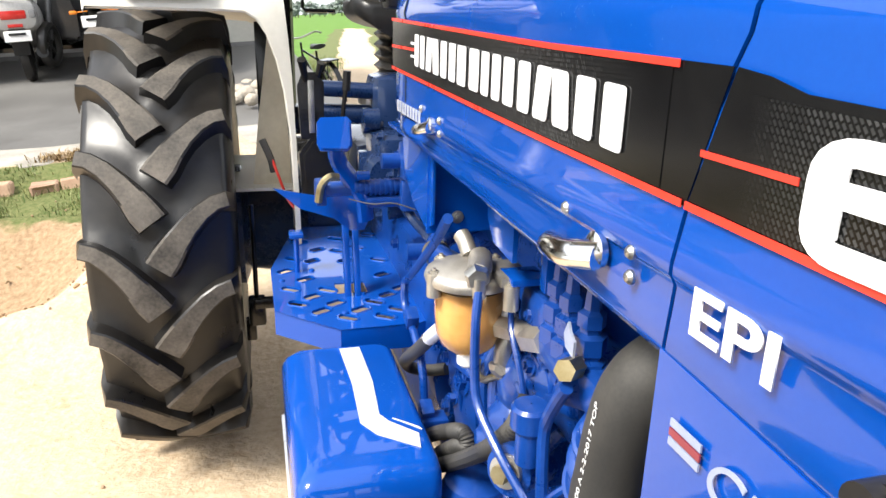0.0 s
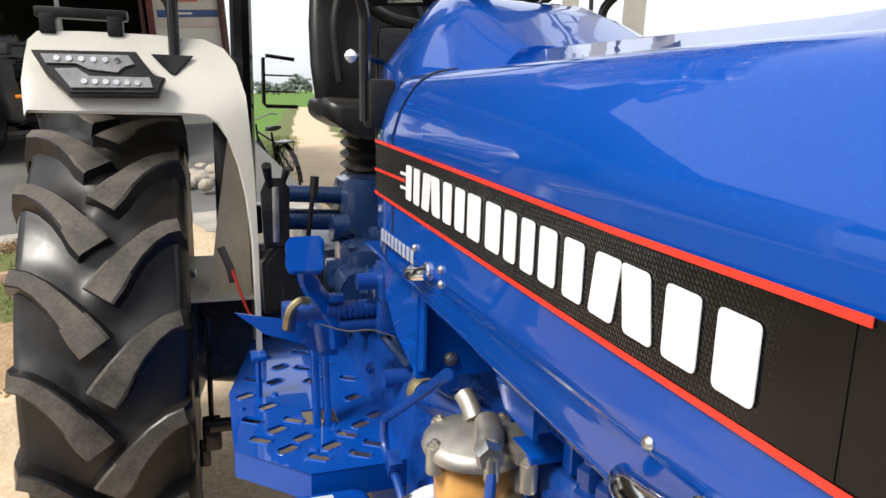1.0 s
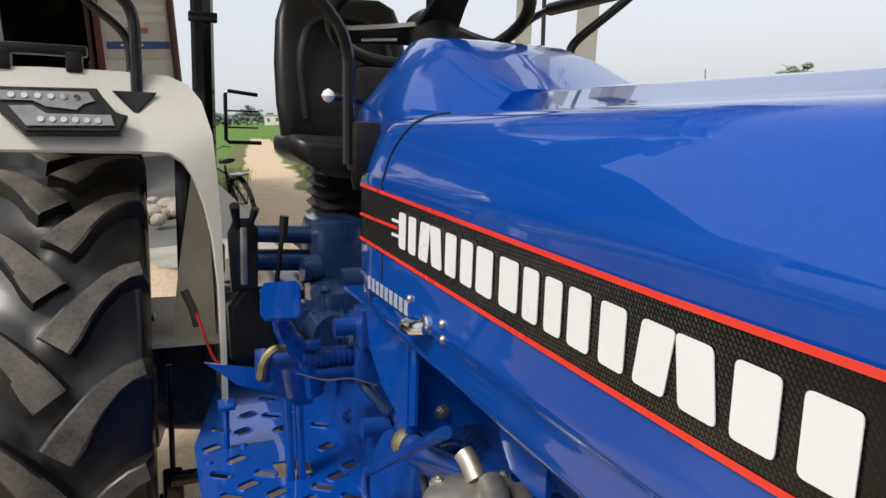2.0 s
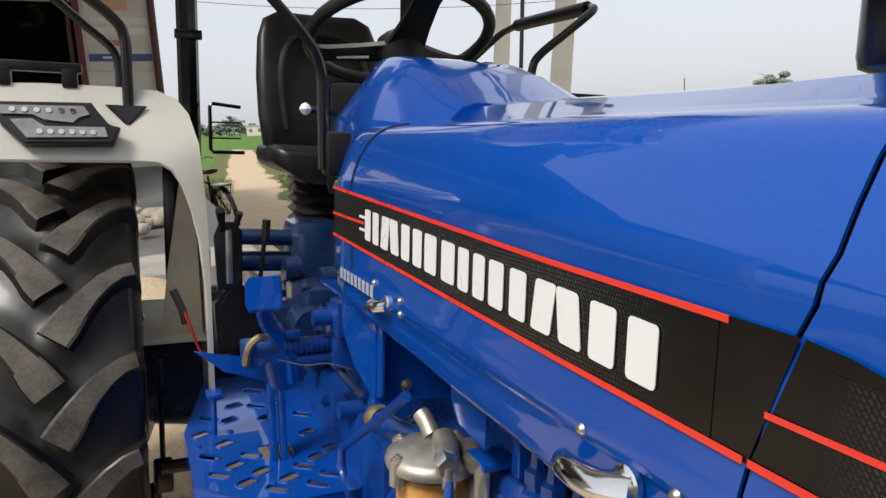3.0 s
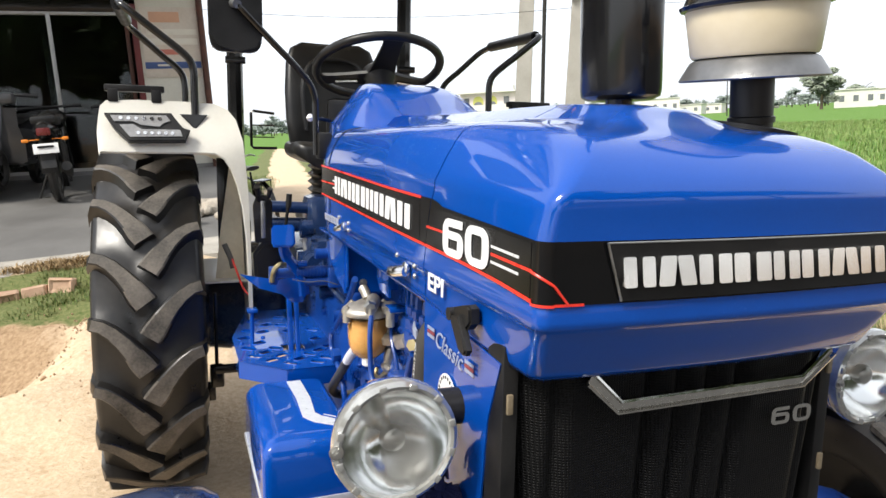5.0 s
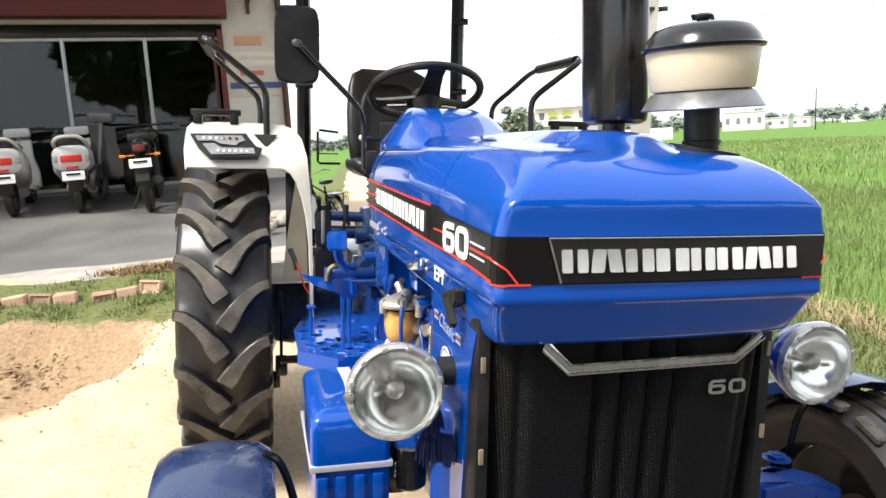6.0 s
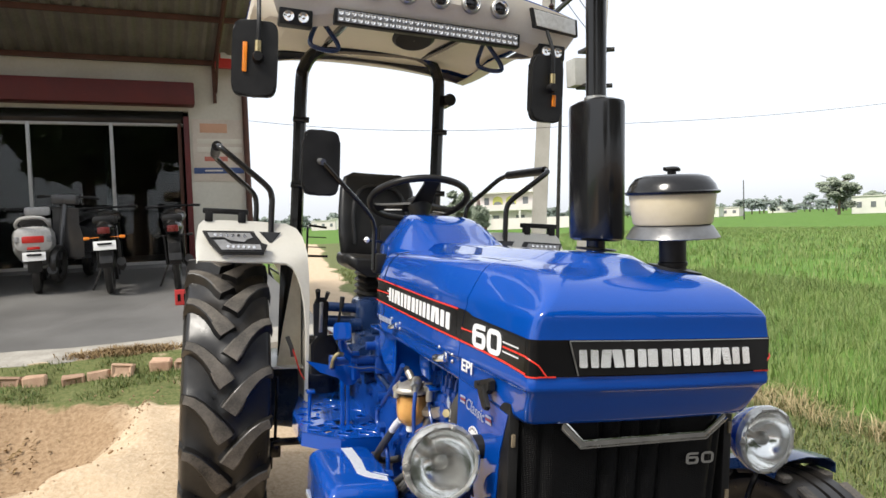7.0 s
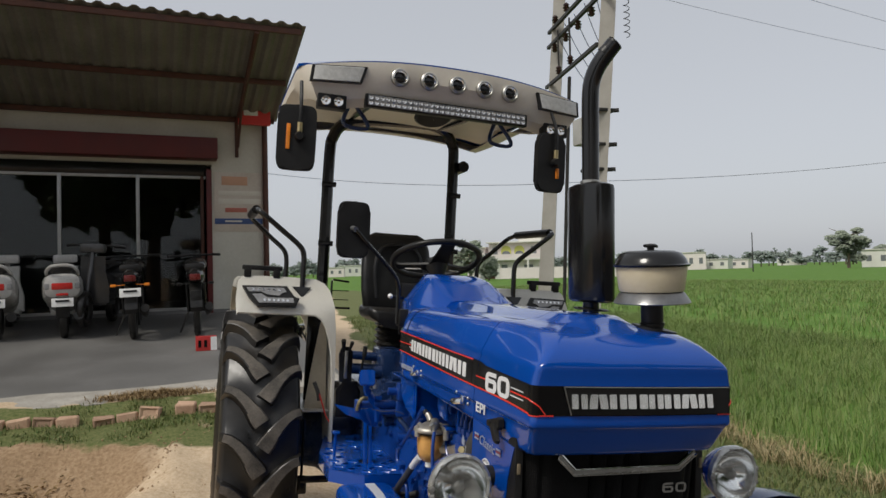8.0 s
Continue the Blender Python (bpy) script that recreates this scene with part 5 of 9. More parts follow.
part("wing_knob", b, BLACK_PLASTIC, cap_)

# ---- dash cowl, steering wheel, seat ----
b = bmesh.new()
rings = []
for y, z0, hw, zt, wt in ((1.08, 1.40, 0.17, 1.488, 0.13), (1.16, 1.40, 0.19, 1.512, 0.135), (1.26, 1.38, 0.215, 1.552, 0.130), (1.34, 1.36, 0.225, 1.578, 0.125), (1.42, 1.36, 0.22, 1.592, 0.122), (1.50, 1.36, 0.21, 1.596, 0.115), (1.56, 1.36, 0.20, 1.578, 0.11)):
    zt -= 0.012
    r = [(-hw, y, z0), (-hw * 0.98, y, z0 + (zt - z0) * 0.45), (-wt * 1.12, y, zt - 0.022), (-wt, y, zt - 0.006), (-wt * 0.8, y, zt)]
    rings.append(r + [(-x, yy, z) for x, yy, z in reversed(r)])
skin(b, rings)
dash = part("dash_cowl", b, BLUE, tractor, "blue raised dashboard cowl", angle=40)
b = bmesh.new()
box(b, (0, 1.585, 1.42), (0.40, 0.03, 0.24), 0.02)
part("dash_panel", b, BLACK_PLASTIC, dash)
for sd in (-1, 1):
    b = bmesh.new()
    box(b, (sd * 0.276, 1.248, 1.395), (0.038, 0.052, 0.070), 0.006)
    part("cowl_bracket", b, BLACK_PLASTIC, dash, "black bracket")
b = bmesh.new()
WC, WA = Vector((0.0, 1.700, 1.655)), Vector((0, 0.375, 0.927)).normalized()
wa, wb = Vector((1, 0, 0)), Vector((0, 0.927, -0.375)).normalized()
RW = 0.208
tube(b, [WC + (wa * math.cos(t) + wb * math.sin(t)) * RW for t in (2 * math.pi * i / 40 for i in range(41))], 0.0145, seg=12, smooth=0)
wheel = part("steering_wheel", b, BLACK_PLASTIC, tractor, "black three-spoke steering wheel")
b = bmesh.new()
for t0 in (radians(270), radians(28), radians(152)):
    d = wa * math.cos(t0) + wb * math.sin(t0)
    e = wa * -math.sin(t0) + wb * math.cos(t0)
    rings = []
    for s, w in ((0.03, 0.045), (0.09, 0.036), (0.16, 0.03), (0.205, 0.034)):
        c = WC + d * s - WA * (0.035 * (1 - s / 0.205))
        rings.append([c + e * w - WA * 0.006, c + e * w + WA * 0.004, c - e * w + WA * 0.004, c - e * w - WA * 0.006])
    skin(b, rings)
part("spokes", b, BLACK_PLASTIC, wheel)
b = bmesh.new()
lathe(b, [(0.030, -0.085), (0.048, -0.05), (0.055, -0.03), (0.055, -0.008), (0.045, 0.0), (0.001, 0.004)], WC, WA, 24)
part("hub", b, BLACK_PLASTIC, wheel)
b = bmesh.new()
cyl(b, WC - WA * 0.05, WC - WA * 0.30, 0.022, 0.030, 14)
part("column", b, BLACK_PLASTIC, wheel)
for t0 in (radians(75), radians(105)):
    b = bmesh.new()
    d = wa * math.cos(radians(152 if t0 > 1.5 else 28)) + wb * math.sin(radians(28))
    tube(b, [WC + d * 0.075 - WA * 0.030, WC + d * 0.150 - WA * 0.018], 0.011, seg=8, smooth=0, flat=0.5)
    part("bright_strip", b, CHROME, wheel)
b = bmesh.new()
tube(b, [(-0.20, 1.53, 1.47), (-0.24, 1.51, 1.475), (-0.262, 1.50, 1.475)], 0.006, seg=8)
part("throttle_stem", b, BLACK_PAINT, dash)
b = bmesh.new()
lathe(b, [(0.001, -0.012), (0.008, -0.008), (0.012, 0.0), (0.008, 0.008), (0.001, 0.012)], (-0.268, 1.495, 1.476), (0, 0, 1), 14)
part("throttle_knob", b, WHITE_DECAL, dash, "throttle lever with a white knob")

SY = 2.42
b = bmesh.new()
rings = []
for z, hw, dy, th in ((1.37, 0.165, 0.0, 0.045), (1.40, 0.195, 0.0, 0.055), (1.50, 0.205, 0.02, 0.062), (1.62, 0.205, 0.05, 0.062), (1.74, 0.195, 0.08, 0.056), (1.80, 0.175, 0.095, 0.045), (1.825, 0.13, 0.10, 0.028)):
    ring = []
    for i in range(28):
        a = 2 * math.pi * i / 28
        x = hw * math.copysign(abs(math.cos(a)) ** 0.5, math.cos(a))
        y = SY + dy + th * math.copysign(abs(math.sin(a)) ** 0.6, math.sin(a)) - 0.03 * abs(x / hw) ** 3
        ring.append((x, y, z))
    rings.append(ring)
skin(b, rings)
seat_back = part("seat_back", b, SEAT_VINYL, tractor, "padded black vinyl seat back", angle=60)
b = bmesh.new()
tube(b, [(-0.13, SY - 0.055, 1.45), (-0.14, SY - 0.035, 1.62), (-0.10, SY - 0.005, 1.73), (0.0, SY + 0.01, 1.755), (0.10, SY - 0.005, 1.73), (0.14, SY - 0.035, 1.62), (0.13, SY - 0.055, 1.45)], 0.010, seg=8)
part("piping", b, SEAT_VINYL, seat_back)
b = bmesh.new()
rings = []
for y, hw, zt in ((2.10, 0.17, 1.372), (2.11, 0.20, 1.390), (2.16, 0.22, 1.402), (2.24, 0.225, 1.394), (2.38, 0.22, 1.398), (2.46, 0.20, 1.404)):
    ring = []
    for i in range(24):
        a = 2 * math.pi * i / 24
        x = hw * math.copysign(abs(math.cos(a)) ** 0.4, math.cos(a))
        z = zt - 0.04 + 0.04 * math.copysign(abs(math.sin(a)) ** 0.6, math.sin(a)) + 0.02 * abs(x / hw) ** 4
        ring.append((x, y, z))
    rings.append(ring)
skin(b, rings)
part("seat_cushion", b, SEAT_VINYL, seat_back, "black vinyl seat cushion", angle=60)
b = bmesh.new()
rings = []
for k in range(13):
    zz, q = 1.12 + 0.0165 * k, 1.0 if k % 2 else 0.86
    rings.append([(sx * 0.115 * q, 2.31 + sy * 0.135 * q, zz) for sx, sy in ((-1, -0.9), (-0.9, -1), (0.9, -1), (1, -0.9), (1, 0.9), (0.9, 1), (-0.9, 1), (-1, 0.9))])
skin(b, rings)
part("seat_bellows", b, BLACK_PLASTIC, seat_back)
b = bmesh.new()
box(b, (0, 2.32, 1.095), (0.32, 0.36, 0.05), 0.01)
part("seat_base", b, BLACK_PLASTIC, seat_back)
b = bmesh.new()
tube(b, [(-0.20, 2.75, 1.37), (-0.305, 2.76, 1.37), (-0.315, 2.76, 1.38), (-0.315, 2.76, 1.53), (-0.305, 2.76, 1.54), (-0.21, 2.76, 1.53)], 0.007, seg=6, smooth=0)
for zz in (1.42, 1.475):
    tube(b, [(-0.315, 2.76, zz), (-0.21, 2.76, zz)], 0.003, seg=6, smooth=0)
part("side_basket", b, BLACK_PAINT, seat_back, "thin black wire basket")

# stalk mirror on the bonnet's rear corner
IRON_NUT = surface("dull_nut", (0.12, 0.12, 0.12), (0.2, 0.2, 0.2), rough=(0.4, 0.6), scale=40, fine=200, bump=0.1, metal=0.7)
b = bmesh.new()
pts = []
for i in range(28):
    a = 2 * math.pi * i / 28
    pts.append((0.064 * math.copysign(abs(math.cos(a)) ** 0.4, math.cos(a)), 0.112 * math.copysign(abs(math.sin(a)) ** 0.3, math.sin(a))))
mc = Vector((-0.500, 1.245, 1.733))
prism(b, pts, mc, (1, 0.05, 0), (0, 0.05, 1), 0.030, 0.008)
smir = part("stalk_mirror", b, BLACK_PLASTIC, tractor, "black mirror on a bent stalk")
b = bmesh.new()
tube(b, [(-0.500, 1.20, 1.735), (-0.485, 1.20, 1.722), (-0.42, 1.215, 1.66), (-0.33, 1.235, 1.575), (-0.302, 1.245, 1.53), (-0.298, 1.248, 1.47), (-0.297, 1.248, 1.37)], 0.0085, seg=10)
part("stalk", b, BLACK_PAINT, smir)
b = bmesh.new()
cyl(b, (-0.505, 1.218, 1.738), (-0.497, 1.19, 1.733), 0.011, seg=12)
part("stalk_nut", b, IRON_NUT, smir)
b = bmesh.new()
box(b, (-0.500, 1.252, 1.733), (0.11, 0.004, 0.20), 0.001)
part("mirror_glass", b, CHROME, smir)


# ---- ground: one sheet, dug-up sandy yard, lane, verge and far field ----
def lane_x(y):
    return 0.25 + 0.135 * max(y - 3.0, 0.0)


def field_edge(y):
    return 4.55 + 0.14 * max(y - 6.0, 0.0)


def ground_z(x, y):
    cross = -0.058 - 0.0787 * (min(max(x, -2.2), 1.6) + 0.095)
    z = cross * (1 - sstep(8, 20, y))
    # the bank that climbs to the shop's yard
    up = sstep(2.2, 4.55, y + 0.10 * math.sin(x * 1.7)) * sstep(0.35, -0.75, x - 0.02 * y)
    z = z * (1 - up) + (0.40 + 0.11 * sstep(4.55, 5.0, y)) * up
    z -= 0.16 * sstep(2.2, 4.4, x - max(y - 6, 0) * 0.14)
    near = sstep(14, 5, math.hypot(x, y - 2))
    v = Vector((x * 1.3, y * 1.3, 0.3))
    z += near * (0.035 * noise.noise(v) + 0.018 * noise.noise(v * 3.1) + 0.009 * noise.noise(v * 8.3)) * sstep(0.25, 0.9, max(abs(x + 0.75) - 0.1, abs(y - 2.4) - 0.1) + 0.25)
    dug = sstep(2.4, 3.1, y) * sstep(-0.7, -1.2, x) * sstep(4.6, 4.2, y)
    z += dug * (0.05 * noise.noise(v * 2.2 + Vector((3, 1, 0))) + 0.025 * abs(noise.noise(v * 6.0)) + 0.012 * noise.noise(v * 14))
    # a shallow pit with crumbling rims beside the bricks
    d = math.hypot((x + 2.05) / 0.75, (y - 3.55) / 0.55)
    z -= 0.20 * math.exp(-d * d * 1.6) - 0.06 * math.exp(-((d - 1.05) / 0.22) ** 2)
    # the dug part lies a spade's depth under the sand beside it
    z -= 0.055 * sstep(0.03, -0.05, x + 1.60 - 0.56 * (y - 3.3) - 0.05 * math.sin(y * 9.0)) * sstep(2.7, 3.1, y) * sstep(4.25, 3.9, y) * sstep(-3.2, -2.4, x)
    # the great field lies a little lower and level
    far = sstep(10, 26, max(abs(x) * 0.8, y, -y))
    return z * (1 - far) + far * -0.22


def ground_material():
    m, n, l, p = nodes_of("sandy_ground")
    geo = n.new("ShaderNodeNewGeometry")

    def tex(scale, detail=6.0, rough=0.6):
        t = n.new("ShaderNodeTexNoise")
        t.inputs["Scale"].default_value, t.inputs["Detail"].default_value, t.inputs["Roughness"].default_value = scale, detail, rough
        l.new(geo.outputs["Position"], t.inputs["Vector"])
        return t

    def mixc(f, a, c):
        q = n.new("ShaderNodeMix")
        q.data_type = "RGBA"
        l.new(f, q.inputs[0])
        for k, v in ((6, a), (7, c)):
            if isinstance(v, tuple):
                q.inputs[k].default_value = (*v, 1)
            else:
                l.new(v, q.inputs[k])
        return q.outputs[2]

    def ramp(v, lo, hi):
        r = n.new("ShaderNodeMapRange")
        r.inputs[1].default_value, r.inputs[2].default_value = lo, hi
        l.new(v, r.inputs[0])
        return r.outputs[0]

    big, mid, fine = tex(0.8), tex(4.5), tex(38, 8)
    sand = mixc(ramp(mid.outputs[0], 0.3, 0.72), (0.42, 0.30, 0.185), (0.60, 0.46, 0.31))
    sand = mixc(ramp(fine.outputs[0], 0.35, 0.75), sand, (0.66, 0.53, 0.38))
    soil = mixc(ramp(fine.outputs[0], 0.3, 0.7), (0.24, 0.155, 0.088), (0.41, 0.29, 0.178))
    green = mixc(ramp(fine.outputs[0], 0.3, 0.7), (0.07, 0.10, 0.028), (0.19, 0.19, 0.08))
    at = n.new("ShaderNodeVertexColor")
    at.layer_name = "cover"
    sep = n.new("ShaderNodeSeparateColor")
    l.new(at.outputs[0], sep.inputs[0])

    def wob(v, t, k):
        a = n.new("ShaderNodeMath")
        a.operation = "MULTIPLY_ADD"
        s = n.new("ShaderNodeMath")
        s.operation = "SUBTRACT"
        l.new(t.outputs[0], s.inputs[0])
        s.inputs[1].default_value = 0.5
        l.new(s.outputs[0], a.inputs[0])
        a.inputs[1].default_value = k
        l.new(v, a.inputs[2])
        return a.outputs[0]

    c = mixc(ramp(wob(sep.outputs[0], mid, 1.8), 0.2, 0.85), sand, soil)
    c = mixc(ramp(wob(sep.outputs[1], mid, 1.1), 0.42, 0.60), c, green)
    fld = mixc(ramp(big.outputs[0], 0.35, 0.7), (0.085, 0.17, 0.026), (0.125, 0.23, 0.042))
    c = mixc(ramp(sep.outputs[2], 0.4, 0.6), c, fld)
    l.new(c, p.inputs["Base Color"])
    p.inputs["Roughness"].default_value = 0.92
    p.inputs["Specular IOR Level"].default_value = 0.2
    bp = n.new("ShaderNodeBump")
    bp.inputs["Strength"].default_value, bp.inputs["Distance"].default_value = 0.42, 0.03
    sm = n.new("ShaderNodeMath")
    l.new(mid.outputs[0], sm.inputs[0])
    l.new(fine.outputs[0], sm.inputs[1])
    l.new(sm.outputs[0], bp.inputs["Height"])
    l.new(bp.outputs[0], p.inputs["Normal"])
    return m


def axis_steps(lo, hi, fine, a, c):
    """Steps that are fine between a and c and widen away from them."""
    out, v, s = [], a, fine
    while v < c:
        out.append(v)
        v += fine
    out.append(c)
    s = fine
    v = c
    while v < hi:
        s *= 1.075
        v += s
        out.append(min(v, hi))
    s, v = fine, a
    while v > lo:
        s *= 1.075
        v -= s
        out.insert(0, max(v, lo))
    return out


def scarp(y):
    """Where the dug brown soil breaks off against the pale sand."""
    return -1.60 + 0.56 * (y - 3.3) + 0.05 * math.sin(y * 9.0)


def build_ground():
    xs, ys = axis_steps(-1500, 1500, 0.055, -4.0, 2.4), axis_steps(-1200, 2500, 0.055, -0.5, 5.2)
    verts, cols = [], []
    for y in ys:
        for x in xs:
            verts.append((x, y, ground_z(x, y)))
            v = Vector((x * 0.9, y * 0.9, 5))
            w = noise.noise(v) * 0.35
            broad = noise.noise(Vector((x * 0.28, y * 0.28, 9))) * 1.6 + w
            soil = sstep(2.5, 3.1, y + w) * sstep(0.10, -0.22, x - scarp(y) + w * 0.2) * sstep(5.2, 4.6, y)
            grass = max(0.75 * sstep(3.9, 4.25, y + w * 1.1) * sstep(-0.75, -1.0, x) * sstep(5.08, 4.95, y),
                        sstep(1.1, 1.75, x + w + 0.2 * broad - max(y - 7, 0) * 0.135 - 1.2 * sstep(2.9, 1.7, y)) * sstep(60, 30, y),
                        sstep(0.75, 1.15, abs(x - lane_x(y)) + w * 0.6) * sstep(5.5, 7.5, y))
            fld = sstep(field_edge(y) - 0.25, field_edge(y) + 0.25, x + w * 0.3) if y > -40 else 0.0
            if y > 14:
                fld = max(fld, sstep(1.6, 2.2, lane_x(y) - x + w) * sstep(12, 16, y) * 0.95)
            if y > 0 and math.hypot(x, y) > 70:
                fld = 1.0
            # unseen ground before the nose made dark bare soil, to dim its bounce
            back = sstep(-3.6, -1.2, y + broad)
            soil = max(soil, sstep(0.3, -1.3, y + broad * 0.6))
            grass, fld = grass * back, fld * back
            cols.append((soil, min(grass, 1), fld, 1))
    nx = len(xs)
    faces = [(j * nx + i, j * nx + i + 1, (j + 1) * nx + i + 1, (j + 1) * nx + i) for j in range(len(ys) - 1) for i in range(nx - 1)]
    me = bpy.data.meshes.new("ground")
    me.from_pydata(verts, [], faces)
    ca = me.color_attributes.new("cover", "FLOAT_COLOR", "POINT")
    ca.data.foreach_set("color", np.array(cols, dtype=np.float32).ravel())
    me.materials.append(ground_material())
    me.shade_smooth()
    return tagged(new("ground", me), "pale sandy ground with dug soil, verge and far green field", "ground", kind="structure")


build_ground()

# unseen dark strip added as a road, to dim light bounced onto the nose
DIM_GROUND = surface("dark_bounce_ground", (0.038, 0.037, 0.036), (0.075, 0.072, 0.068), rough=(0.75, 0.95), scale=1.1, fine=60, bump=0.4, bump_dist=0.006)
b = bmesh.new()
rows = []
for k in range(18):
    s = k / 17
    rows.append([(x, 0.06 + 0.05 * math.sin(x * 0.9) * (k == 0) - 9.1 * s, ground_z(x, 0.06 - 9.1 * s) + 0.045) for x in (-40 + 1.0 * i for i in range(81))])
sheet(b, rows, 0.03)
solid("road", b, DIM_GROUND, "unseen dark road strip added to dim light bounced onto the nose", "road", kind="structure")

# ---- shop building: facade runs along u, recedes along w ----
FU, FW = Vector((0.9978, 0.066, 0)), Vector((-0.066, 0.9978, 0))
SHOP = Matrix.Translation((-1.0, 10.2, 0)) @ Matrix(((FU.x, FW.x, 0, 0), (FU.y, FW.y, 0, 0), (0, 0, 1, 0), (0, 0, 0, 1)))
FLOOR = 0.52


def floor_z(v):
    """The cement apron climbs gently to the glass."""
    return FLOOR + 0.092 * min(max(v + 4.85, 0.0), 4.85)


PLASTER = surface("cream_wall_paint", (0.52, 0.50, 0.43), (0.64, 0.62, 0.55), rough=(0.7, 0.9), scale=1.6, fine=26, bump=0.12, bump_dist=0.006)
# cement darkened in its colour, standing in for deep awning shade
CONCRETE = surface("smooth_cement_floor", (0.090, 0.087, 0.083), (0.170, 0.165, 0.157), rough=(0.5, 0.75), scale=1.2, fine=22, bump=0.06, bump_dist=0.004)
LIP = surface("rough_pale_cement", (0.26, 0.24, 0.205), (0.44, 0.41, 0.36), rough=(0.8, 0.95), scale=5, fine=45, bump=0.5, bump_dist=0.01)
MAROON = surface("maroon_paint", (0.085, 0.010, 0.010), (0.13, 0.016, 0.015), rough=(0.4, 0.6), scale=3, fine=40, bump=0.04)
RUST = surface("brown_red_iron", (0.06, 0.024, 0.017), (0.12, 0.05, 0.034), rough=(0.55, 0.8), scale=7, fine=60, bump=0.15, bump_dist=0.002)
ALU = surface("aluminium_frame", (0.34, 0.34, 0.33), (0.44, 0.44, 0.43), rough=(0.3, 0.45), scale=8, fine=80, bump=0.02, metal=0.6)
ROOF_TIN = surface("weathered_roof_tin", (0.15, 0.14, 0.118), (0.26, 0.243, 0.21), rough=(0.5, 0.75), scale=2.0, fine=24, bump=0.05, bump_dist=0.003, metal=0.2)
# near-black: the unlit room's gloom is put into this colour
DARK_ROOM = surface("shop_gloom_wall", (0.03, 0.03, 0.03), (0.05, 0.05, 0.048), rough=(0.7, 0.9), scale=2, fine=20, bump=0)


def at_shop(ob):
    ob.matrix_basis = SHOP
    return ob


def setting(name, bm, mat, label, category):
    return at_shop(solid(name, bm, mat, label, category, kind="structure"))


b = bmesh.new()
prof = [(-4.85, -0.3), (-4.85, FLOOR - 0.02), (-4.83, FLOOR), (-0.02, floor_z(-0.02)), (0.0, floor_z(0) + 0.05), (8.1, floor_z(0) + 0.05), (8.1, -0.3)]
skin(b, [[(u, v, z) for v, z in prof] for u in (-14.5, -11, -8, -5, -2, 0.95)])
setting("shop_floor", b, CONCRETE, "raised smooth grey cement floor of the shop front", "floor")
# the rough pale lip along its outer edge
b = bmesh.new()
rows = [[], [], [], []]
for i in range(181):
    u = -14.5 + 15.4 * i / 180
    edge = -5.16 - 0.07 * noise.noise(Vector((u * 2.3, 0.4, 0))) - 0.05 * noise.noise(Vector((u * 7.1, 2.4, 0)))
    inner_edge = -4.62 + 0.10 * noise.noise(Vector((u * 1.7, 7.7, 0)))
    bump_ = 0.008 * noise.noise(Vector((u * 6, 5, 0)))
    for r, (v, z) in zip(rows, ((inner_edge, floor_z(inner_edge) + 0.004), (-4.80, FLOOR + 0.008 + bump_), (edge, FLOOR - 0.018 + bump_), (edge - 0.03, FLOOR - 0.16))):
        r.append((u, v, z))
sheet(b, rows, 0.02)
setting("floor_edge", b, LIP, "rough pale cement lip along the shop floor", "floor edge")
# facade: pier at the right, lintel over the glass, the rest off to the left
b = bmesh.new()
box(b, (0.50, 0.11, 2.45), (0.86, 0.22, 3.96))
box(b, (-5.0, 0.11, 3.86), (10.14, 0.22, 1.10))
box(b, (-9.9, 0.11, 1.9), (0.4, 0.22, 2.86))
setting("wall_front", b, PLASTER, "cream plastered shop front wall", "wall")
b = bmesh.new()
box(b, (0.82, 4.2, 2.45), (0.22, 8.0, 3.96))
box(b, (-10.0, 4.2, 2.45), (0.22, 8.0, 3.96))
box(b, (-4.6, 8.2, 2.45), (11.0, 0.22, 3.96))
setting("wall_back", b, PLASTER, "cream plastered side and back walls of the shop", "wall")
b = bmesh.new()
box(b, (-4.6, 4.2, 4.48), (11.3, 8.3, 0.12))
setting("ceiling", b, PLASTER, "flat concrete shop roof slab", "ceiling")
# partition added behind the glass, painted dark for the unlit room
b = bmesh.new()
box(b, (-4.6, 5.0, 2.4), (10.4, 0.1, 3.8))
setting("wall_inner", b, DARK_ROOM, "inner partition behind the shop glass, gloom put into its colour", "wall")
# unseen wall added on the left to keep light off bikes and floor
b = bmesh.new()
box(b, (-5.35, -2.4, 2.2), (0.22, 4.7, 3.4))
setting("wall_light_block", b, PLASTER, "unseen cream side wall added to block light on the shop yard", "wall")
# shutter box
b = bmesh.new()
box(b, (-4.9, -0.14, 3.53), (10.1, 0.30, 0.33), 0.02)
setting("shutter_box", b, MAROON, "long maroon rolling-shutter box over the shop front", "shutter")
# glazing
b = bmesh.new()
box(b, (-5.0, 0.10, 3.25), (10.0, 0.08, 0.24), 0.01)
shop_window = setting("window_1", b, BLACK_PAINT, "wide shop window of tall panes in pale aluminium frames", "window")
for i in range(9):
    u = -0.07 - 1.07 * i + (0.13 if i else 0.0)
    b = bmesh.new()
    box(b, (u, 0.10, 2.06), (0.05, 0.07, 2.14), 0.004)
    part("mullion", b, ALU if i else RUST, shop_window)
    b = bmesh.new()
    box(b, (u - 0.535, 0.10, 2.06), (1.025, 0.008, 2.12))
    part("pane", b, PANE, shop_window, "dark reflecting glass pane").visible_shadow = False
b = bmesh.new()
box(b, (-5.0, 0.10, 3.11), (10.0, 0.06, 0.045), 0.004)
box(b, (-5.0, 0.10, 1.03), (10.0, 0.06, 0.06), 0.004)
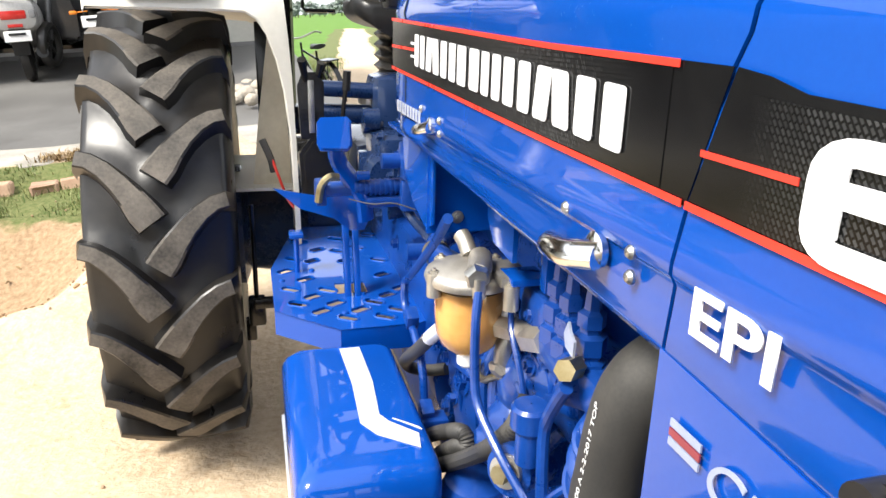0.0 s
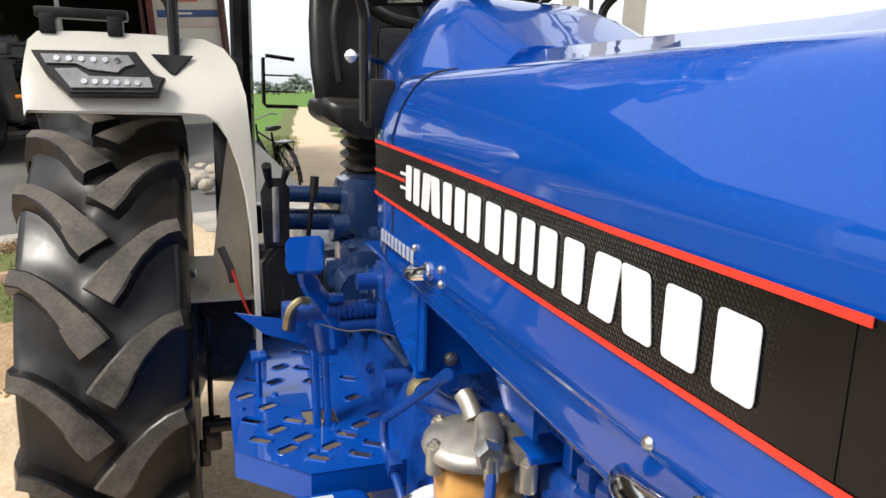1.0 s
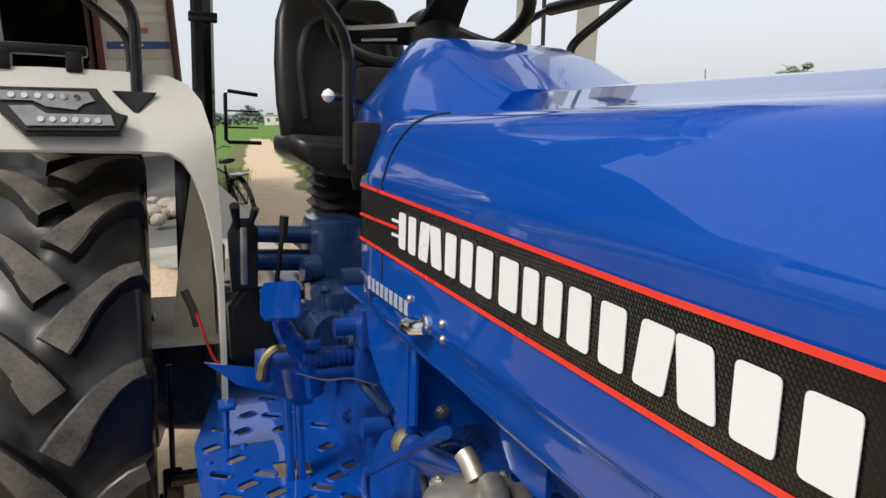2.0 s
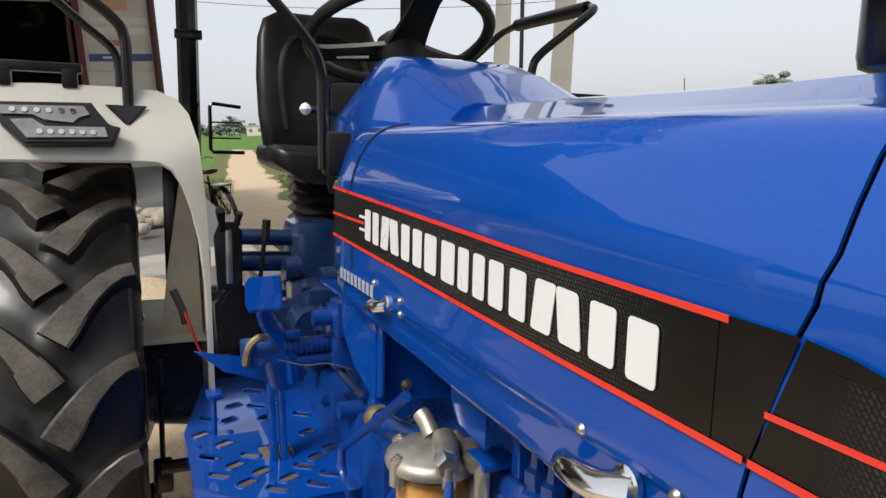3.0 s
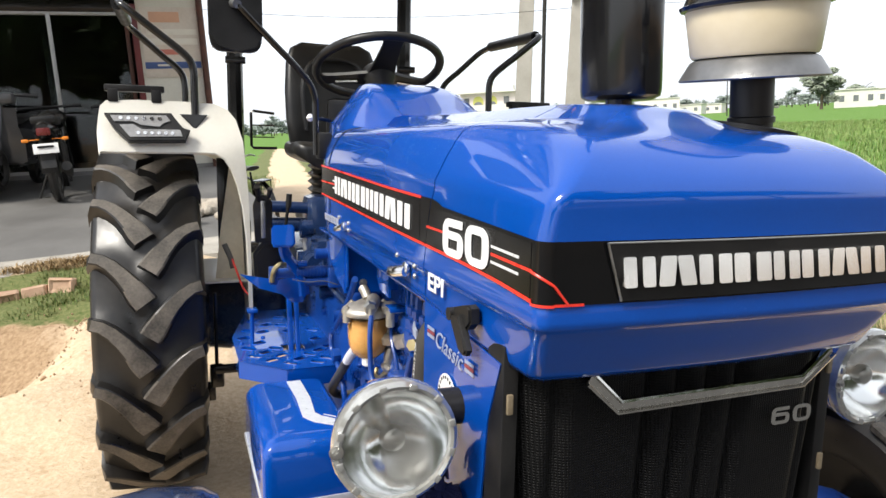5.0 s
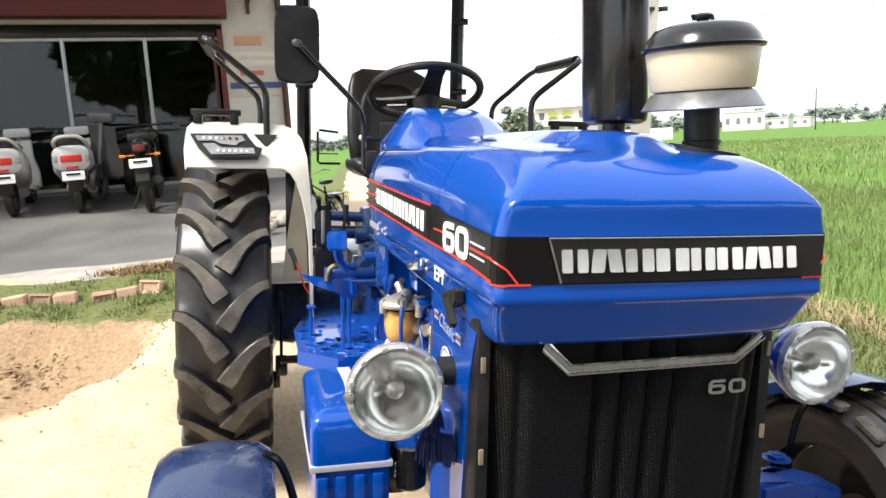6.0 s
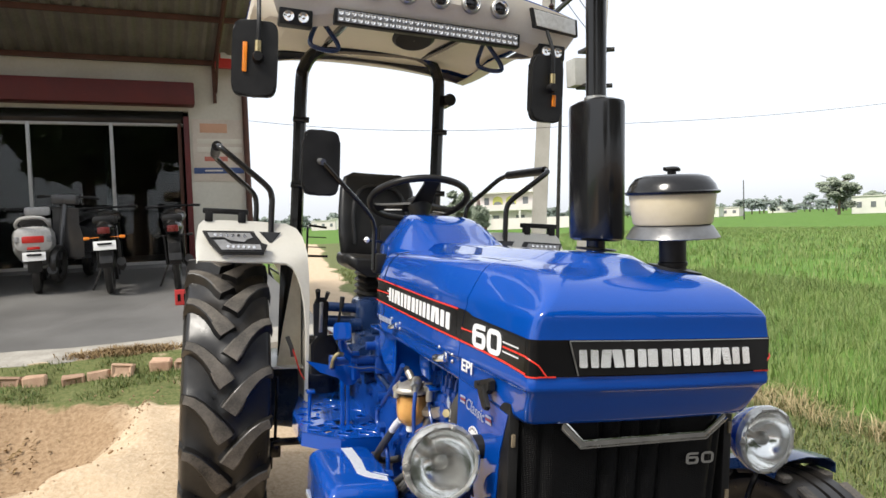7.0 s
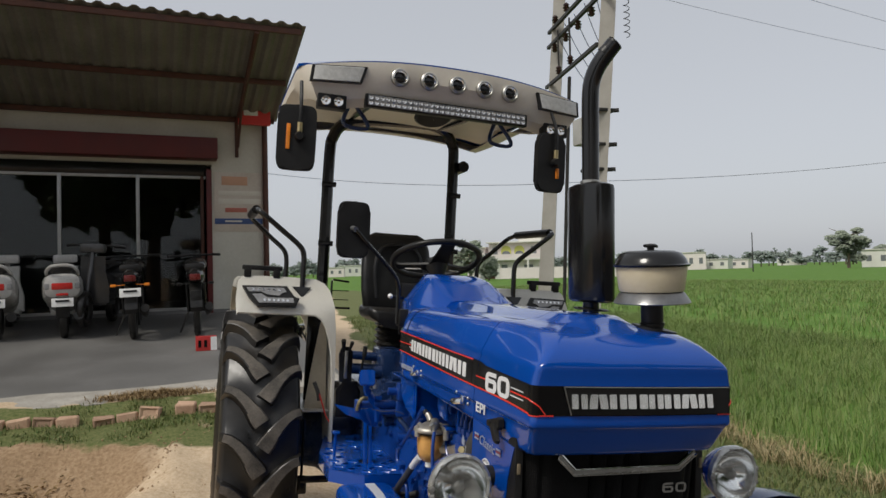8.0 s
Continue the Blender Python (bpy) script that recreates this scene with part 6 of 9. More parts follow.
part("window_rail", b, ALU, shop_window)
b = bmesh.new()
box(b, (0.03, 0.05, 1.85), (0.08, 0.16, 2.76), 0.006)
part("jamb", b, MAROON, shop_window)
# painted notice on the pier, its words turned to bars
b = bmesh.new()
box(b, (0.50, -0.006, 2.72), (0.78, 0.012, 0.95), 0.002)
notice = at_shop(solid("wall_banner", b, surface("faded_banner", (0.52, 0.45, 0.38), (0.66, 0.60, 0.53), rough=(0.6, 0.8), scale=2.5, fine=30, bump=0.02), "faded printed banner on the shop pier", "banner"))
for c, s, mt in (((0.42, -0.016, 3.06), (0.40, 0.006, 0.14), "peach"), ((0.50, -0.016, 2.86), (0.66, 0.006, 0.075), "white"), ((0.50, -0.016, 2.73), (0.66, 0.006, 0.085), "white"), ((0.44, -0.016, 2.59), (0.34, 0.006, 0.07), "red"),
                 ((0.48, -0.016, 2.41), (0.74, 0.006, 0.09), "blue"), ((0.40, -0.021, 2.41), (0.26, 0.006, 0.025), "white")):
    b = bmesh.new()
    box(b, c, s, 0.001)
    col = {"peach": (0.62, 0.36, 0.24), "white": (0.72, 0.68, 0.6), "red": (0.5, 0.16, 0.12), "blue": (0.05, 0.09, 0.24)}[mt]
    part("print_bar", b, surface("print_" + mt, col, tuple(v * 0.9 for v in col), rough=(0.6, 0.7), scale=5, fine=30, bump=0), notice)
b = bmesh.new()
cyl(b, (0.90, -0.05, FLOOR), (0.90, -0.05, 4.45), 0.045, seg=12)
at_shop(solid("drain_pipe", b, RUST, "brown-red iron pipe down the shop corner", "pipe"))
# awning
b = bmesh.new()
grid = []
D_OUT, Z_IN, Z_OUT = 2.55, 4.06, 4.80
for k in range(7):
    s = k / 6
    row = []
    for i in range(4 * 62 + 1):
        u = -11.0 + 12.1 * i / (4 * 62)
        row.append((u, -D_OUT * s, Z_IN + (Z_OUT - Z_IN) * s + 0.035 * (0, 1, 1, 0)[i % 4]))
    grid.append(row)
sheet(b, grid, 0.004)
awning = at_shop(solid("awning", b, ROOF_TIN, "corrugated tin awning on brown iron purlins", "awning", smooth=False))
for s in (0.03, 0.48, 0.97):
    b = bmesh.new()
    box(b, (-4.95, -D_OUT * s, Z_IN + (Z_OUT - Z_IN) * s - 0.045), (12.0, 0.05, 0.075), 0.004)
    part("purlin", b, RUST, awning)
for u in (0.48, -2.9, -6.3, -9.7):
    b = bmesh.new()
    tube(b, [(u, -0.03, Z_IN - 0.06), (u, -D_OUT * 0.97, Z_OUT - 0.11)], 0.035, seg=6, smooth=0)
    box(b, (u - 0.02, -0.035, 3.80), (0.05, 0.05, 0.72), 0.004)
    tube(b, [(u, -0.04, 3.6), (u, -0.75, 4.22)], 0.022, seg=6, smooth=0)
    part("bracket", b, RUST, awning)
b = bmesh.new()
box(b, (0.72, -0.2, 4.15), (0.50, 0.10, 0.42), 0.01)
red_sign = at_shop(solid("red_sign", b, surface("red_sign_face", (0.55, 0.03, 0.025), (0.62, 0.04, 0.03), rough=(0.35, 0.5), scale=4, fine=30, bump=0), "red sign box under the awning", "sign"))
b = bmesh.new()
box(b, (0.66, -0.255, 4.13), (0.22, 0.008, 0.10), 0.001)
part("print_bar", b, WHITE_DECAL, red_sign)


# ---- engine block, upright casting with its side furniture ----
b = bmesh.new()
box(b, (0.02, 0.86, 0.72), (0.30, 0.86, 0.50), 0.03)
box(b, (0.02, 0.86, 1.03), (0.26, 0.84, 0.16), 0.02)
box(b, (0.0, 0.86, 0.44), (0.26, 0.80, 0.14), 0.04)
engine = part("engine_block", b, BLUE_DULL, tractor, "blue painted diesel engine block")
b = bmesh.new()
for yy in (0.52, 0.70, 0.88, 1.06, 1.22):
    box(b, (-0.135, yy, 0.72), (0.05, 0.045, 0.44), 0.015)
box(b, (-0.14, 0.98, 0.62), (0.06, 0.34, 0.05), 0.015)
box(b, (-0.145, 1.12, 0.80), (0.05, 0.20, 0.20), 0.03)
part("block_ribs", b, BLUE_DULL, engine)
rnd = random.Random(11)
for yy, zz in ((1.19, 0.70), (1.10, 0.76), (1.03, 0.77), (0.99, 0.73), (1.24, 0.62), (0.93, 0.68), (1.30, 0.73), (1.30, 0.66), (1.06, 0.64), (0.90, 0.86), (0.87, 0.80), (1.18, 0.86), (1.02, 0.90)):
    b = bmesh.new()
    bolt(b, (-0.172, yy, zz), (-1, 0, 0.05), rnd.uniform(0.011, 0.017), 0.010)
    part("bolt", b, BLUE_DULL, engine)
# dark shield box under the bonnet's rear
b = bmesh.new()
prism(b, [(1.08, 1.152), (1.31, 1.152), (1.285, 1.085), (1.22, 1.045), (1.12, 1.022), (1.08, 1.04)], (-0.252, 0, 0), (0, 1, 0), (0, 0, 1), 0.004)
box(b, (-0.18, 1.105, 1.085), (0.15, 0.006, 0.13))
box(b, (-0.17, 1.25, 1.15), (0.17, 0.36, 0.006))
shield = part("side_shield", b, BLUE, tractor, "blue pressed sheet shield")
b = bmesh.new()
bolt(b, (-0.205, 1.102, 1.045), (0, -1, 0), 0.007, 0.005)
part("bolt", b, STEEL, shield)
# blue bracket that carries the fuel filter
b = bmesh.new()
prism(b, [(0.80, 1.15), (0.90, 1.15), (0.895, 1.10), (0.87, 1.075), (0.80, 1.07)], (-0.225, 0, 0), (0, 1, 0), (0, 0, 1), 0.006)
box(b, (-0.19, 0.845, 1.035), (0.05, 0.05, 0.010), 0.003)
box(b, (-0.16, 0.80, 1.09), (0.05, 0.02, 0.12), 0.004)
part("filter_bracket", b, BLUE, tractor)

# ---- fuel filter ----
FC = Vector((-0.243, 0.905, 0))
b = bmesh.new()
lathe(b, [(0.052, 1.012), (0.060, 1.013), (0.062, 1.019), (0.060, 1.026), (0.054, 1.031), (0.036, 1.036), (0.022, 1.044), (0.001, 1.046)], FC, (0, 0, 1), 40)
box(b, FC + Vector((0.040, -0.036, 1.032)), (0.045, 0.075, 0.014), 0.004)
tube(b, [FC + Vector((0, 0.004, 1.046)), FC + Vector((-0.002, 0.022, 1.060)), FC + Vector((-0.005, 0.032, 1.067))], 0.0115, seg=14)
tube(b, [FC + Vector((0.01, -0.01, 1.046)), FC + Vector((0.0, -0.04, 1.045)), FC + Vector((-0.012, -0.066, 1.043))], 0.016, seg=14)
filt = part("fuel_filter", b, CAST_ALU, tractor, "glass-bowl fuel filter full of amber diesel")
b = bmesh.new()
lathe(b, [(0.012, -0.004), (0.0165, -0.002), (0.0165, 0.008), (0.013, 0.014), (0.001, 0.015)], FC + Vector((-0.013, -0.068, 1.043)), (-0.2, -1, 0), 6)
cyl(b, FC + Vector((-0.013, -0.078, 1.043)), FC + Vector((-0.013, -0.078, 1.018)), 0.0085, seg=12)
part("banjo_bolt", b, STEEL, filt)
for dx, dy in ((-0.052, -0.012), (-0.028, 0.045), (0.03, -0.075), (0.045, 0.03)):
    b = bmesh.new()
    cyl(b, FC + Vector((dx * 1.02, dy * 1.02, 0.998)), FC + Vector((dx * 1.02, dy * 1.02, 1.029)), 0.010, seg=12)
    bolt(b, FC + Vector((dx * 1.02, dy * 1.02, 1.029)), (0, 0, 1), 0.006, 0.005)
    part("screw", b, CAST_ALU, filt)
b = bmesh.new()
lathe(b, [(0.0475, 1.014), (0.0472, 0.965), (0.045, 0.940), (0.038, 0.922), (0.024, 0.910), (0.014, 0.906)], FC, (0, 0, 1), 40)
part("bowl", b, BOWL, filt, "clear glass bowl").visible_shadow = False
b = bmesh.new()
lathe(b, [(0.001, 1.004), (0.0445, 1.004), (0.0442, 0.966), (0.042, 0.942), (0.036, 0.926), (0.022, 0.914), (0.001, 0.912)], FC, (0, 0, 1), 36)
part("diesel", b, FUEL, filt, "amber diesel fuel")
b = bmesh.new()
lathe(b, [(0.013, 0.910), (0.0145, 0.905), (0.0145, 0.890), (0.011, 0.886), (0.001, 0.885)], FC, (0, 0, 1), 18)
part("drain_plug", b, WHITE_DECAL, filt, "white plastic drain plug")

# ---- blue steel fuel pipes ----
for name_, pts, r in (("fuel_pipe", [(-0.257, 0.824, 1.028), (-0.262, 0.816, 0.991), (-0.262, 0.813, 0.928), (-0.261, 0.797, 0.886), (-0.250, 0.745, 0.850), (-0.232, 0.700, 0.812)], 0.0060),
                      ("fuel_pipe", [(-0.262, 0.955, 1.085), (-0.245, 1.10, 1.00), (-0.240, 1.300, 0.872), (-0.240, 1.335, 0.848), (-0.240, 1.328, 0.80), (-0.240, 1.237, 0.776), (-0.238, 1.187, 0.735), (-0.236, 1.174, 0.668)], 0.0078),
                      ("fuel_pipe", [(-0.218, 0.646, 0.987), (-0.218, 0.660, 0.968), (-0.215, 0.690, 0.925), (-0.215, 0.698, 0.894), (-0.215, 0.690, 0.81), (-0.213, 0.682, 0.70)], 0.0075),
                      ("fuel_pipe", [(-0.20, 0.80, 0.80), (-0.225, 0.777, 0.782), (-0.226, 0.750, 0.755), (-0.226, 0.73, 0.70)], 0.0065),
                      ("fuel_pipe", [(-0.185, 0.87, 0.875), (-0.20, 0.80, 0.89), (-0.215, 0.765, 0.885), (-0.21, 0.72, 0.86)], 0.006)):
    b = bmesh.new()
    tube(b, pts, r, seg=10)
    part(name_, b, BLUE_DULL, engine, "blue painted steel pipe")
for c in ((-0.240, 1.273, 0.800), (-0.236, 1.16, 0.662)):
    b = bmesh.new()
    box(b, c, (0.024, 0.034, 0.032), 0.004, Matrix.Rotation(0.4, 3, "X"))
    part("pipe_nut", b, BLUE_DULL, engine)
b = bmesh.new()
box(b, (-0.225, 1.15, 0.640), (0.05, 0.04, 0.035), 0.005)
part("pipe_clip", b, BLUE_DULL, engine)

# ---- hoses ----
b = bmesh.new()
tube(b, [(-0.246, 1.010, 0.898), (-0.249, 1.055, 0.868), (-0.25, 1.10, 0.835)], 0.0125, seg=12)
part("hose_sleeve", b, WHITE_DECAL, engine, "white end of a rubber hose")
b = bmesh.new()
tube(b, [(-0.25, 1.09, 0.842), (-0.251, 1.16, 0.79), (-0.251, 1.24, 0.735), (-0.245, 1.30, 0.695), (-0.23, 1.315, 0.672), (-0.20, 1.29, 0.675), (-0.17, 1.26, 0.69)], 0.0125, seg=12)
part("hose", b, HOSE, engine, "dark grey rubber hose")
b = bmesh.new()
tube(b, [(-0.272, 1.30, 0.565), (-0.25, 1.20, 0.585), (-0.23, 1.057, 0.682), (-0.222, 0.985, 0.725), (-0.218, 0.968, 0.715), (-0.226, 1.00, 0.69), (-0.238, 1.06, 0.635), (-0.240, 1.045, 0.628), (-0.236, 0.960, 0.69), (-0.230, 0.845, 0.785),
         (-0.222, 0.785, 0.848), (-0.215, 0.762, 0.89), (-0.205, 0.77, 0.905)], 0.0118, seg=10, smooth=16, ridges=0.16)
part("corrugated_hose", b, HOSE, engine, "black corrugated cable conduit")
b = bmesh.new()
tube(b, [(-0.13, 0.470, 1.105), (-0.180, 0.486, 1.098), (-0.210, 0.500, 1.080), (-0.2225, 0.510, 1.055), (-0.2255, 0.518, 1.025), (-0.2255, 0.525, 0.995), (-0.2255, 0.5305, 0.965), (-0.2255, 0.537, 0.93), (-0.2235, 0.541, 0.88), (-0.218, 0.540, 0.80), (-0.19, 0.518, 0.72), (-0.10, 0.46, 0.68)], 0.0325, seg=24)
big_hose = part("radiator_hose", b, HOSE, engine, "thick black radiator hose with white printing")


# printing that follows the hose: words laid along its axis on the side that faces out
def hose_words(text, y0, z0, d, size, along):
    me = lettering(text, 1.0)
    co = [v.co.copy() for v in me.vertices]
    lo, hi = min(c.x for c in co), max(c.x for c in co)
    axis = Vector((0.0, *d)).normalized()
    c0 = Vector((-0.2255, y0, z0))
    side = Vector((-1, 0, 0)).cross(axis).normalized()
    for v in me.vertices:
        s = (v.co.x - lo) / (hi - lo) * along
        a = (v.co.y - 0.35) * size / 0.0325 + radians(-8)
        radial = Vector((-1, 0, 0)) * math.cos(a) + side * math.sin(a)
        v.co = c0 + axis * s + radial * (0.0331 + (0.0004 if v.co.z > 0 else 0))
    me.materials.clear()
    me.materials.append(WHITE_DECAL)
    ob = new("hose_print", me)
    ob.parent = big_hose
    return tagged(ob, "white printed marking")


hose_words("14400 A 2-2-2017 TOP", 0.5375, 0.930, (-0.0243, 0.135), 0.0064, 0.125)
b = bmesh.new()
lathe(b, [(0.0345, -0.008), (0.0355, 0.0), (0.0345, 0.008)], (-0.185, 0.488, 1.096), (-0.8, -0.3, 0.3), 28)
part("hose_clamp", b, STEEL, big_hose)

# hose joint of the injection pump
b = bmesh.new()
tube(b, [(-0.178, 0.945, 0.968), (-0.186, 0.930, 0.972), (-0.190, 0.905, 0.974)], 0.0135, seg=12)
part("hose", b, HOSE, engine)
b = bmesh.new()
tube(b, [(-0.190, 0.908, 0.974), (-0.193, 0.886, 0.972), (-0.197, 0.866, 0.964)], 0.0125, seg=12)
part("hose_sleeve", b, WHITE_DECAL, engine)
b = bmesh.new()
cyl(b, (-0.208, 0.872, 0.955), (-0.197, 0.842, 0.962), 0.0165, seg=6)
cyl(b, (-0.197, 0.852, 0.960), (-0.188, 0.80, 0.968), 0.015, 0.014, 14)
cyl(b, (-0.191, 0.815, 0.962), (-0.186, 0.770, 0.979), 0.0185, seg=6)
part("hose_union", b, CAST_ALU, engine, "grey hose union")

# ---- injection pump ----
b = bmesh.new()
box(b, (-0.130, 0.74, 0.925), (0.095, 0.30, 0.12), 0.022)
box(b, (-0.132, 0.835, 0.995), (0.085, 0.085, 0.05), 0.016)
box(b, (-0.160, 0.705, 0.975), (0.075, 0.17, 0.045), 0.014)
cyl(b, (-0.14, 0.80, 0.905), (-0.182, 0.80, 0.905), 0.042, 0.036, 24)
cyl(b, (-0.14, 0.655, 0.955), (-0.208, 0.682, 0.972), 0.023, 0.021, 18)
pump = part("injection_pump", b, BLUE_DULL, tractor, "blue inline injection pump")
b = bmesh.new()
box(b, (-0.165, 0.76, 0.955), (0.03, 0.02, 0.09), 0.006, Matrix.Rotation(0.3, 3, "X"))
box(b, (-0.170, 0.725, 0.915), (0.03, 0.10, 0.018), 0.005, Matrix.Rotation(-0.35, 3, "X"))
part("pump_lever", b, BLUE_DULL, pump)
b = bmesh.new()
cyl(b, (-0.15, 0.56, 0.92), (-0.15, 0.50, 0.92), 0.085, seg=28)
part("pump_flange", b, BLUE_DULL, pump)
for dy, dz in ((0.0, 0.0), (-0.034, -0.002), (-0.081, -0.003)):
    base = Vector((-0.180, 0.757 + dy, 1.004 + dz))
    b = bmesh.new()
    lathe(b, [(0.021, -0.02), (0.021, 0.0), (0.015, 0.003), (0.015, 0.006), (0.0185, 0.009), (0.0185, 0.028), (0.012, 0.032), (0.012, 0.037), (0.0155, 0.039), (0.0155, 0.054), (0.0095, 0.058), (0.0075, 0.085)], base, (0.0, 0, 1), 6)
    part("delivery_valve", b, BLUE_DULL, pump)
    b = bmesh.new()
    tube(b, [base + Vector((0, 0, 0.08)), base + Vector((0.005, 0.0, 0.11)), base + Vector((0.03, 0.01, 0.135)), base + Vector((0.08, 0.02, 0.14))], 0.0045, seg=8)
    part("injector_pipe", b, BLUE_DULL, pump)
b = bmesh.new()
cyl(b, (-0.200, 0.664, 1.000), (-0.222, 0.646, 1.007), 0.0125, seg=6)
part("bolt", b, BRASSY, pump, "yellow passivated bolt")
b = bmesh.new()
lathe(b, [(0.016, 0.845), (0.0165, 0.885), (0.019, 0.888), (0.0235, 0.893), (0.0235, 0.917), (0.020, 0.921), (0.001, 0.922)], (-0.222, 0.722, 0.004), (0, 0, 1), 24)
part("primer_knob", b, BLUE_DULL, pump, "knurled primer knob")
for c in ((-0.182, 0.775, 0.955), (-0.178, 0.735, 0.945), (-0.183, 0.82, 0.92), (-0.178, 0.63, 0.93), (-0.178, 0.87, 0.93), (-0.183, 0.785, 0.885), (-0.135, 0.85, 1.02)):
    b = bmesh.new()
    bolt(b, c, (-1, 0, 0.2), 0.010, 0.009)
    part("bolt", b, BLUE_DULL, pump)
b = bmesh.new()
prism(b, [(0.575, 0.80), (0.66, 0.83), (0.685, 0.90), (0.665, 0.955), (0.61, 0.975), (0.57, 0.955)], (-0.185, 0, 0), (0, 1, 0), (0, 0, 1), 0.03, 0.008)
cover = part("pump_cover", b, BLUE_DULL, pump)
for k, (p0, p1) in enumerate((((0.672, 0.905), (0.590, 0.845)), ((0.668, 0.930), (0.585, 0.880)), ((0.655, 0.952), (0.582, 0.915)), ((0.630, 0.968), (0.580, 0.945)))):
    b = bmesh.new()
    tube(b, [(-0.176, *p0), (-0.214, (p0[0] + p1[0]) / 2, (p0[1] + p1[1]) / 2 + 0.006), (-0.205, *p1)], 0.0075, seg=8, flat=0.7)
    part("rib", b, BLUE_DULL, cover)
# governor housing on top of the pump, with its cover and screws
b = bmesh.new()
rings = []
for z, k in ((0.965, 1.0), (1.000, 1.0), (1.012, 0.95), (1.020, 0.82), (1.023, 0.62)):
    rings.append([(-0.152 + 0.036 * k * math.copysign(abs(math.cos(a)) ** 0.55, math.cos(a)), 0.825 + 0.052 * k * math.copysign(abs(math.sin(a)) ** 0.55, math.sin(a)), z) for a in (2 * math.pi * i / 24 for i in range(24))])
skin(b, rings)
gov = part("governor_housing", b, BLUE_DULL, pump)
b = bmesh.new()
box(b, (-0.160, 0.812, 1.025), (0.018, 0.022, 0.008), 0.002)
part("plug", b, BLUE_DULL, gov)
for dy, dz in ((0.045, 0.984), (-0.045, 0.984), (0.0, 0.990)):
    b = bmesh.new()
    bolt(b, (-0.186, 0.825 + dy, dz), (-1, 0, 0.2), 0.0075, 0.007)
    part("bolt", b, BLUE_DULL, gov)
b = bmesh.new()
prism(b, [(0.658, 1.014), (0.676, 1.018), (0.682, 1.032), (0.674, 1.048), (0.667, 1.038), (0.657, 1.032)], (-0.2085, 0, 0), (0, 1, 0), (0, 0, 1), 0.003)
part("gasket_tab", b, PALE_PRINT, pump, "pale paper gasket tab")
# feed pump, banjo and sight of the oil filter below
b = bmesh.new()
cyl(b, (-0.16, 0.80, 0.80), (-0.235, 0.747, 0.820), 0.035, 0.032, 20)
box(b, (-0.17, 0.80, 0.81), (0.07, 0.09, 0.07), 0.015)
part("feed_pump", b, BLUE_DULL, pump)
b = bmesh.new()
cyl(b, (-0.232, 0.751, 0.819), (-0.242, 0.743, 0.822), 0.021, seg=20)
part("banjo_ring", b, CAST_ALU, pump)
b = bmesh.new()
cyl(b, (-0.242, 0.743, 0.822), (-0.254, 0.734, 0.825), 0.0118, seg=6)
part("banjo_bolt", b, BRASSY, pump)
b = bmesh.new()
lathe(b, [(0.056, 0.60), (0.058, 0.625), (0.050, 0.645), (0.03, 0.655), (0.001, 0.656)], (-0.20, 0.97, 0), (0, 0, 1), 28)
box(b, (-0.16, 0.97, 0.625), (0.08, 0.08, 0.05), 0.015)
cyl(b, (-0.20, 0.93, 0.62), (-0.215, 0.90, 0.62), 0.016, seg=12)
oil_head = part("oil_filter_head", b, BLUE_DULL, tractor, "blue oil filter head over a black canister")
b = bmesh.new()
lathe(b, [(0.048, 0.598), (0.048, 0.47), (0.040, 0.462), (0.001, 0.461)], (-0.20, 0.97, 0), (0, 0, 1), 28)
can = part("canister", b, BLACK_PAINT, oil_head, "black oil filter canister with a printed label")
for i in range(4):
    b = bmesh.new()
    box(b, (-0.2445, 0.951, 0.545 - 0.012 * i), (0.0012, 0.034, 0.004), 0, Matrix.Rotation(radians(-24), 3, "Z"))
    part("print_bar", b, WHITE_DECAL, can)
b = bmesh.new()
lathe(b, [(0.0500, 0.597), (0.0505, 0.592), (0.049, 0.586)], (-0.20, 0.97, 0), (0, 0, 1), 28)
part("band", b, STEEL, oil_head)
# coolant elbow with clip in front of the shield, and thin control cable
b = bmesh.new()
tube(b, [(-0.10, 1.30, 0.98), (-0.17, 1.29, 0.955), (-0.20, 1.25, 0.94), (-0.19, 1.15, 0.945), (-0.14, 1.02, 0.96)], 0.022, seg=14)
part("coolant_pipe", b, BLUE_DULL, engine)
b = bmesh.new()
lathe(b, [(0.024, -0.012), (0.0255, 0.0), (0.024, 0.012)], (-0.203, 1.235, 0.94), (0.2, -1, 0), 20)
part("hose_clamp", b, BRASSY, engine)
b = bmesh.new()
tube(b, [(-0.33, 1.47, 0.99), (-0.29, 1.42, 0.99), (-0.25, 1.40, 0.995), (-0.21, 1.38, 0.985)], 0.0013, seg=6)
part("control_cable", b, HOSE, engine, "thin dark control cable")
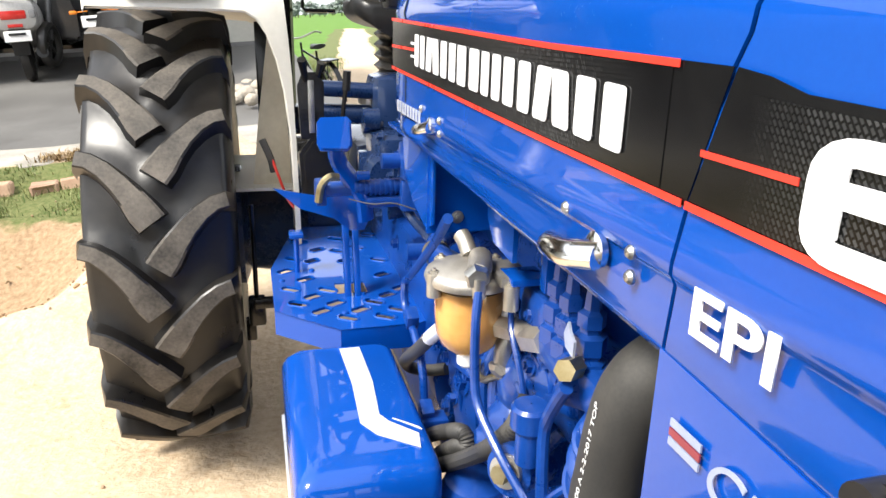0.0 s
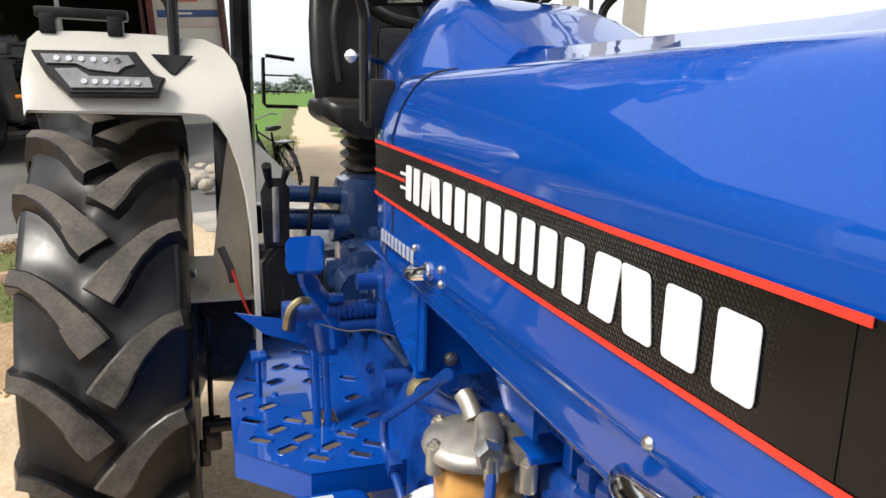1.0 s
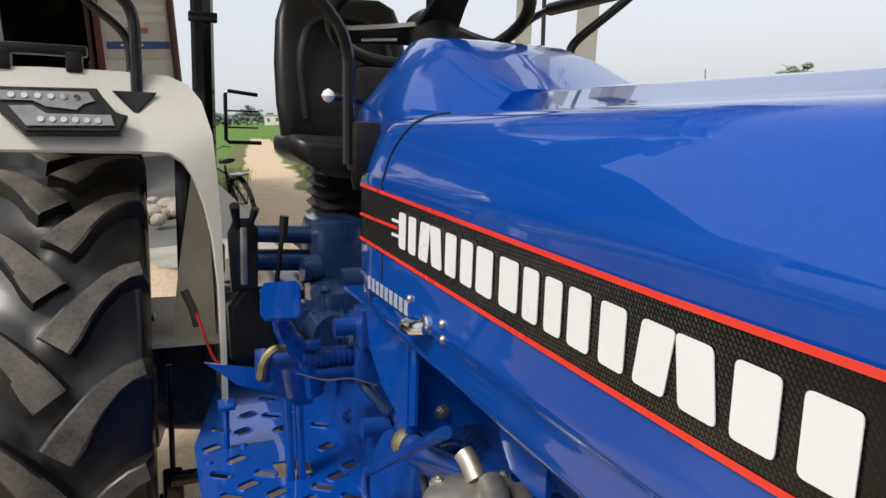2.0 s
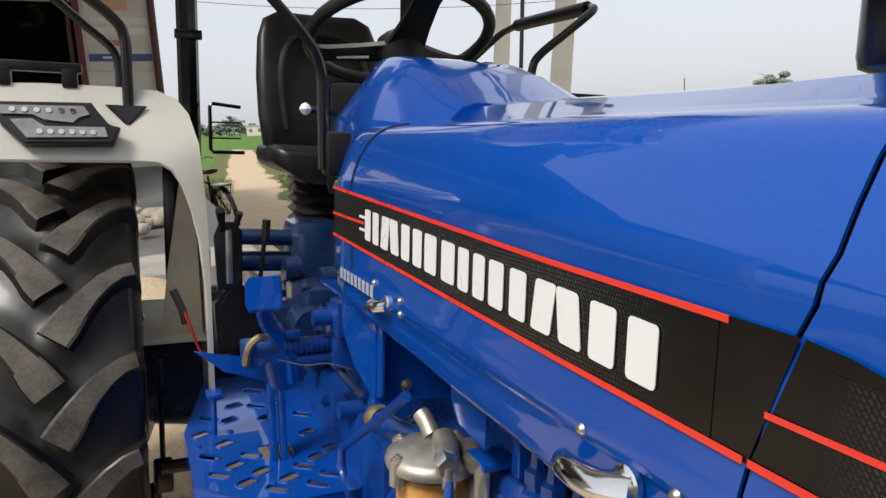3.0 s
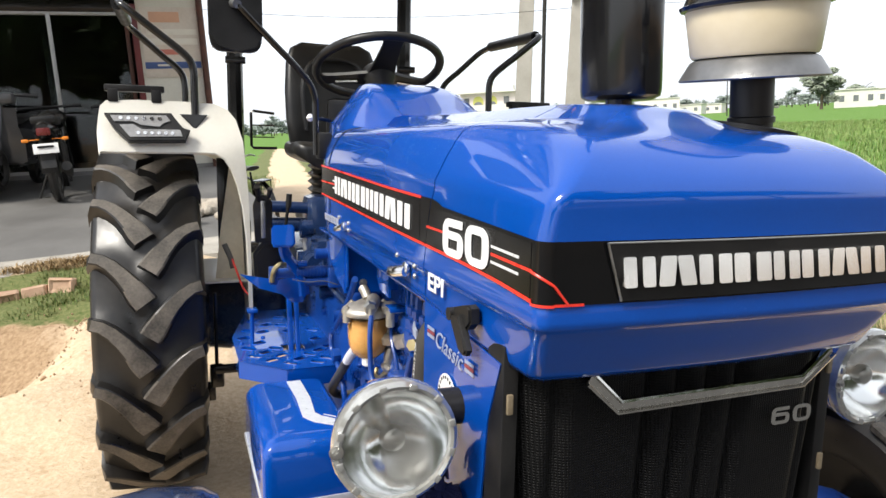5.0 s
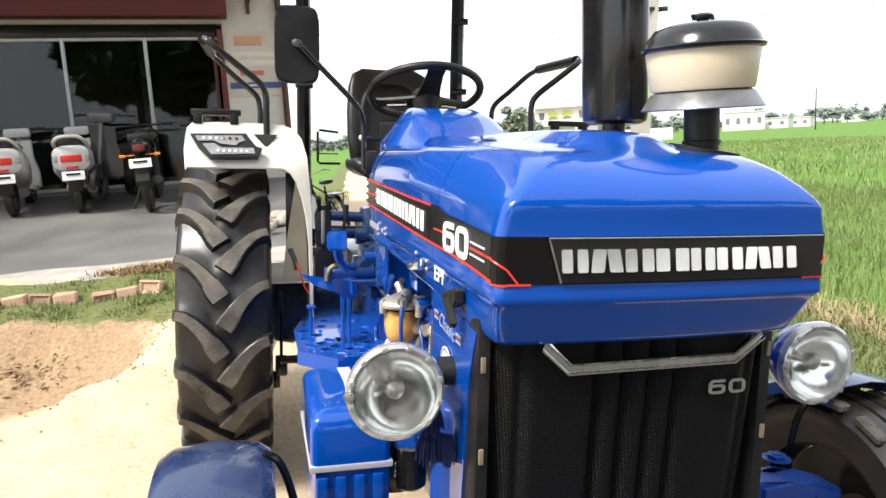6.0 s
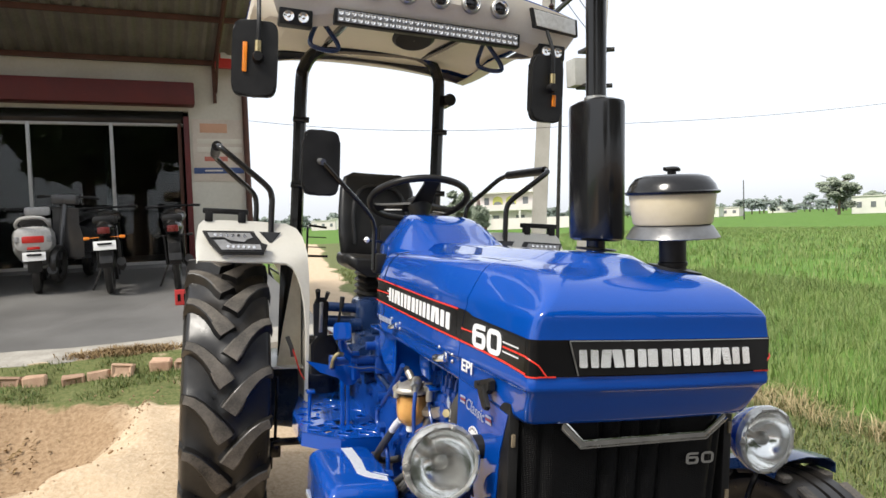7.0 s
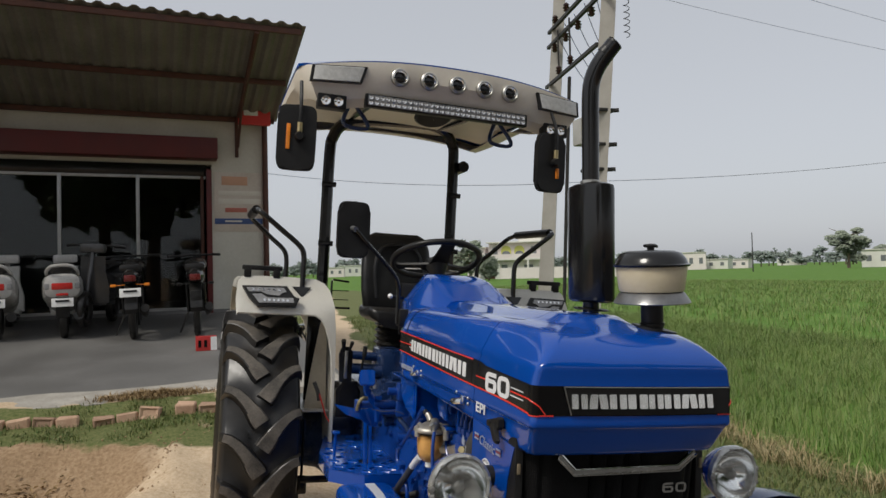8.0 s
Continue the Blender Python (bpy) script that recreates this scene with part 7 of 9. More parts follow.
# castings, senders and small pipes low on the engine's side
for c, r, h in (((-0.175, 0.885, 0.802), 0.045, 0.030), ((-0.165, 1.03, 0.80), 0.055, 0.022), ((-0.17, 0.96, 0.72), 0.04, 0.03), ((-0.165, 1.14, 0.80), 0.035, 0.02)):
    b = bmesh.new()
    lathe(b, [(r, -0.03), (r, h * 0.5), (r * 0.86, h * 0.8), (r * 0.5, h), (r * 0.3, h * 1.25), (0.001, h * 1.3)], c, (-1, 0.1, 0.15), 28)
    boss = part("cast_boss", b, BLUE_DULL, engine)
    for k in range(5):
        a = 2 * math.pi * k / 5 + r * 30
        b = bmesh.new()
        bolt(b, Vector(c) + Vector((-h * 0.62, r * 0.74 * math.cos(a), r * 0.74 * math.sin(a))), (-1, 0.1, 0.15), 0.0065, 0.006)
        part("bolt", b, BLUE_DULL, boss)
b = bmesh.new()
prism(b, [(1.255, 0.775), (1.165, 0.655), (1.130, 0.600), (1.030, 0.590), (1.015, 0.66), (1.050, 0.790), (1.110, 0.835), (1.20, 0.830)], (-0.182, 0, 0), (0, 1, 0), (0, 0, 1), 0.03, 0.008)
timing = part("timing_plate", b, BLUE_DULL, engine, "blue cast timing cover")
for y, z, r in ((1.103, 0.749, 0.017), (1.075, 0.640, 0.010), (1.200, 0.790, 0.010), (1.062, 0.780, 0.009), (1.150, 0.690, 0.009)):
    b = bmesh.new()
    bolt(b, (-0.184, y, z), (-1, -0.1, 0.1), r, 0.013)
    part("bolt", b, BLUE_DULL, timing)
b = bmesh.new()
box(b, (-0.205, 1.055, 0.812), (0.016, 0.150, 0.026), 0.005, Matrix.Rotation(radians(-14), 3, "X"))
bolt(b, (-0.213, 1.105, 0.797), (-1, 0, 0.1), 0.010, 0.010)
part("pipe_bracket", b, BLUE_DULL, engine)
b = bmesh.new()
lathe(b, [(0.050, -0.03), (0.050, 0.010), (0.044, 0.018), (0.030, 0.024), (0.012, 0.027), (0.001, 0.028)], (-0.172, 0.880, 0.876), (-1, 0.1, 0.25), 30)
drive = part("drive_cover", b, BLUE_DULL, engine)
for k in range(4):
    a = 2 * math.pi * k / 4 + 0.5
    b = bmesh.new()
    bolt(b, (-0.184, 0.880 + 0.041 * math.cos(a), 0.876 + 0.041 * math.sin(a)), (-1, 0.1, 0.25), 0.0065, 0.007)
    part("bolt", b, BLUE_DULL, drive)
for p0, p1, r in (((-0.165, 0.930, 0.905), (-0.20, 0.905, 0.80), 0.009), ((-0.17, 0.745, 0.865), (-0.205, 0.760, 0.780), 0.008), ((-0.165, 0.99, 0.87), (-0.19, 0.975, 0.76), 0.011), ((-0.17, 1.16, 0.90), (-0.18, 1.06, 0.92), 0.010)):
    b = bmesh.new()
    tube(b, [p0, ((p0[0] + p1[0]) / 2 - 0.012, (p0[1] + p1[1]) / 2, (p0[2] + p1[2]) / 2), p1], r, seg=10)
    part("cast_web", b, BLUE_DULL, engine)
for k in range(7):
    b = bmesh.new()
    yy = 0.60 + 0.095 * k
    box(b, (-0.128, yy, 1.075), (0.05, 0.034, 0.028), 0.008)
    bolt(b, (-0.138, yy, 1.088), (0, 0, 1), 0.008, 0.009)
    part("head_lug", b, BLUE_DULL, engine)
# black box added inside the bonnet to block light and darken the bay
b = bmesh.new()
box(b, (0.02, 0.84, 1.255), (0.40, 0.80, 0.24), 0.03)
part("fuel_tank", b, BLACK_PLASTIC, tractor, "black box added under the bonnet to block light")
# black block added on the far side to stop light shining through
b = bmesh.new()
box(b, (0.215, 0.86, 0.93), (0.07, 0.72, 0.36), 0.02)
part("bay_closure", b, BLACK_PAINT, engine, "black block added to close the engine bay's far side")
b = bmesh.new()
tube(b, [(-0.19, 0.887, 0.93), (-0.196, 0.888, 0.915), (-0.197, 0.889, 0.885)], 0.013, seg=14)
lathe(b, [(0.017, 0), (0.018, 0.006), (0.012, 0.012), (0.001, 0.013)], (-0.198, 0.888, 0.884), (-0.6, -0.3, -0.5), 6)
part("sender_unit", b, CAST_ALU, engine, "grey electric sender")
b = bmesh.new()
tube(b, [(-0.20, 0.985, 0.85), (-0.205, 0.97, 0.838), (-0.206, 0.935, 0.842), (-0.204, 0.905, 0.862), (-0.198, 0.888, 0.872)], 0.0055, seg=8)
part("sender_lead", b, BRASSY, engine, "yellowish sleeved lead")
for p0, p1, r in (((-0.15, 0.80, 1.018), (-0.15, 0.80, 1.028), 0.022), ((-0.168, 0.772, 1.0), (-0.176, 0.765, 1.012), 0.012)):
    b = bmesh.new()
    cyl(b, p0, p1, r, r * 0.9, 14)
    part("pump_cap", b, BLUE_DULL, pump)
for z in (0.935, 0.957, 0.978):
    b = bmesh.new()
    box(b, (-0.176, 0.815, z), (0.016, 0.04, 0.009), 0.003, Matrix.Rotation(0.25, 3, "X"))
    part("pump_rib", b, BLUE_DULL, pump)
for pts, r, mt in (([(-0.20, 0.86, 0.99), (-0.208, 0.83, 0.965), (-0.205, 0.80, 0.92), (-0.198, 0.79, 0.86), (-0.192, 0.80, 0.80)], 0.0042, BLUE_DULL), ([(-0.19, 1.20, 0.90), (-0.215, 1.10, 0.885), (-0.212, 1.0, 0.90), (-0.19, 0.93, 0.93)], 0.006, HOSE),
                   ([(-0.18, 0.66, 0.86), (-0.205, 0.67, 0.84), (-0.212, 0.70, 0.79), (-0.20, 0.72, 0.70)], 0.005, BLUE_DULL), ([(-0.19, 1.06, 0.93), (-0.20, 1.07, 0.86), (-0.195, 1.10, 0.78), (-0.18, 1.12, 0.68)], 0.0045, BLUE_DULL)):
    b = bmesh.new()
    tube(b, pts, r, seg=8)
    part("thin_pipe", b, mt, engine)

# ---- battery and tool box beside the engine ----
b = bmesh.new()
BX0, BX1, BY0, BY1 = -0.487, -0.262, 0.925, 1.368
rings = []
for z, ins in ((0.565, 0.0), (0.66, 0.0), (0.688, 0.003), (0.702, 0.012), (0.710, 0.026), (0.7125, 0.05)):
    r = []
    x0, x1, y0, y1 = BX0 + ins, BX1 - ins * 0.4, BY0 + ins * 1.2, BY1 - ins * 0.3
    c = 0.022
    for cx, cy, a0 in ((x1 - c, y1 - c, 0), (x0 + c, y1 - c, 90), (x0 + c, y0 + c, 180), (x1 - c, y0 + c, 270)):
        for k in range(5):
            a = radians(a0 + 22.5 * k)
            r.append((cx + c * math.cos(a), cy + c * math.sin(a), z))
    rings.append(r)
skin(b, rings)
side_box = part("battery_box", b, BLUE, tractor, "blue pressed-steel battery box with a silver stripe", angle=45)
b = bmesh.new()
box(b, ((BX0 + BX1) / 2 + 0.004, (BY0 + BY1) / 2 + 0.004, 0.42), (0.212, 0.432, 0.27), 0.012)
for i in range(4):
    box(b, (BX0 + 0.03 + 0.052 * i, BY0 + 0.002, 0.43), (0.030, 0.012, 0.20), 0.004)
part("box_base", b, BLUE, side_box)
b = bmesh.new()
box(b, ((BX0 + BX1) / 2, (BY0 + BY1) / 2, 0.556), (0.231, 0.449, 0.018), 0.003)
part("silver_band", b, GREY_DECAL, side_box, "silver trim band")
b = bmesh.new()
sheet(b, [[(-0.371, 1.345, 0.7140), (-0.366, 1.20, 0.7140), (-0.371, 1.065, 0.7140), (-0.350, 1.025, 0.7140), (-0.290, 0.975, 0.7140)],
          [(-0.331, 1.345, 0.7140), (-0.328, 1.20, 0.7140), (-0.336, 1.085, 0.7140), (-0.324, 1.060, 0.7140), (-0.284, 1.015, 0.7140)]], 0.001)
part("silver_stripe", b, surface("ribbed_silver_tape", (0.62, 0.65, 0.7), (0.78, 0.8, 0.84), rough=(0.25, 0.4), scale=60, fine=300, bump=0.2, bump_dist=0.0006, metal=0.2), side_box, "ribbed silver stripe")
for k in (0.2, 0.5, 0.8):
    b = bmesh.new()
    tube(b, [(-0.319 + 0.012 * k, 1.07 - 0.01 * k, 0.7132), (-0.281 + 0.006 * k, 1.035 - 0.012 * k, 0.7132)], 0.0012, seg=6, smooth=0)
    part("thin_line", b, GREY_DECAL, side_box)
b = bmesh.new()
box(b, (-0.24, 1.10, 0.50), (0.05, 0.30, 0.10), 0.008)
part("box_bracket", b, BLACK_PAINT, side_box)

# ---- footplate with slots ----
PZ = 0.735
outline_fp = [(-0.490, 1.515), (-0.490, 1.790), (-0.410, 2.16), (-0.13, 2.16), (-0.16, 1.70), (-0.165, 1.405), (-0.195, 1.390), (-0.362, 1.388)]
slots = [(-0.454, 1.768), (-0.449, 1.638), (-0.402, 1.582), (-0.438, 1.545), (-0.391, 1.493), (-0.365, 1.618), (-0.356, 1.533), (-0.339, 1.446), (-0.307, 1.485), (-0.269, 1.525), (-0.233, 1.561), (-0.260, 1.438), (-0.194, 1.598),
         (-0.307, 1.908), (-0.295, 1.825), (-0.210, 1.814), (-0.383, 1.837), (-0.225, 1.472), (-0.41, 1.70), (-0.43, 1.86), (-0.36, 1.93), (-0.25, 1.93), (-0.40, 2.0), (-0.30, 2.02), (-0.22, 1.70), (-0.20, 2.05)]


def footplate():
    from mathutils import geometry
    pts, edges = [], []

    def loop(ps):
        o = len(pts)
        pts.extend(Vector(p) for p in ps)
        edges.extend((o + i, o + (i + 1) % len(ps)) for i in range(len(ps)))

    loop(outline_fp)
    holes = []
    for k, (x, y) in enumerate(slots):
        a = radians(-28 if k % 2 else 24)
        ps = []
        for i in range(10):
            t = 2 * math.pi * i / 10
            cx = 0.0115 * (1 if math.cos(t) > 0 else -1) if abs(math.cos(t)) > 0.01 else 0
            u, v = cx + 0.0105 * math.cos(t), 0.0112 * math.sin(t)
            ps.append((x + u * math.cos(a) - v * math.sin(a), y + (u * math.sin(a) + v * math.cos(a)) * 1.25))
        holes.append(ps)
        loop(ps)
    slot_rect = [(-0.345, 1.53 + 0.06), (-0.345, 1.66), (-0.275, 1.66), (-0.275, 1.59)]
    holes.append(slot_rect)
    loop(slot_rect)
    vs, es, fs, _, _, _ = geometry.delaunay_2d_cdt(pts, edges, [], 1, 1e-6)

    def inside(p, poly):
        c = False
        for i in range(len(poly)):
            (x0, y0), (x1, y1) = poly[i - 1], poly[i]
            if (y0 > p[1]) != (y1 > p[1]) and p[0] < (x1 - x0) * (p[1] - y0) / (y1 - y0) + x0:
                c = not c
        return c

    b = bmesh.new()
    bv = [b.verts.new((v.x, v.y, PZ)) for v in vs]
    keep = []
    for f in fs:
        c = sum((vs[i] for i in f), Vector((0, 0))) / len(f)
        if inside(c, outline_fp) and not any(inside(c, h) for h in holes):
            keep.append(b.faces.new([bv[i] for i in f]))
    bmesh.ops.recalc_face_normals(b, faces=keep)
    bmesh.ops.solidify(b, geom=keep, thickness=0.004)
    n = len(outline_fp)
    rings = [[(x, y, PZ - h) for x, y in outline_fp] for h in (0.0, 0.006, 0.055)]
    rings2 = [[(x * 0.992 - 0.0024, 1.77 + (y - 1.77) * 0.992, PZ - h) for x, y in outline_fp] for h in (0.055, 0.004)]
    skin(b, rings + rings2, cap=False)
    fp = part("footplate", b, BLUE, tractor, "blue slotted steel footplate")
    for ps in holes[:-1]:
        b = bmesh.new()
        c = sum((Vector(q) for q in ps), Vector((0, 0))) / len(ps)
        ring = lambda k, z: [(c.x + (x - c.x) * k, c.y + (y - c.y) * k, z) for x, y in ps]
        skin(b, [ring(1.22, PZ), ring(1.12, PZ + 0.0022), ring(1.0, PZ + 0.002), ring(0.98, PZ - 0.004)], cap=False)
        part("slot_rim", b, BLUE, fp)
    return fp


plate = footplate()
for x, y in ((-0.343, 1.471), (-0.289, 1.575), (-0.466, 1.70), (-0.20, 1.50), (-0.39, 1.76)):
    b = bmesh.new()
    lathe(b, [(0.008, 0), (0.007, 0.004), (0.003, 0.006), (0.0005, 0.0062)], (x, y, PZ), (0, 0, 1), 12)
    part("rivet", b, BLUE, plate)
b = bmesh.new()
cyl(b, (-0.425, 1.76, PZ), (-0.425, 1.76, PZ + 0.095), 0.007, seg=10)
box(b, (-0.425, 1.755, PZ + 0.10), (0.035, 0.045, 0.012), 0.004)
part("lock_pedal", b, BLUE, plate, "small blue foot button")

# ---- brake pedals on their cross shaft ----
b = bmesh.new()
prism(b, [(-0.030, -0.034), (0.024, -0.036), (0.033, -0.026), (0.034, 0.024), (0.026, 0.033), (-0.026, 0.032), (-0.034, 0.022), (-0.036, -0.02)], (-0.357, 1.47, 1.123), (1, 0, 0), (0, 0.35, 0.94), 0.016, 0.004)
tube(b, [(-0.350, 1.475, 1.112), (-0.352, 1.49, 1.085), (-0.342, 1.50, 1.055), (-0.318, 1.50, 1.02), (-0.296, 1.50, 0.985), (-0.290, 1.50, 0.935)], 0.022, seg=12, flat=0.55)
cyl(b, (-0.312, 1.485, 1.035), (-0.285, 1.485, 1.035), 0.010, seg=12)
pedal = part("brake_pedal", b, BLUE, tractor, "blue brake pedal pair on a ribbed cross shaft")
b = bmesh.new()
cyl(b, (-0.375, 1.50, 1.005), (-0.215, 1.50, 1.008), 0.016, seg=14)
for i in range(9):
    cyl(b, (-0.315 + 0.0105 * i, 1.50, 1.0065), (-0.310 + 0.0105 * i, 1.50, 1.0065), 0.0185, seg=14)
cyl(b, (-0.30, 1.50, 0.975), (-0.12, 1.50, 0.978), 0.014, seg=12)
box(b, (-0.385, 1.50, 1.000), (0.022, 0.045, 0.052), 0.005)
box(b, (-0.19, 1.50, 0.99), (0.06, 0.06, 0.07), 0.01)
part("cross_shaft", b, BLUE_DULL, pedal)
b = bmesh.new()
tube(b, [(-0.392, 1.475, 0.985), (-0.385, 1.47, 1.02), (-0.368, 1.47, 1.037), (-0.35, 1.475, 1.035)], 0.008, seg=8)
part("latch", b, BRASSY, pedal, "bent brass-coloured latch")
b = bmesh.new()
prism(b, [(-0.175, 0.036), (-0.14, 0.028), (-0.06, 0.012), (-0.01, 0.018), (0.07, 0.036), (0.078, 0.02), (0.04, -0.012), (0.016, -0.062), (-0.016, -0.062), (-0.05, -0.034), (-0.12, -0.010)], (-0.305, 1.545, 0.965), (1, 0, 0), (0, 0.1, 1), 0.006, 0)
part("pedal_guard", b, BLUE, pedal)
for x in (-0.322, -0.300):
    b = bmesh.new()
    box(b, (x, 1.60, 0.83), (0.015, 0.026, 0.26), 0.003, Matrix.Rotation(radians(-12), 3, "X"))
    part("pedal_rod", b, BLUE, pedal)

# ---- lever quadrant and hydraulic gear behind ----
b = bmesh.new()
prism(b, [(-0.03, -0.085), (0.03, -0.085), (0.034, 0.06), (0.015, 0.085), (-0.02, 0.085), (-0.035, 0.05)], (-0.362, 1.95, 1.125), (1, 0, 0), (0, 0.1, 1), 0.02, 0.004)
quad = part("lever_quadrant", b, BLACK_PAINT, tractor, "control lever quadrant")
b = bmesh.new()
box(b, (-0.363, 1.925, 1.125), (0.016, 0.006, 0.135), 0.003)
part("scale_plate", b, STEEL, quad, "slotted steel scale plate")
for p0, p1, r in (((-0.375, 1.94, 1.19), (-0.385, 1.90, 1.245), 0.012), ((-0.345, 1.95, 1.19), (-0.335, 1.93, 1.235), 0.010)):
    b = bmesh.new()
    cyl(b, p0, p1, r * 0.6, r, 10)
    part("lever_knob", b, BLACK_PLASTIC, quad)
b = bmesh.new()
tube(b, [(-0.28, 1.98, 1.04), (-0.277, 1.95, 1.12), (-0.268, 1.94, 1.19)], 0.006, seg=8)
tube(b, [(-0.2705, 1.942, 1.165), (-0.267, 1.94, 1.215)], 0.011, seg=10, smooth=0)
part("hand_lever", b, BLACK_PLASTIC, tractor, "black hand lever")
b = bmesh.new()
cyl(b, (-0.345, 2.02, 1.165), (-0.10, 2.02, 1.150), 0.022, seg=14)
cyl(b, (-0.33, 2.04, 1.095), (-0.10, 2.04, 1.085), 0.028, seg=14)
box(b, (-0.12, 2.05, 1.09), (0.14, 0.20, 0.22), 0.03)
cyl(b, (-0.20, 1.80, 0.98), (-0.20, 1.70, 0.98), 0.05, seg=18)
box(b, (-0.16, 1.85, 1.0), (0.12, 0.22, 0.14), 0.025)
# dark blue here puts the shade behind the pedals into the paint
part("hydraulic_housing", b, BLUE_DEEP, tractor, "hydraulic lift housing with cross tubes, blue darkened for shade")
# added black block that fills the dark behind the pedals
b = bmesh.new()
prism(b, [(-0.06, -0.10), (0.05, -0.10), (0.06, 0.02), (0.03, 0.075), (-0.03, 0.075), (-0.065, 0.03)], (-0.330, 2.06, 0.955), (1, 0, 0), (0, 0.1, 1), 0.09, 0.012)
cyl(b, (-0.395, 2.09, 0.99), (-0.27, 2.09, 0.99), 0.035, seg=18)
part("dark_mass", b, BLACK_PAINT, tractor, "black block added for the dark mass behind the pedals")
# rear fittings and the pipe take the shaded copy of the blue
rnd = random.Random(3)
for k in range(22):
    b = bmesh.new()
    c = Vector((rnd.uniform(-0.24, -0.10), rnd.uniform(1.45, 1.95), rnd.uniform(0.86, 1.10)))
    if k % 3 == 0:
        bolt(b, (-0.19 - rnd.uniform(0, 0.03), c.y, c.z), (-1, 0, 0), 0.012, 0.012)
    elif k % 3 == 1:
        cyl(b, c, c + Vector((-rnd.uniform(0.02, 0.06), 0, 0)), rnd.uniform(0.015, 0.03), seg=12)
    else:
        box(b, c, (rnd.uniform(0.03, 0.07), rnd.uniform(0.03, 0.07), rnd.uniform(0.03, 0.08)), 0.008)
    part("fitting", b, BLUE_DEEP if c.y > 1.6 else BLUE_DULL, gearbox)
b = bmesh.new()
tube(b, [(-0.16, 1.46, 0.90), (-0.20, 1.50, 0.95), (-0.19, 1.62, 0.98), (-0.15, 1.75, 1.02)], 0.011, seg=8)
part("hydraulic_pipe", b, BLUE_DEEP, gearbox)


# ---- bricks set on edge along the yard's bank ----
BRICK = surface("old_red_brick", (0.36, 0.205, 0.135), (0.52, 0.36, 0.25), rough=(0.75, 0.95), scale=9, fine=70, bump=0.5, bump_dist=0.006, per_piece=0.25)
brick_row = thing("brick_edging", "row of worn clay bricks edging the shop yard", "brick edging", kind="structure")


def brick_mesh(seed):
    b = bmesh.new()
    box(b, (0, 0, 0), (0.155, 0.105, 0.110), 0.011, seg=1)
    if seed % 2:                                         # the maker's hollow shows on some
        b.faces.ensure_lookup_table()
        face = min(b.faces, key=lambda f: f.calc_center_median().y)
        bmesh.ops.inset_region(b, faces=[face], thickness=0.028, depth=0.0)
        for v in face.verts:
            v.co.y += 0.014
    r = random.Random(seed)
    for v in b.verts:
        v.co += Vector((r.uniform(-1, 1), r.uniform(-1, 1), r.uniform(-1, 1))) * 0.004
    return finish(b, "brick", BRICK, False)


brick_kinds = [brick_mesh(i) for i in range(4)]
rb = random.Random(8)
x = -4.2
k = 0
while x < -0.72:
    o = new("brick", brick_kinds[k % 4])
    o.parent = brick_row
    yy = 4.66 + 0.03 * math.sin(x * 2.1) + rb.uniform(-0.015, 0.015)
    o.matrix_basis = pose(x, yy, ground_z(x, yy) + rb.uniform(-0.012, 0.034), rb.uniform(-9, 9), rb.uniform(-8, 8), rb.uniform(-14, 14))
    x += rb.uniform(0.160, 0.182) + (0.09 if rb.random() < 0.12 else 0)
    k += 1

# ---- leaves of grass as joined stuff ----
def leaf_material(name, a, c, d, rough=0.5):
    m, n, l, p = nodes_of(name)
    geo = n.new("ShaderNodeNewGeometry")
    ramp = n.new("ShaderNodeValToRGB")
    ramp.color_ramp.elements[0].color, ramp.color_ramp.elements[1].color = (*a, 1), (*c, 1)
    e = ramp.color_ramp.elements.new(0.88)
    e.color = (*d, 1)
    ramp.color_ramp.elements[1].position = 0.8
    l.new(geo.outputs["Random Per Island"], ramp.inputs[0])
    big = n.new("ShaderNodeTexNoise")
    big.inputs["Scale"].default_value = 0.35
    l.new(geo.outputs["Position"], big.inputs["Vector"])
    hs = n.new("ShaderNodeHueSaturation")
    mr = n.new("ShaderNodeMapRange")
    mr.inputs[1].default_value, mr.inputs[2].default_value, mr.inputs[3].default_value, mr.inputs[4].default_value = 0.3, 0.7, 0.82, 1.18
    l.new(big.outputs[0], mr.inputs[0])
    l.new(mr.outputs[0], hs.inputs["Value"])
    l.new(ramp.outputs[0], hs.inputs["Color"])
    l.new(hs.outputs[0], p.inputs["Base Color"])
    p.inputs["Roughness"].default_value = rough
    p.inputs["Specular IOR Level"].default_value = 0.3
    p.inputs["Subsurface Weight"].default_value = 0.0
    return m


RICE = leaf_material("rice_leaf", (0.055, 0.135, 0.018), (0.145, 0.265, 0.045), (0.27, 0.31, 0.11))
VERGE = leaf_material("verge_grass", (0.045, 0.10, 0.016), (0.10, 0.175, 0.032), (0.22, 0.22, 0.08))
STRAW = leaf_material("dry_straw", (0.42, 0.33, 0.17), (0.56, 0.46, 0.27), (0.30, 0.24, 0.12), 0.7)


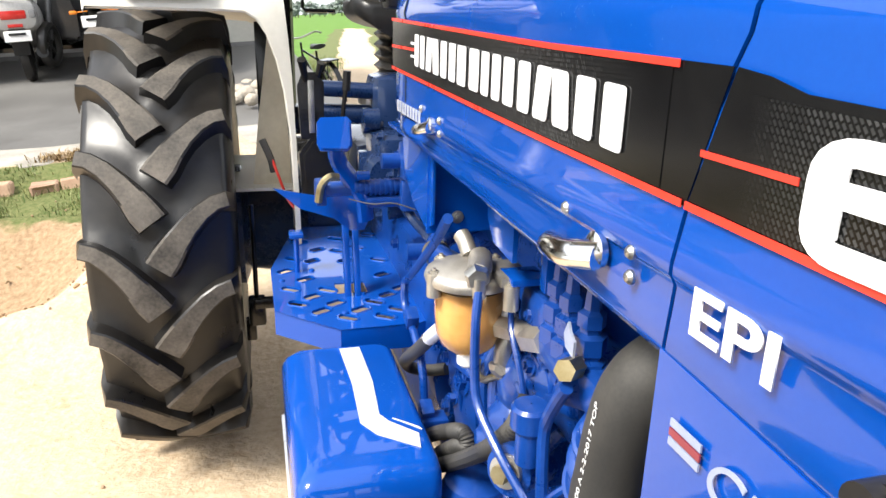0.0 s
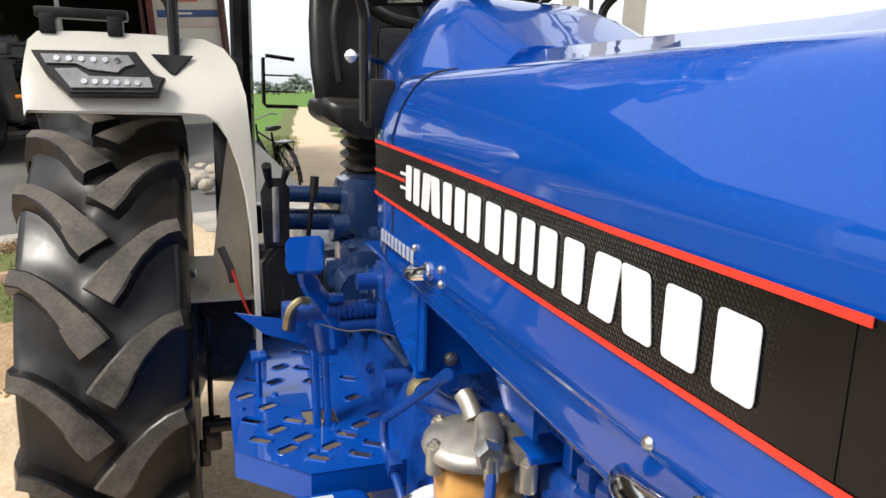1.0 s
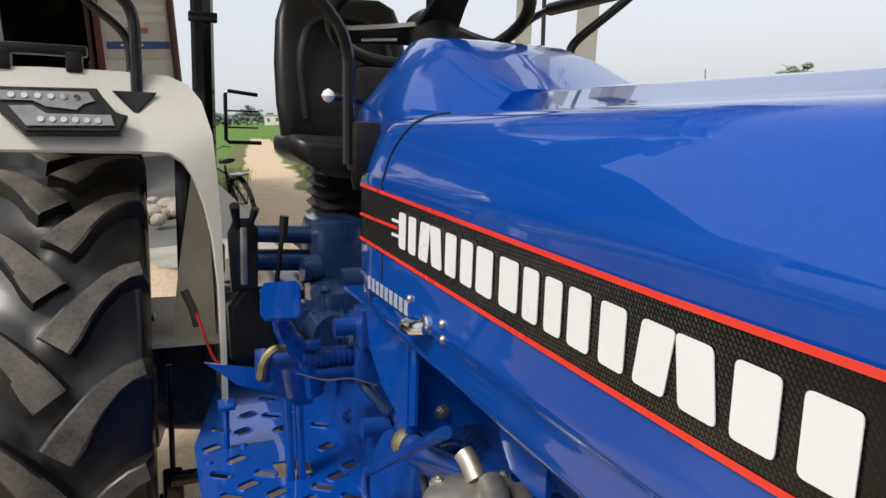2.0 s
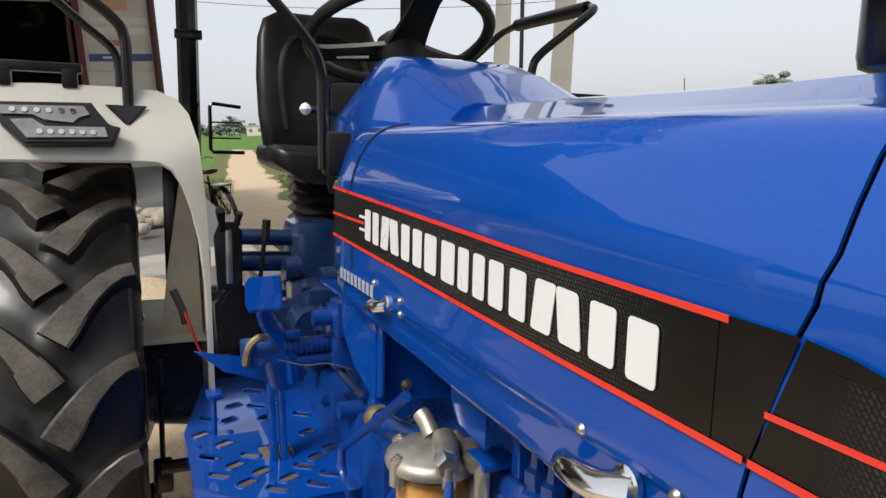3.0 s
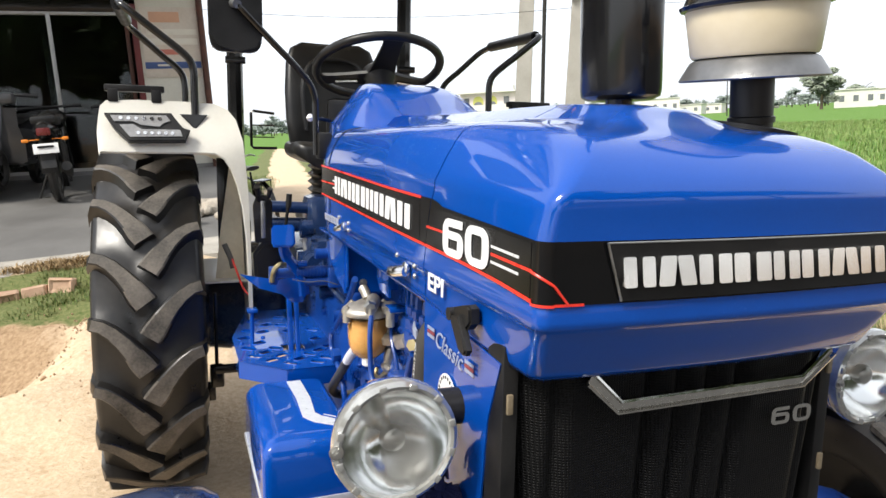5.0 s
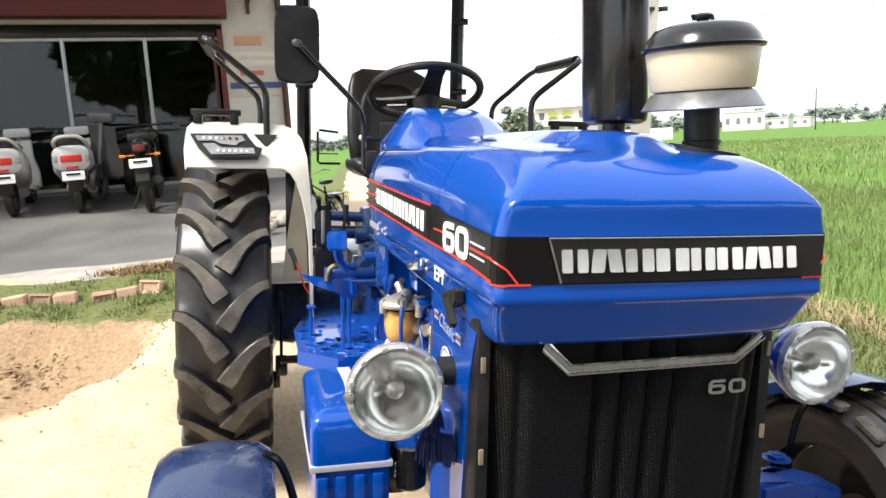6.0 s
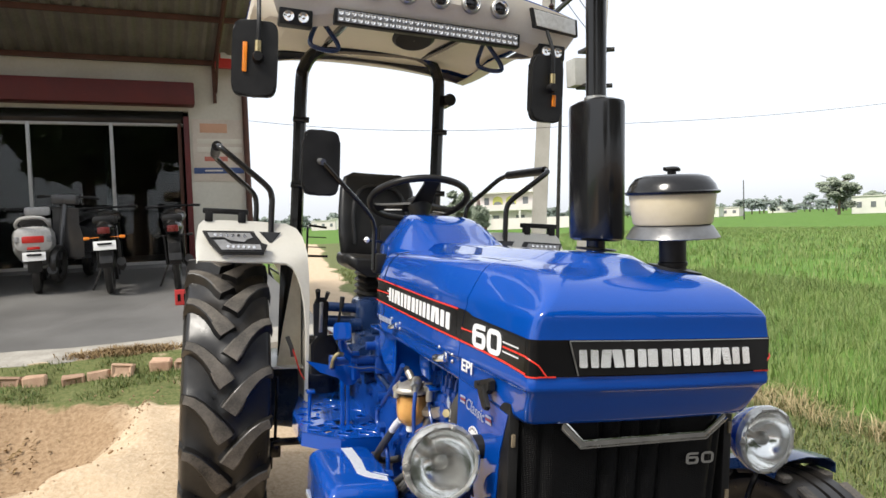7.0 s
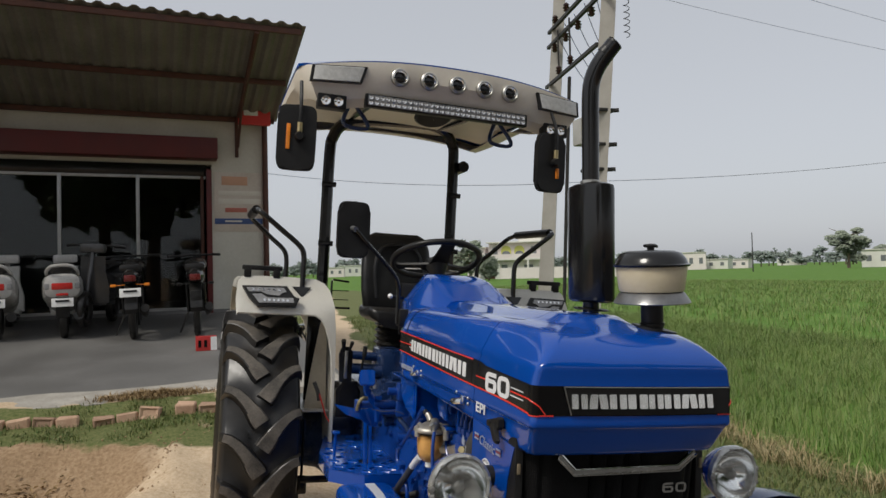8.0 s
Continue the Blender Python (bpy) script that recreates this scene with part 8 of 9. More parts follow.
def blades(name, spots, mat, label, category):
    """Each spot: x, y, z, height, width, lean, heading."""
    s = np.array(spots)
    n = len(s)
    x, y, z, h, w, lean, hd = s.T
    cx, sx = np.cos(hd), np.sin(hd)
    v = np.zeros((n, 5, 3))
    for i, (side, up, fwd, wid) in enumerate(((-1, 0, 0, 1), (1, 0, 0, 1), (1, 0.6, 0.35, 0.8), (-1, 0.6, 0.35, 0.8), (0, 1.0, 1.0, 0))):
        v[:, i, 0] = x + side * wid * w / 2 * -sx + lean * h * fwd * cx
        v[:, i, 1] = y + side * wid * w / 2 * cx + lean * h * fwd * sx
        v[:, i, 2] = z + h * up * np.sqrt(np.maximum(1 - (lean * fwd * 0.7) ** 2, 0.1))
    o = np.arange(n) * 5
    quads = np.stack([o, o + 1, o + 2, o + 3], 1)
    tris = np.stack([o + 3, o + 2, o + 4], 1)
    me = bpy.data.meshes.new(name)
    me.vertices.add(n * 5)
    me.vertices.foreach_set("co", v.ravel())
    me.loops.add(n * 7)
    li = np.concatenate([quads, tris], 1).ravel()
    me.loops.foreach_set("vertex_index", li)
    me.polygons.add(n * 2)
    st = np.zeros(n * 2, dtype=int)
    st[0::2] = np.arange(n) * 7
    st[1::2] = np.arange(n) * 7 + 4
    me.polygons.foreach_set("loop_start", st)
    me.update(calc_edges=True)
    me.validate()
    me.materials.append(mat)
    return tagged(new(name, me), label, category, kind="stuff")


rg = np.random.default_rng(4)


def scatter(n, x0, x1, y0, y1, keep, h, w, lean, clump=1, spread=0.05):
    out = []
    tries = 0
    while len(out) < n and tries < n * 6:
        tries += 1
        x, y = rg.uniform(x0, x1), rg.uniform(y0, y1)
        if not keep(x, y):
            continue
        for _ in range(clump):
            a, c = x + rg.normal(0, spread), y + rg.normal(0, spread)
            out.append((a, c, ground_z(a, c) - 0.01, rg.uniform(*h), rg.uniform(*w), rg.uniform(*lean), rg.uniform(0, 6.283)))
    return out


near_rice = scatter(130000, 4.4, 13, -0.5, 20, lambda x, y: x > field_edge(y) + 0.12 * math.sin(y * 3), (0.14, 0.29), (0.0035, 0.0065), (0.15, 1.0), 14, 0.055)
mid_rice = scatter(90000, 5, 50, 6, 62, lambda x, y: x > field_edge(y) and (x > 12 or y > 18), (0.18, 0.32), (0.010, 0.022), (0.2, 1.0), 9, 0.13)
blades("rice_crop", near_rice + mid_rice, RICE, "dense bright green young rice crop", "crop")
verge = scatter(70000, 1.5, 5.2, -0.6, 14, lambda x, y: 1.75 + 0.25 * math.sin(y * 1.9) + 1.2 * sstep(2.9, 1.7, y) + max(y - 7, 0) * 0.135 < x < field_edge(y) + 0.1, (0.03, 0.11), (0.004, 0.009), (0.3, 1.2), 14, 0.09)
verge += scatter(9000, -1.5, 6, 6.5, 26, lambda x, y: 0.75 < abs(x - lane_x(y)) < 2.6 and not (x < 0.2 and y < 19), (0.05, 0.2), (0.006, 0.014), (0.2, 0.9), 12, 0.1)
verge += scatter(6500, -4.2, -0.85, 3.9, 4.66, lambda x, y: noise.noise(Vector((x * 2.2, y * 2.6, 1))) > -0.1 + 0.9 * sstep(4.35, 3.9, y), (0.015, 0.06), (0.003, 0.007), (0.3, 1.1), 12, 0.05)
verge += scatter(900, -4.2, -0.8, 4.74, 4.92, lambda x, y: noise.noise(Vector((x * 2.2, y * 2.6, 4))) > 0.1, (0.02, 0.055), (0.003, 0.007), (0.2, 1.0), 10, 0.04)
blades("verge_grass", verge, VERGE, "short rough green grass on the verges", "grass")
blades("dry_straw", scatter(4000, 3.6, 5.0, 0.5, 12, lambda x, y: abs(x - field_edge(y) + 0.35 + 0.12 * math.sin(y * 2.3)) < 0.2 + 0.1 * math.sin(y * 5.1), (0.10, 0.30), (0.004, 0.008), (0.7, 1.3), 14, 0.06), STRAW,
       "tangled dry straw along the field edge", "straw")

# clods and crumbs of earth by the pit
SOIL = surface("crumbly_soil", (0.24, 0.155, 0.085), (0.44, 0.31, 0.19), rough=(0.85, 0.95), scale=18, fine=120, bump=0.6, bump_dist=0.008)
b = bmesh.new()
rc = random.Random(21)
for k in range(330):
    if k % 2:                                            # crumbs along the broken edge of the sand
        cy = rc.uniform(2.9, 4.3)
        cx = scarp(cy) + rc.gauss(-0.02, 0.06)
    elif rc.random() < 0.6:
        a, d = rc.uniform(0, 6.28), rc.gauss(1.0, 0.25)
        cx, cy = -2.05 + 0.8 * d * math.cos(a), 3.55 + 0.6 * d * math.sin(a)
    else:
        cx, cy = rc.uniform(-3.6, -0.9), rc.uniform(1.4, 4.5)
    r = rc.uniform(0.003, 0.009) * (2.0 if rc.random() < 0.05 else 1)
    m = Matrix.Translation((cx, cy, ground_z(cx, cy) + r * 0.2)) @ Euler((rc.random() * 6, rc.random() * 6, rc.random() * 6)).to_matrix().to_4x4() @ Matrix.Diagonal((r * rc.uniform(0.7, 1.5), r, r * rc.uniform(0.5, 0.9), 1))
    bmesh.ops.create_icosphere(b, subdivisions=1, radius=1, matrix=m)
tagged(part("earth_clods", b, SOIL, smooth=False), "scattered crumbs and clods of dry earth", "clods", kind="stuff")


# dead leaves in a drift by the dug soil, and a mat of dry weed over the cement lip
DEAD_LEAF = leaf_material("dead_leaf", (0.14, 0.09, 0.045), (0.28, 0.19, 0.095), (0.36, 0.25, 0.12), 0.75)
WEED = (-1.45, 5.10)
rl = random.Random(33)
vs, fs = [], []
for _ in range(90):
    cx, cy = -2.14 + rl.gauss(0, 0.14), 3.74 + rl.gauss(0, 0.09)
    q, a = rl.uniform(0.012, 0.028), rl.uniform(0, 6.28)
    up = Vector((rl.gauss(0, 0.5), rl.gauss(0, 0.5), 1)).normalized()
    u = Vector((math.cos(a), math.sin(a), 0)).cross(up).normalized()
    w = up.cross(u)
    p = Vector((cx, cy, ground_z(cx, cy) + 0.008 + rl.uniform(0, 0.03)))
    o = len(vs)
    vs += [p - u * q, p - u * q * 0.2 + w * q * 0.45 + up * 0.006, p + u * q, p - u * q * 0.2 - w * q * 0.45 + up * 0.006]
    fs += [(o, o + 1, o + 2), (o, o + 2, o + 3)]
me = bpy.data.meshes.new("leaf_litter")
me.from_pydata([tuple(v) for v in vs], [], fs)
me.materials.append(DEAD_LEAF)
tagged(new("leaf_litter", me), "small drift of dead brown leaves on the soil", "leaf litter", kind="stuff")
mat_spots = []
for _ in range(1500):
    a, d = rl.uniform(0, 6.28), rl.random() ** 0.6
    cx, cy = WEED[0] + 0.46 * d * math.cos(a) + 0.05 * rl.gauss(0, 1), WEED[1] + 0.17 * d * math.sin(a)
    mat_spots.append((cx, cy, 0.50 + 0.03 * (1 - d), rl.uniform(0.03, 0.09), rl.uniform(0.004, 0.010), rl.uniform(0.9, 1.35), rl.uniform(0, 6.28)))
blades("dry_weeds", mat_spots, DEAD_LEAF, "flat mat of withered weeds over the cement lip", "weeds")

# broken stones heaped at the shop's corner
STONE = surface("pale_broken_stone", (0.30, 0.26, 0.21), (0.45, 0.40, 0.33), rough=(0.8, 0.95), scale=12, fine=90, bump=0.5, bump_dist=0.01)
rs = random.Random(14)
for k in range(16):
    cx, cy = -0.52 + rs.gauss(0, 0.13), 6.7 + rs.gauss(0, 0.35)
    r = rs.uniform(0.05, 0.12)
    b = bmesh.new()
    bmesh.ops.create_icosphere(b, subdivisions=2, radius=r)
    for v in b.verts:
        v.co *= 1 + 0.35 * noise.noise(v.co * 9 + Vector((k, 0, 0)))
        v.co.z *= 0.75
    st = solid("stone", b, STONE, "pale broken stone in a small heap beside the shop", "stone", smooth=False)
    st.matrix_basis = pose(cx, cy, floor_z(-3.4) + r * 0.4 if cx < -0.3 else ground_z(cx, cy) + r * 0.4, rs.uniform(-20, 20), rs.uniform(-20, 20), rs.uniform(0, 360))

# ---- trees ----
BARK = surface("grey_brown_bark", (0.09, 0.065, 0.045), (0.20, 0.15, 0.11), rough=(0.8, 0.95), scale=6, fine=40, bump=0.6, bump_dist=0.02, stretch=(1, 1, 0.3))
LEAF = leaf_material("tree_leaf", (0.035, 0.075, 0.016), (0.075, 0.13, 0.03), (0.11, 0.15, 0.045))
# greyed green: the distance haze is put into the leaf colour
LEAF_FAR_HAZE = leaf_material("distant_leaf_haze_tint", (0.19, 0.225, 0.17), (0.25, 0.285, 0.21), (0.28, 0.31, 0.235))


def tree(x, y, z, h, wide, leaves, leaf, seed, label, mat=None, low=0.3, group="", full=False):
    r = random.Random(seed)
    t = thing("tree", label, "tree", pose(x, y, z), group)
    b = bmesh.new()
    top = Vector((r.uniform(-0.04, 0.04) * h, r.uniform(-0.04, 0.04) * h, h * 0.75))
    tube(b, [(0, 0, -0.1), (0.01 * h, 0, h * 0.25), tuple(top * 0.65), tuple(top)], lambda s: h * (0.035 - 0.028 * s), seg=8, smooth=4)
    ends = [top]
    for i in range(7):
        a = 2 * math.pi * i / 7 + r.uniform(-0.3, 0.3)
        st = top * r.uniform(0.4, 0.85)
        e = st + Vector((math.cos(a) * wide * 0.36, math.sin(a) * wide * 0.36, h * r.uniform(0.08, 0.24)))
        tube(b, [st, st.lerp(e, 0.5) + Vector((0, 0, 0.03 * h)), e], lambda s: h * (0.013 - 0.009 * s), seg=6, smooth=3)
        ends.append(e)
    part("trunk", b, BARK, t)
    lumps = []
    for e in ends:
        lumps.append((e, r.uniform(0.20, 0.30)))
        for _ in range(2):
            lumps.append((e + Vector((r.gauss(0, 0.14) * wide, r.gauss(0, 0.14) * wide, r.gauss(0.04, 0.07) * h)), r.uniform(0.10, 0.2)))
    if full:                                             # a rounded, closed crown
        lumps = []
        for _ in range(26):
            d = Vector((r.gauss(0, 1), r.gauss(0, 1), r.gauss(0, 1))).normalized() * r.uniform(0.3, 1.0)
            lumps.append((Vector((d.x * wide * 0.36, d.y * wide * 0.36, h * 0.50 + d.z * h * 0.37)), r.uniform(0.10, 0.19)))
    vs, fs = [], []
    for i in range(leaves):
        c, s = lumps[r.randrange(len(lumps))]
        d = Vector((r.gauss(0, 1), r.gauss(0, 1), r.gauss(0, 1))).normalized() * (r.random() ** 0.45)
        p = c + Vector((d.x * s * wide, d.y * s * wide, d.z * s * h * 0.55))
        if p.z < h * low:
            continue
        u = Vector((r.gauss(0, 1), r.gauss(0, 1), r.gauss(0, 0.6))).normalized()
        v = u.orthogonal().normalized()
        q = leaf * r.uniform(0.6, 1.4)
        o = len(vs)
        vs += [p - u * q, p + v * q * 0.5, p + u * q, p - v * q * 0.5]
        fs.append((o, o + 1, o + 2, o + 3))
    me = bpy.data.meshes.new("crown")
    me.from_pydata([tuple(q) for q in vs], [], fs)
    me.materials.append(mat or LEAF)
    c = new("crown", me)
    c.parent = t
    return t


def polar(deg, dist):
    """A place by compass from the yard's viewpoint."""
    return -0.99 + dist * math.sin(radians(deg)), -1.49 + dist * math.cos(radians(deg))


# paler still, with haze painted into the leaves of the farthest row
LEAF_HAZE = leaf_material("far_leaf_haze_tint", (0.16, 0.20, 0.175), (0.21, 0.25, 0.22), (0.24, 0.28, 0.24))
# behind the viewpoint: one the shop glass mirrors, others added to block low sky
for i, (x, y, h, w) in enumerate(((-2.4, -17, 12, 8.0), (5.5, -19, 13, 10.0), (14, -19, 13, 11.0), (-21, -22, 13, 11), (-30, -22, 13, 12), (24, -22, 13, 12), (0.5, -27, 15, 11))):
    tree(x, y, ground_z(x, y), h, w, 6500, 0.42, 50 + i, "leafy tree out of view, kept for glass reflections and to block sky light", low=0.14, group="trees across the road")
# far ones
for i, (deg, d, h, w) in enumerate(((48.5, 190, 11.0, 10.5), (51.0, 215, 7, 9), (20.7, 122, 8.3, 6.0), (22.2, 110, 5.2, 3.4), (19.4, 140, 6.5, 6))):
    px, py = polar(deg, d)
    tree(px, py, -0.2, h, w, 5200, 0.42, 80 + i, "leafy tree beyond the rice field, paled for haze", LEAF_FAR_HAZE, 0.04, full=True)
rt = random.Random(9)
deg = 1.0
i = 0
while deg < 64:
    d = rt.uniform(330, 520)
    px, py = polar(deg, d)
    tree(px, py, -0.2, rt.uniform(5.5, 11.5), rt.uniform(6, 11), 460, 0.75, 200 + i, "tree on the far field boundary, haze put into its leaf colour", LEAF_HAZE, 0.08, "trees on the far field boundary", full=True)
    deg += rt.uniform(0.12, 0.6)
    i += 1

# ---- houses across the field ----
PINK = surface("pale_pink_wall", (0.72, 0.64, 0.61), (0.80, 0.73, 0.70), rough=(0.7, 0.9), scale=0.5, fine=8, bump=0.02)
PALE = surface("whitewash", (0.66, 0.64, 0.58), (0.76, 0.74, 0.68), rough=(0.7, 0.9), scale=0.5, fine=8, bump=0.02)
# window dark lifted to grey, so distance haze sits in the colour
HAZED_GLASS = surface("haze_paled_window", (0.14, 0.15, 0.16), (0.20, 0.21, 0.22), rough=(0.1, 0.2), scale=1, fine=5, bump=0)
ARCH_Y = surface("yellow_green_arch", (0.55, 0.55, 0.12), (0.6, 0.6, 0.16), rough=(0.5, 0.7), scale=1, fine=6, bump=0)


def facing(x, y):
    return math.degrees(math.atan2(-(x + 0.99), y + 1.49))


def villa(deg, d):
    x, y = polar(deg, d)
    hs = thing("house", "two-storey pale pink house with arched balcony beyond the field", "house", pose(x, y, -0.2, 0, 0, facing(x, y) - 8))
    b = bmesh.new()
    box(b, (0.4, 4, 1.7), (15, 8, 3.4))
    box(b, (2.6, 4.6, 5.0), (11.5, 6.8, 3.2))
    box(b, (-5.6, 3.6, 4.6), (3.6, 6.0, 2.4))
    part("wall", b, PINK, hs)
    b = bmesh.new()
    box(b, (1.0, 3.6, 3.5), (15.5, 9.6, 0.3))
    box(b, (2.6, 4.2, 6.75), (12.2, 8.2, 0.24))
    box(b, (-5.6, 3.4, 5.9), (4.2, 6.8, 0.2))
    part("roof_slab", b, PALE, hs)
    b = bmesh.new()
    box(b, (1.0, -1.1, 4.05), (15.2, 0.14, 0.85))
    part("balcony", b, PINK, hs)
    b = bmesh.new()
    box(b, (4.5, 4.2, 7.4), (4.2, 4.0, 1.1))
    part("stair_head", b, PALE, hs)
    for cx in (0.2, 2.7):
        b = bmesh.new()
        pts = [(-0.95, 3.9), (0.95, 3.9), (0.95, 5.2)] + [(0.95 * math.cos(radians(a)), 5.2 + 0.9 * math.sin(radians(a))) for a in range(15, 180, 15)] + [(-0.95, 5.2)]
        prism(b, pts, (cx, 1.16, 0), (1, 0, 0), (0, 0, 1), 0.06)
        w = part("window", b, ARCH_Y, hs, "arched yellow-green opening")
        b = bmesh.new()
        prism(b, [(q * 0.80, 3.9 + (r - 3.9) * 0.55) for q, r in pts], (cx, 1.06, 0), (1, 0, 0), (0, 0, 1), 0.06)
        part("pane", b, HAZED_GLASS, w)
    for cx, cz, sx, sz in ((-4.5, 1.7, 1.4, 1.5), (0, 1.4, 1.1, 2.2), (4.5, 1.7, 1.6, 1.5), (5.4, 4.9, 1.0, 1.9), (-1.9, 4.9, 0.9, 1.9)):
        b = bmesh.new()
        box(b, (cx, -0.03 if cz < 3 else 1.17, cz), (sx, 0.08, sz))
        w = part("window", b, HAZED_GLASS, hs)
        b = bmesh.new()
        box(b, (cx, -0.2 if cz < 3 else 1.0, cz + sz / 2 + 0.15), (sx + 0.5, 0.5, 0.1))
        part("sill", b, PALE, w)
    for cx in (-6.0, -2.5, 4.5, 8.0):
        b = bmesh.new()
        box(b, (cx, -1.0, 1.7), (0.35, 0.35, 3.4))
        part("pillar", b, PALE, hs)
    wl_ = thing("compound_wall", "pale pink compound wall with gate piers round the house", "wall", pose(x, y, -0.2, 0, 0, facing(x, y) - 8), kind="structure")
    b = bmesh.new()
    box(b, (10.6, -9, 0.95), (20.4, 0.25, 1.9))
    part("wall_run", b, PINK, wl_)
    for cx in (-2.6, 0.0):
        b = bmesh.new()
        box(b, (cx, -9, 1.3), (0.8, 0.6, 2.6))
        part("gate_pier", b, PALE, wl_)
    b = bmesh.new()
    box(b, (-1.3, -9, 1.0), (1.8, 0.08, 1.9))
    part("gate", b, RUST, wl_)
    return hs


villa(23.5, 132)


def small_house(deg, d, w, h, dep, mat, label, seed):
    x, y = polar(deg, d)
    r = random.Random(seed)
    hs = thing("house", label, "house", pose(x, y, -0.2, 0, 0, facing(x, y) + r.uniform(-15, 15)), "low houses across the field")
    b = bmesh.new()
    box(b, (0, dep / 2, h / 2), (w, dep, h))
    part("wall", b, mat, hs)
    b = bmesh.new()
    box(b, (0, dep / 2, h + 0.1), (w + 0.6, dep + 0.6, 0.2))
    part("roof_slab", b, PALE, hs)
    for i in range(max(2, int(w / 3))):
        b = bmesh.new()
        box(b, (-w / 2 + w * (i + 0.5) / max(2, int(w / 3)), -0.03, h * 0.52), (1.1, 0.08, h * 0.34))
        part("window", b, HAZED_GLASS, hs)


for i, (deg, d, w, h) in enumerate(((37.6, 240, 12, 5.5), (39.0, 250, 14, 3.2), (41.0, 260, 9, 3.0), (50.6, 200, 9, 4.2), (52.6, 230, 14, 4.4), (44.9, 420, 14, 3.4), (9.5, 300, 10, 4), (11.2, 330, 12, 5))):
    small_house(deg, d, w, h, 7, PALE if i % 2 else PINK, "low pale village house beyond the rice field", 30 + i)

# ---- pole pair with cross arms, fittings and wires ----
POLE = surface("grey_cast_concrete", (0.34, 0.32, 0.28), (0.46, 0.44, 0.40), rough=(0.75, 0.9), scale=3, fine=50, bump=0.2, bump_dist=0.004)
IRON = surface("dark_galvanised_iron", (0.025, 0.025, 0.024), (0.06, 0.056, 0.052), rough=(0.5, 0.7), scale=10, fine=80, bump=0.1, metal=0.5)
CERAMIC = surface("brown_glazed_insulator", (0.03, 0.018, 0.014), (0.06, 0.03, 0.022), rough=(0.15, 0.3), scale=20, fine=90, bump=0)
P1, P2 = Vector((5.21, 11.07, 0)), Vector((4.74, 8.545, 0))
RIGHT = Vector((0.87, -0.49, 0))


def pole(base, lean, w):
    t = thing("utility_pole", "leaning grey concrete utility pole with iron fittings", "utility pole", pose(base.x, base.y, ground_z(base.x, base.y) - 0.1), "pole pair")
    b = bmesh.new()
    top = RIGHT * lean * 9.2
    rings = []
    for s, k in ((0, 1.25), (1, 0.85)):
        c = top * s + Vector((0, 0, 9.2 * s))
        rings.append([c + RIGHT * (dx * w * k) + Vector((0.49, 0.87, 0)) * (dy * w * k * 0.8) for dx, dy in ((-0.5, -0.5), (0.5, -0.5), (0.5, 0.5), (-0.5, 0.5))])
    skin(b, rings)
    part("shaft", b, POLE, t, smooth=False)
    return t


def pole_pt(base, lean, z):
    return Vector((base.x, base.y, z)) + RIGHT * lean * z


pole(P1, 0.075, 0.24)
pole(P2, 0.085, 0.24)
arms = thing("cross_arms", "iron cross arms with brown insulators between two poles", "cross arm")
for z in (6.25, 5.95, 5.15):
    b = bmesh.new()
    a, c = pole_pt(P1, 0.075, z), pole_pt(P2, 0.085, z)
    e = (c - a).normalized()
    tube(b, [a - e * 0.15 + RIGHT * -0.1, c + e * (0.35 if z > 5.5 else 0.0) + RIGHT * -0.1], 0.042, seg=4, smooth=0)
    arm = part("arm", b, IRON, arms)
    for s in ((0.1, 0.35, 0.6, 0.85, 1.15) if z > 5.5 else (0.25, 0.5)):
        b = bmesh.new()
        q = a.lerp(c, s) + RIGHT * -0.1
        lathe(b, [(0.02, 0.05), (0.06, 0.07), (0.03, 0.10), (0.07, 0.12), (0.035, 0.15), (0.06, 0.17), (0.03, 0.21), (0.001, 0.215)], q, (0, 0, 1 if z > 6 or z < 5.5 else -1), 12)
        part("insulator", b, CERAMIC, arm)
    if z < 5.5:
        for s in (0.25, 0.5):
            b = bmesh.new()
            q = a.lerp(c, s) + RIGHT * -0.1
            cyl(b, q, q + Vector((0, 0, 0.9)), 0.018, seg=8)
            part("rod", b, IRON, arm)
for z in (3.1, 3.5, 4.05):
    b = bmesh.new()
    q = pole_pt(P2, 0.085, z)
    box(b, q, (0.42, 0.30, 0.05), 0.005)
    cyl(b, q + RIGHT * 0.12, q + RIGHT * 0.30, 0.035, seg=10)
    part("bracket", b, IRON, arms)
b = bmesh.new()
box(b, pole_pt(P2, 0.085, 3.72) + RIGHT * -0.22, (0.30, 0.28, 0.42), 0.02)
solid("meter_box", b, surface("weathered_grey_box", (0.36, 0.36, 0.33), (0.48, 0.47, 0.44), rough=(0.5, 0.7), scale=6, fine=50, bump=0.05), "grey metal service box fixed to the pole", "service box")
wires = thing("overhead_wires", "thin overhead wires running from the poles", "wires")


def wire(a, c, sag, r=0.004, n=24):
    b = bmesh.new()
    a, c = Vector(a), Vector(c)
    tube(b, [a.lerp(c, i / n) - Vector((0, 0, sag * 4 * (i / n) * (1 - i / n))) for i in range(n + 1)], r, seg=5, smooth=0)
    part("wire", b, IRON, wires)


for k, (dz, s) in enumerate(((6.55, 0.1), (6.6, 0.6), (6.55, 1.15))):
    a = pole_pt(P1, 0.075, dz).lerp(pole_pt(P2, 0.085, dz), s)
    wire(a + Vector((0, 0, 0.75 + 0.2 * k)), (26.5, 12.6, 6.75 + 0.42 * k), 0.25)
wire(pole_pt(P2, 0.085, 2.92), (20.0, 9.6, 4.75), 0.28)
wire(pole_pt(P2, 0.085, 2.92), (-0.8, 12.0, 3.55), 0.18)
